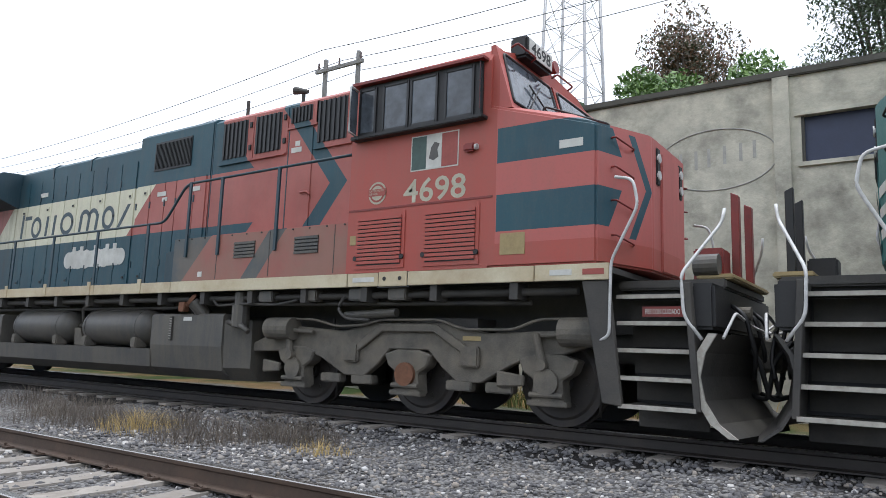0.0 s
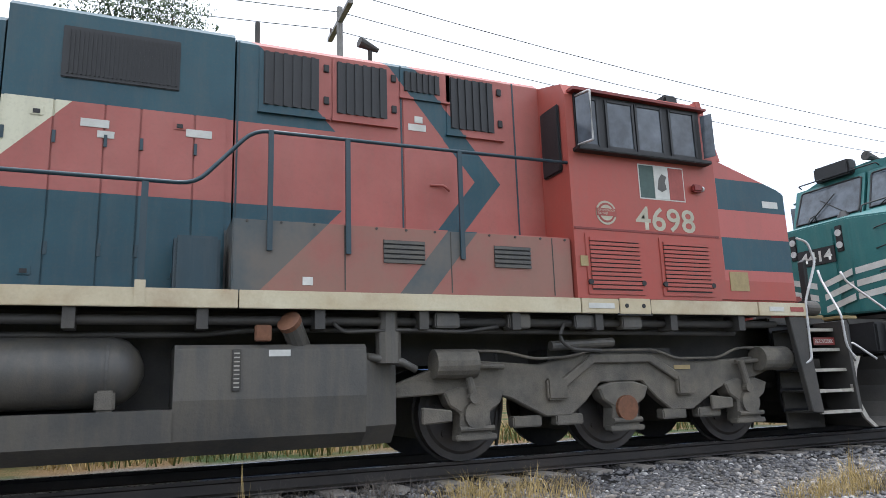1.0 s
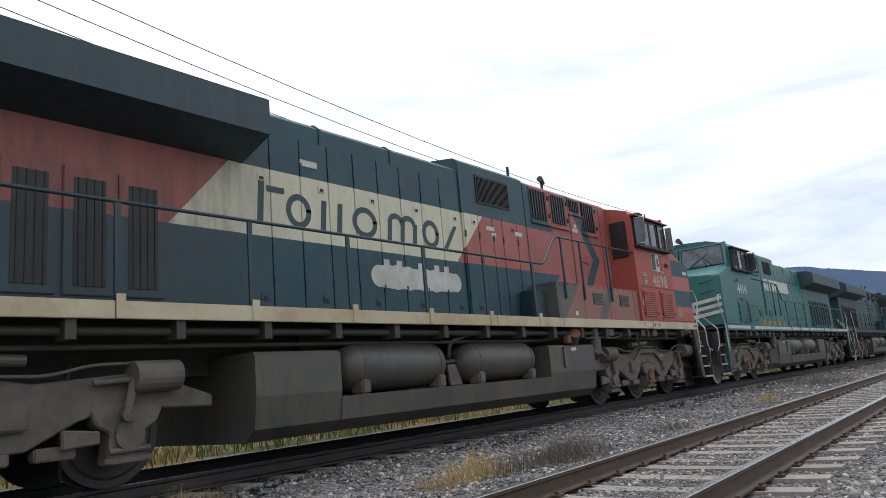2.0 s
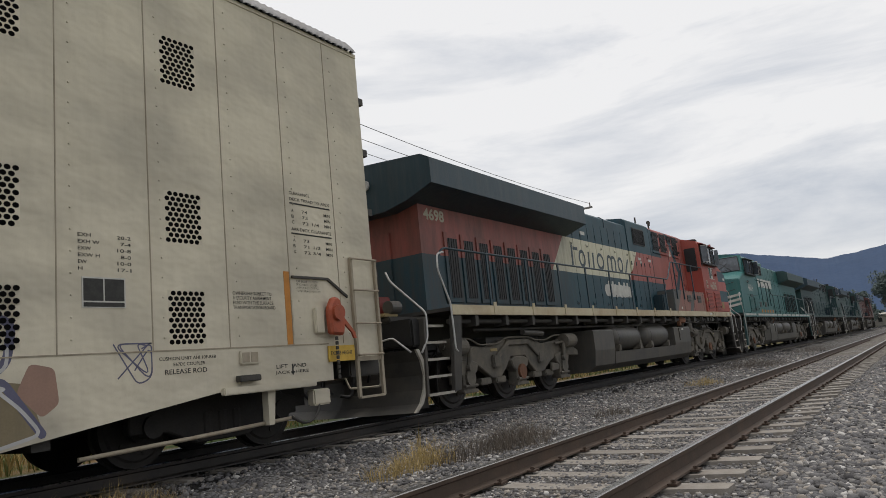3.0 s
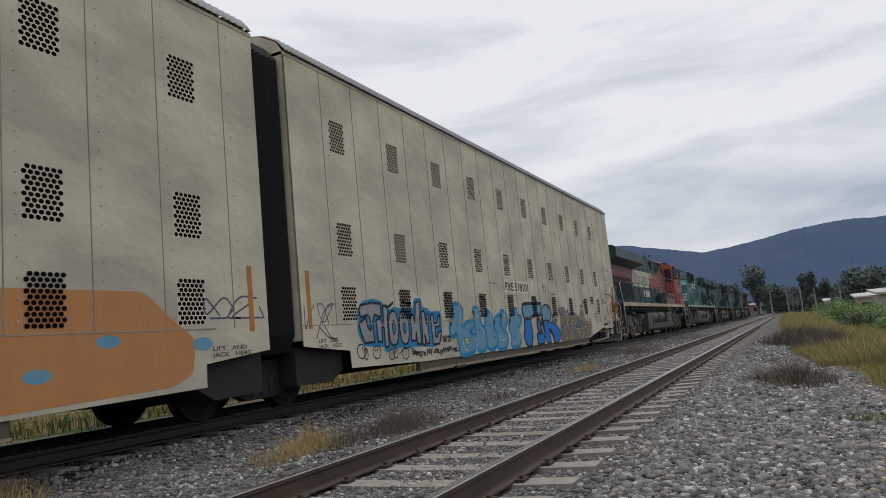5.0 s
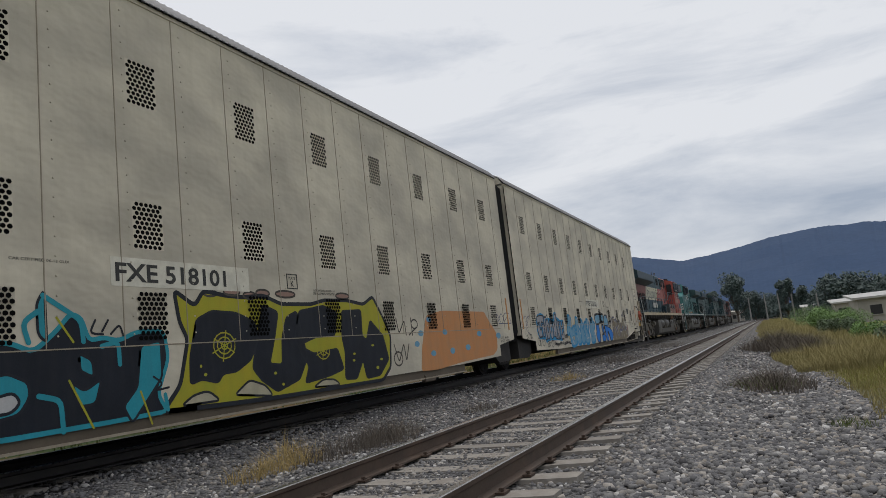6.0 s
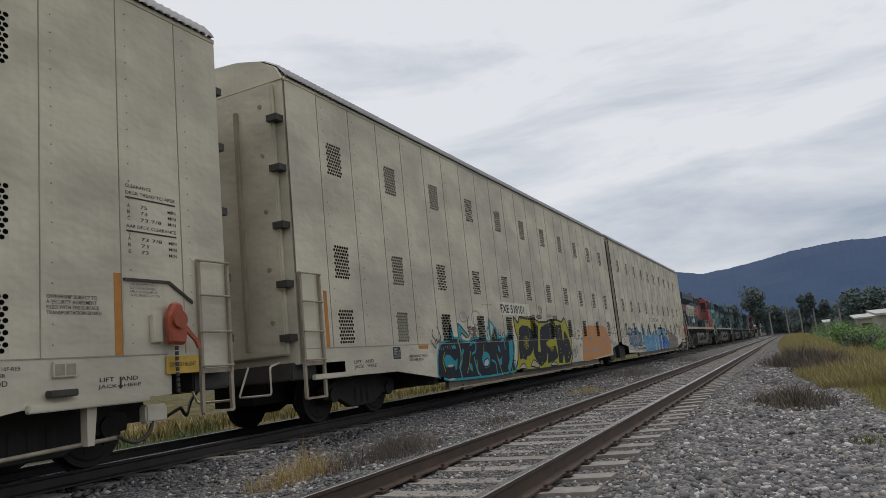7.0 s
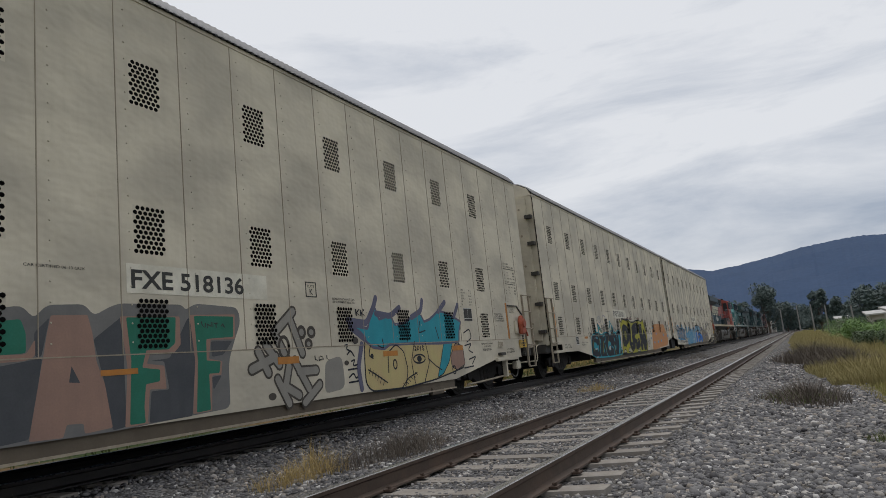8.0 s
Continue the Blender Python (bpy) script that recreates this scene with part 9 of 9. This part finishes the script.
    part("graffiti_caption", writing("LD L", -9.56, -9.19, 0.97, 1.03, paint_y(2), bold=0.01, wave=0.012), INK, e)
    shape(e, [(-8.18, 1.27), (-7.36, 1.26), (-6.44, 1.27), (-5.39, 1.25), (-4.75, 1.22), (-4.39, 0.98), (-4.43, 0.62), (-5.05, 0.54), (-5.81, 0.45), (-6.93, 0.38), (-8.06, 0.4), (-8.24, 0.53), (-8.23, 0.9)], G_SKIN, 1, G_BLACK, 0.03, "pale yellow sprayed cartoon heads with turquoise spikes", 0.1, "graffiti_fill")
    shape(e, [(-8.56, 1.5), (-8.06, 1.44), (-7.94, 1.7), (-7.78, 1.8), (-7.68, 1.6), (-7.29, 1.68), (-7.16, 1.51), (-6.81, 1.54), (-6.47, 1.67), (-6.19, 1.75), (-6.04, 1.57), (-5.8, 1.62), (-5.39, 1.8), (-5.02, 1.75), (-4.77, 1.69), (-4.38, 1.58), (-4.51, 1.4), (-4.57, 1.16), (-5.42, 1.14), (-6.46, 1.16), (-7.38, 1.16), (-7.58, 1.09), (-7.94, 1.12), (-8.13, 1.22), (-8.25, 1.36)], G_TEAL, 3, G_SLATE, 0.05, "", 0.03, "graffiti_fill")
    stroke(e, [(-8.63, 1.57), (-8.08, 1.53), (-7.83, 1.8), (-7.73, 1.97)], G_SLATE, 5, 0.11)
    stroke(e, [(-7.76, 1.7), (-7.29, 1.66), (-6.95, 1.82)], G_SLATE, 5, 0.11)
    stroke(e, [(-6.52, 1.65), (-6.13, 1.78), (-6.05, 1.98)], G_SLATE, 5, 0.11)
    stroke(e, [(-5.4, 1.78), (-5.07, 1.98)], G_SLATE, 5, 0.11)
    stroke(e, [(-4.68, 1.7), (-4.46, 1.94)], G_SLATE, 5, 0.11)
    stroke(e, [(-8.59, 1.48), (-8.18, 1.27)], G_SLATE, 5, 0.11)
    stroke(e, [(-8.28, 1.18), (-8.43, 0.82), (-8.38, 0.47)], G_SLATE, 5, 0.11)
    shape(e, [(-5.28, 1.17), (-4.89, 1.16), (-5.12, 0.77), (-5.43, 0.54), (-5.69, 0.48), (-5.5, 0.78)], G_TEAL, 3, G_BLACK, 0.02, "", 0.05, "graffiti_letter")
    shape(e, [(-4.77, 1.13), (-4.42, 1.07), (-4.38, 0.68), (-4.77, 0.58), (-5.02, 0.65), (-5.04, 0.88)], G_SALMON, 3, G_BLACK, 0.02, "", 0.06, "graffiti_letter")
    stroke(e, [(-7.51, 0.68), (-7.48, 1.02), (-7.19, 1.16), (-6.93, 1.03), (-6.83, 0.69), (-6.97, 0.4)], G_BLACK, 6, 0.025)
    stroke(e, [(-6.5, 1.19), (-6.68, 0.83), (-6.61, 0.44)], G_BLACK, 6, 0.025)
    stroke(e, [(-6.08, 1.19), (-5.97, 0.8), (-6.23, 0.45)], G_BLACK, 6, 0.025)
    stroke(e, [(-8.14, 0.76), (-7.88, 0.65), (-7.57, 0.51)], G_BLACK, 6, 0.025)
    stroke(e, [(-7.09, 0.39), (-6.86, 0.54), (-6.51, 0.62)], G_BLACK, 6, 0.025)
    stroke(e, [(-6.01, 0.86), (-5.71, 0.7), (-5.49, 0.62)], G_BLACK, 6, 0.025)
    stroke(e, [(-8.02, 1.16), (-8.1, 0.99), (-7.97, 0.94)], G_BLACK, 6, 0.025)
    stroke(e, [(-7.63, 1.26), (-7.58, 1.09), (-7.79, 1.15)], G_BLACK, 6, 0.025)
    stroke(e, [(-6.88, 1.51), (-6.7, 1.35), (-6.77, 1.2)], G_BLACK, 6, 0.025)
    stroke(e, [(-6.22, 1.57), (-6.31, 1.35), (-6.03, 1.4)], G_BLACK, 6, 0.025)
    stroke(e, [(-5.59, 1.46), (-5.49, 1.23)], G_BLACK, 6, 0.025)
    stroke(e, [(-8.08, 0.78), (-8.13, 0.69)], G_BLACK, 7, 0.015)
    stroke(e, [(-7.04, 0.46), (-6.95, 0.4)], G_BLACK, 7, 0.015)
    stroke(e, [(-8, 0.74), (-8.05, 0.65)], G_BLACK, 7, 0.015)
    stroke(e, [(-6.95, 0.49), (-6.86, 0.44)], G_BLACK, 7, 0.015)
    stroke(e, [(-7.92, 0.7), (-7.97, 0.61)], G_BLACK, 7, 0.015)
    stroke(e, [(-6.86, 0.53), (-6.77, 0.47)], G_BLACK, 7, 0.015)
    stroke(e, [(-7.84, 0.66), (-7.89, 0.57)], G_BLACK, 7, 0.015)
    stroke(e, [(-6.77, 0.56), (-6.68, 0.51)], G_BLACK, 7, 0.015)
    stroke(e, [(-7.76, 0.61), (-7.81, 0.52)], G_BLACK, 7, 0.015)
    stroke(e, [(-6.68, 0.6), (-6.59, 0.54)], G_BLACK, 7, 0.015)
    stroke(e, [(-7.67, 0.57), (-7.72, 0.48)], G_BLACK, 7, 0.015)
    stroke(e, [(-6.59, 0.63), (-6.49, 0.58)], G_BLACK, 7, 0.015)
    oval(e, -6.37, 0.87, 0.23, 0.08, G_BLACK, 6, 0.03, None)
    oval(e, -6.37, 0.87, 0.09, 0.06, None, 7, 0.0, G_BLACK)
    oval(e, -7.27, 0.81, 0.06, 0.08, G_BLACK, 6, 0.03, None)
    oval(e, -4.93, 0.59, 0.08, 0.08, G_BLACK, 6, 0.03, None)
    oval(e, -8, 0.98, 0.05, 0.04, None, 7, 0.0, G_BLACK)
    part("graffiti_caption", writing("2015", -6.53, -6.14, 1.02, 1.11, paint_y(7), bold=0.02, wave=0.012), G_BLACK, e)
    part("graffiti_caption", writing("KK", -8.39, -8.1, 1.65, 1.76, paint_y(7), bold=0.03, wave=0.012), G_BLACK, e)
    oval(e, -8.46, 1.25, 0.09, 0.06, None, 5, 0.0, G_TAG)
    oval(e, -8.75, 0.9, 0.06, 0.04, None, 5, 0.0, G_TAG)
    stroke(e, [(-8.78, 1.17), (-8.67, 1.19), (-8.74, 1.12), (-8.62, 1.08)], G_BLACK, 5, 0.028)
    stroke(e, [(-8.72, 1.03), (-8.62, 1.1), (-8.53, 1)], G_BLACK, 5, 0.028)
    stroke(e, [(-8.61, 0.92), (-8.51, 0.95), (-8.59, 0.84), (-8.46, 0.86)], G_BLACK, 5, 0.028)
    stroke(e, [(-8.72, 0.79), (-8.47, 0.8)], G_BLACK, 5, 0.028)
    stroke(e, [(-8.71, 0.67), (-8.57, 0.74), (-8.52, 0.63), (-8.41, 0.71)], G_BLACK, 5, 0.028)
    stroke(e, [(-8.72, 0.59), (-8.46, 0.6)], G_BLACK, 5, 0.028)
    stroke(e, [(-4.3, 1.34), (-3.98, 1.43), (-3.92, 1.23), (-4.18, 1.14)], G_BLACK, 5, 0.028)
    stroke(e, [(-4.31, 1.07), (-3.95, 1.11), (-4.16, 0.97), (-3.94, 0.91)], G_BLACK, 5, 0.028)
    stroke(e, [(-4.16, 0.77), (-3.78, 0.83), (-4.01, 0.67)], G_BLACK, 5, 0.028)
    stroke(e, [(-4.43, 0.6), (-3.96, 0.62)], G_BLACK, 5, 0.028)
    part("orange_mark", box(-13.15, -12.69, paint_y(9), paint_y(8), 0.96, 1.02), ORANGE, e)
    part("orange_mark", box(-10.39, -9.93, paint_y(9), paint_y(8), 0.95, 1.05), ORANGE, e)
    part("orange_mark", box(-7.64, -7.15, paint_y(9), paint_y(8), 0.96, 1.05), ORANGE, e)
    part("orange_mark", box(-4.91, -4.42, paint_y(9), paint_y(8), 0.98, 1.08), ORANGE, e)

# ---- the train ----
TRAIN = []          # (vehicle, its place along the track at the start, turned about)


def couple(e, x, turned=False):
    e.matrix_basis = pose(x, YC, 0, 0, 0, 180 if turned else 0)
    TRAIN.append((e, x, turned))


lead = locomotive("red, navy and cream diesel locomotive, weathered, with a dark radiator overhang", RED_PAINT, NAVY, CREAM, "4698", "red")
couple(lead, -2.78)
couple(locomotive("teal green diesel locomotive with white nose stripes, coupled nose to nose", TEAL_PAINT, GREEN_PAINT, TEAL_PAINT, "4414", "teal"), -0.31, True)
third = locomotive("dark green diesel locomotive ahead in the train", GREEN_PAINT, NAVY, GREEN_PAINT, "", "")
couple(third, 42.3)
couple(locomotive("dark teal diesel locomotive ahead in the train", GREEN_PAINT, NAVY, GREEN_PAINT, "", ""), 64.9)
couple(locomotive("dull red and grey diesel locomotive at the head of the train", RUST_PAINT, NAVY, RUST_PAINT, "", ""), 87.5)
first_car = car_carrier("518101", "beige enclosed car carrier with perforated vents and sprayed letters", [(-19.9, -4.2), (-39.2, -24.2)])
graffiti_first(first_car)
couple(first_car, -24.94)
second_car = car_carrier("518136", "beige enclosed car carrier with perforated vents and sprayed cartoon heads", [(-16.8, -3.8)])
graffiti_second(second_car)
couple(second_car, -69.85)

# ---- ties ----
def tie_mesh():
    bm = bmesh.new()
    secs = [(-1.26, 0.0), (-1.2, 0.0), (-0.35, -0.02), (0.35, -0.02), (1.2, 0.0), (1.26, 0.0)]
    bm = loft([[(dx * (1 if abs(y) < 1.25 else 0.85), y, z + dz) for dx, z in ((-0.14, -0.2), (-0.115, 0.0), (0.115, 0.0), (0.14, -0.2))] for y, dz in secs])
    me = bpy.data.meshes.new("tie")
    bm.to_mesh(me)
    bm.free()
    me.materials.append(CONCRETE_TIE)
    return me


def clip_mesh():
    bm = bmesh.new()
    for s in (-1, 1):
        add_box(bm, -0.06, 0.06, s * 0.10 - 0.035, s * 0.10 + 0.035, 0.0, 0.018)
        add_cyl(bm, (-0.03, s * 0.11, 0.0), (-0.03, s * 0.11, 0.045), 0.013, 6)
        add_cyl(bm, (0.03, s * 0.095, 0.018), (-0.04, s * 0.095, 0.036), 0.010, 5)
    me = bpy.data.meshes.new("rail_clip")
    bm.to_mesh(me)
    bm.free()
    me.materials.append(CLIP)
    return me


TIE, CLIPS = tie_mesh(), clip_mesh()
random.seed(21)
for k in range(110):
    x = -14 + 0.61 * k
    t = part("tie", TIE, None, near_track)
    t.matrix_basis = pose(x + random.uniform(-0.02, 0.02), YN + random.uniform(-0.02, 0.02), ZN - 0.172 + random.uniform(-0.008, 0.006), 0, 0, random.uniform(-1.2, 1.2))
    for s in (-0.7525, 0.7525):
        c = part("rail_clip", CLIPS, None, near_track)
        c.matrix_basis = pose(x, YN + s, ZN - 0.172)
for k in range(80):
    x = -14 + 0.61 * k
    t = part("tie", TIE, None, train_track)
    t.matrix_basis = pose(x + random.uniform(-0.02, 0.02), YC + random.uniform(-0.02, 0.02), -0.172, 0, 0, random.uniform(-1, 1))
bm = bmesh.new()
for y, z, x0 in ((YN, ZN, 53.1), (YC, 0.0, 34.8)):
    for k in range(220):
        x = x0 + 0.61 * k
        add_box(bm, x - 0.12, x + 0.12, y - 1.26 + far_bend(x), y + 1.26 + far_bend(x), z - 0.32, z - 0.175)
tagged(part("far_ties", bm, CONCRETE_TIE), "concrete ties further along the tracks", "railway ties", kind="stuff")


def motions():
    def run(t):
        return 10.811 * t + 0.024 * t * t
    for e, x, turned in TRAIN:
        walk(e, [(k * 0.5, pose(x + run(k * 0.5), YC, 0, 0, 0, 180 if turned else 0)) for k in range(17)])
    back = {e for e, x, turned in TRAIN if turned}
    for ob, x, r in WHEELS:
        way = -1 if ob.parent in back else 1
        walk(ob, [(k / 15, pose(x, 0, r, 0, math.degrees(way * run(k / 15) / r), 0)) for k in range(121)])


motions()
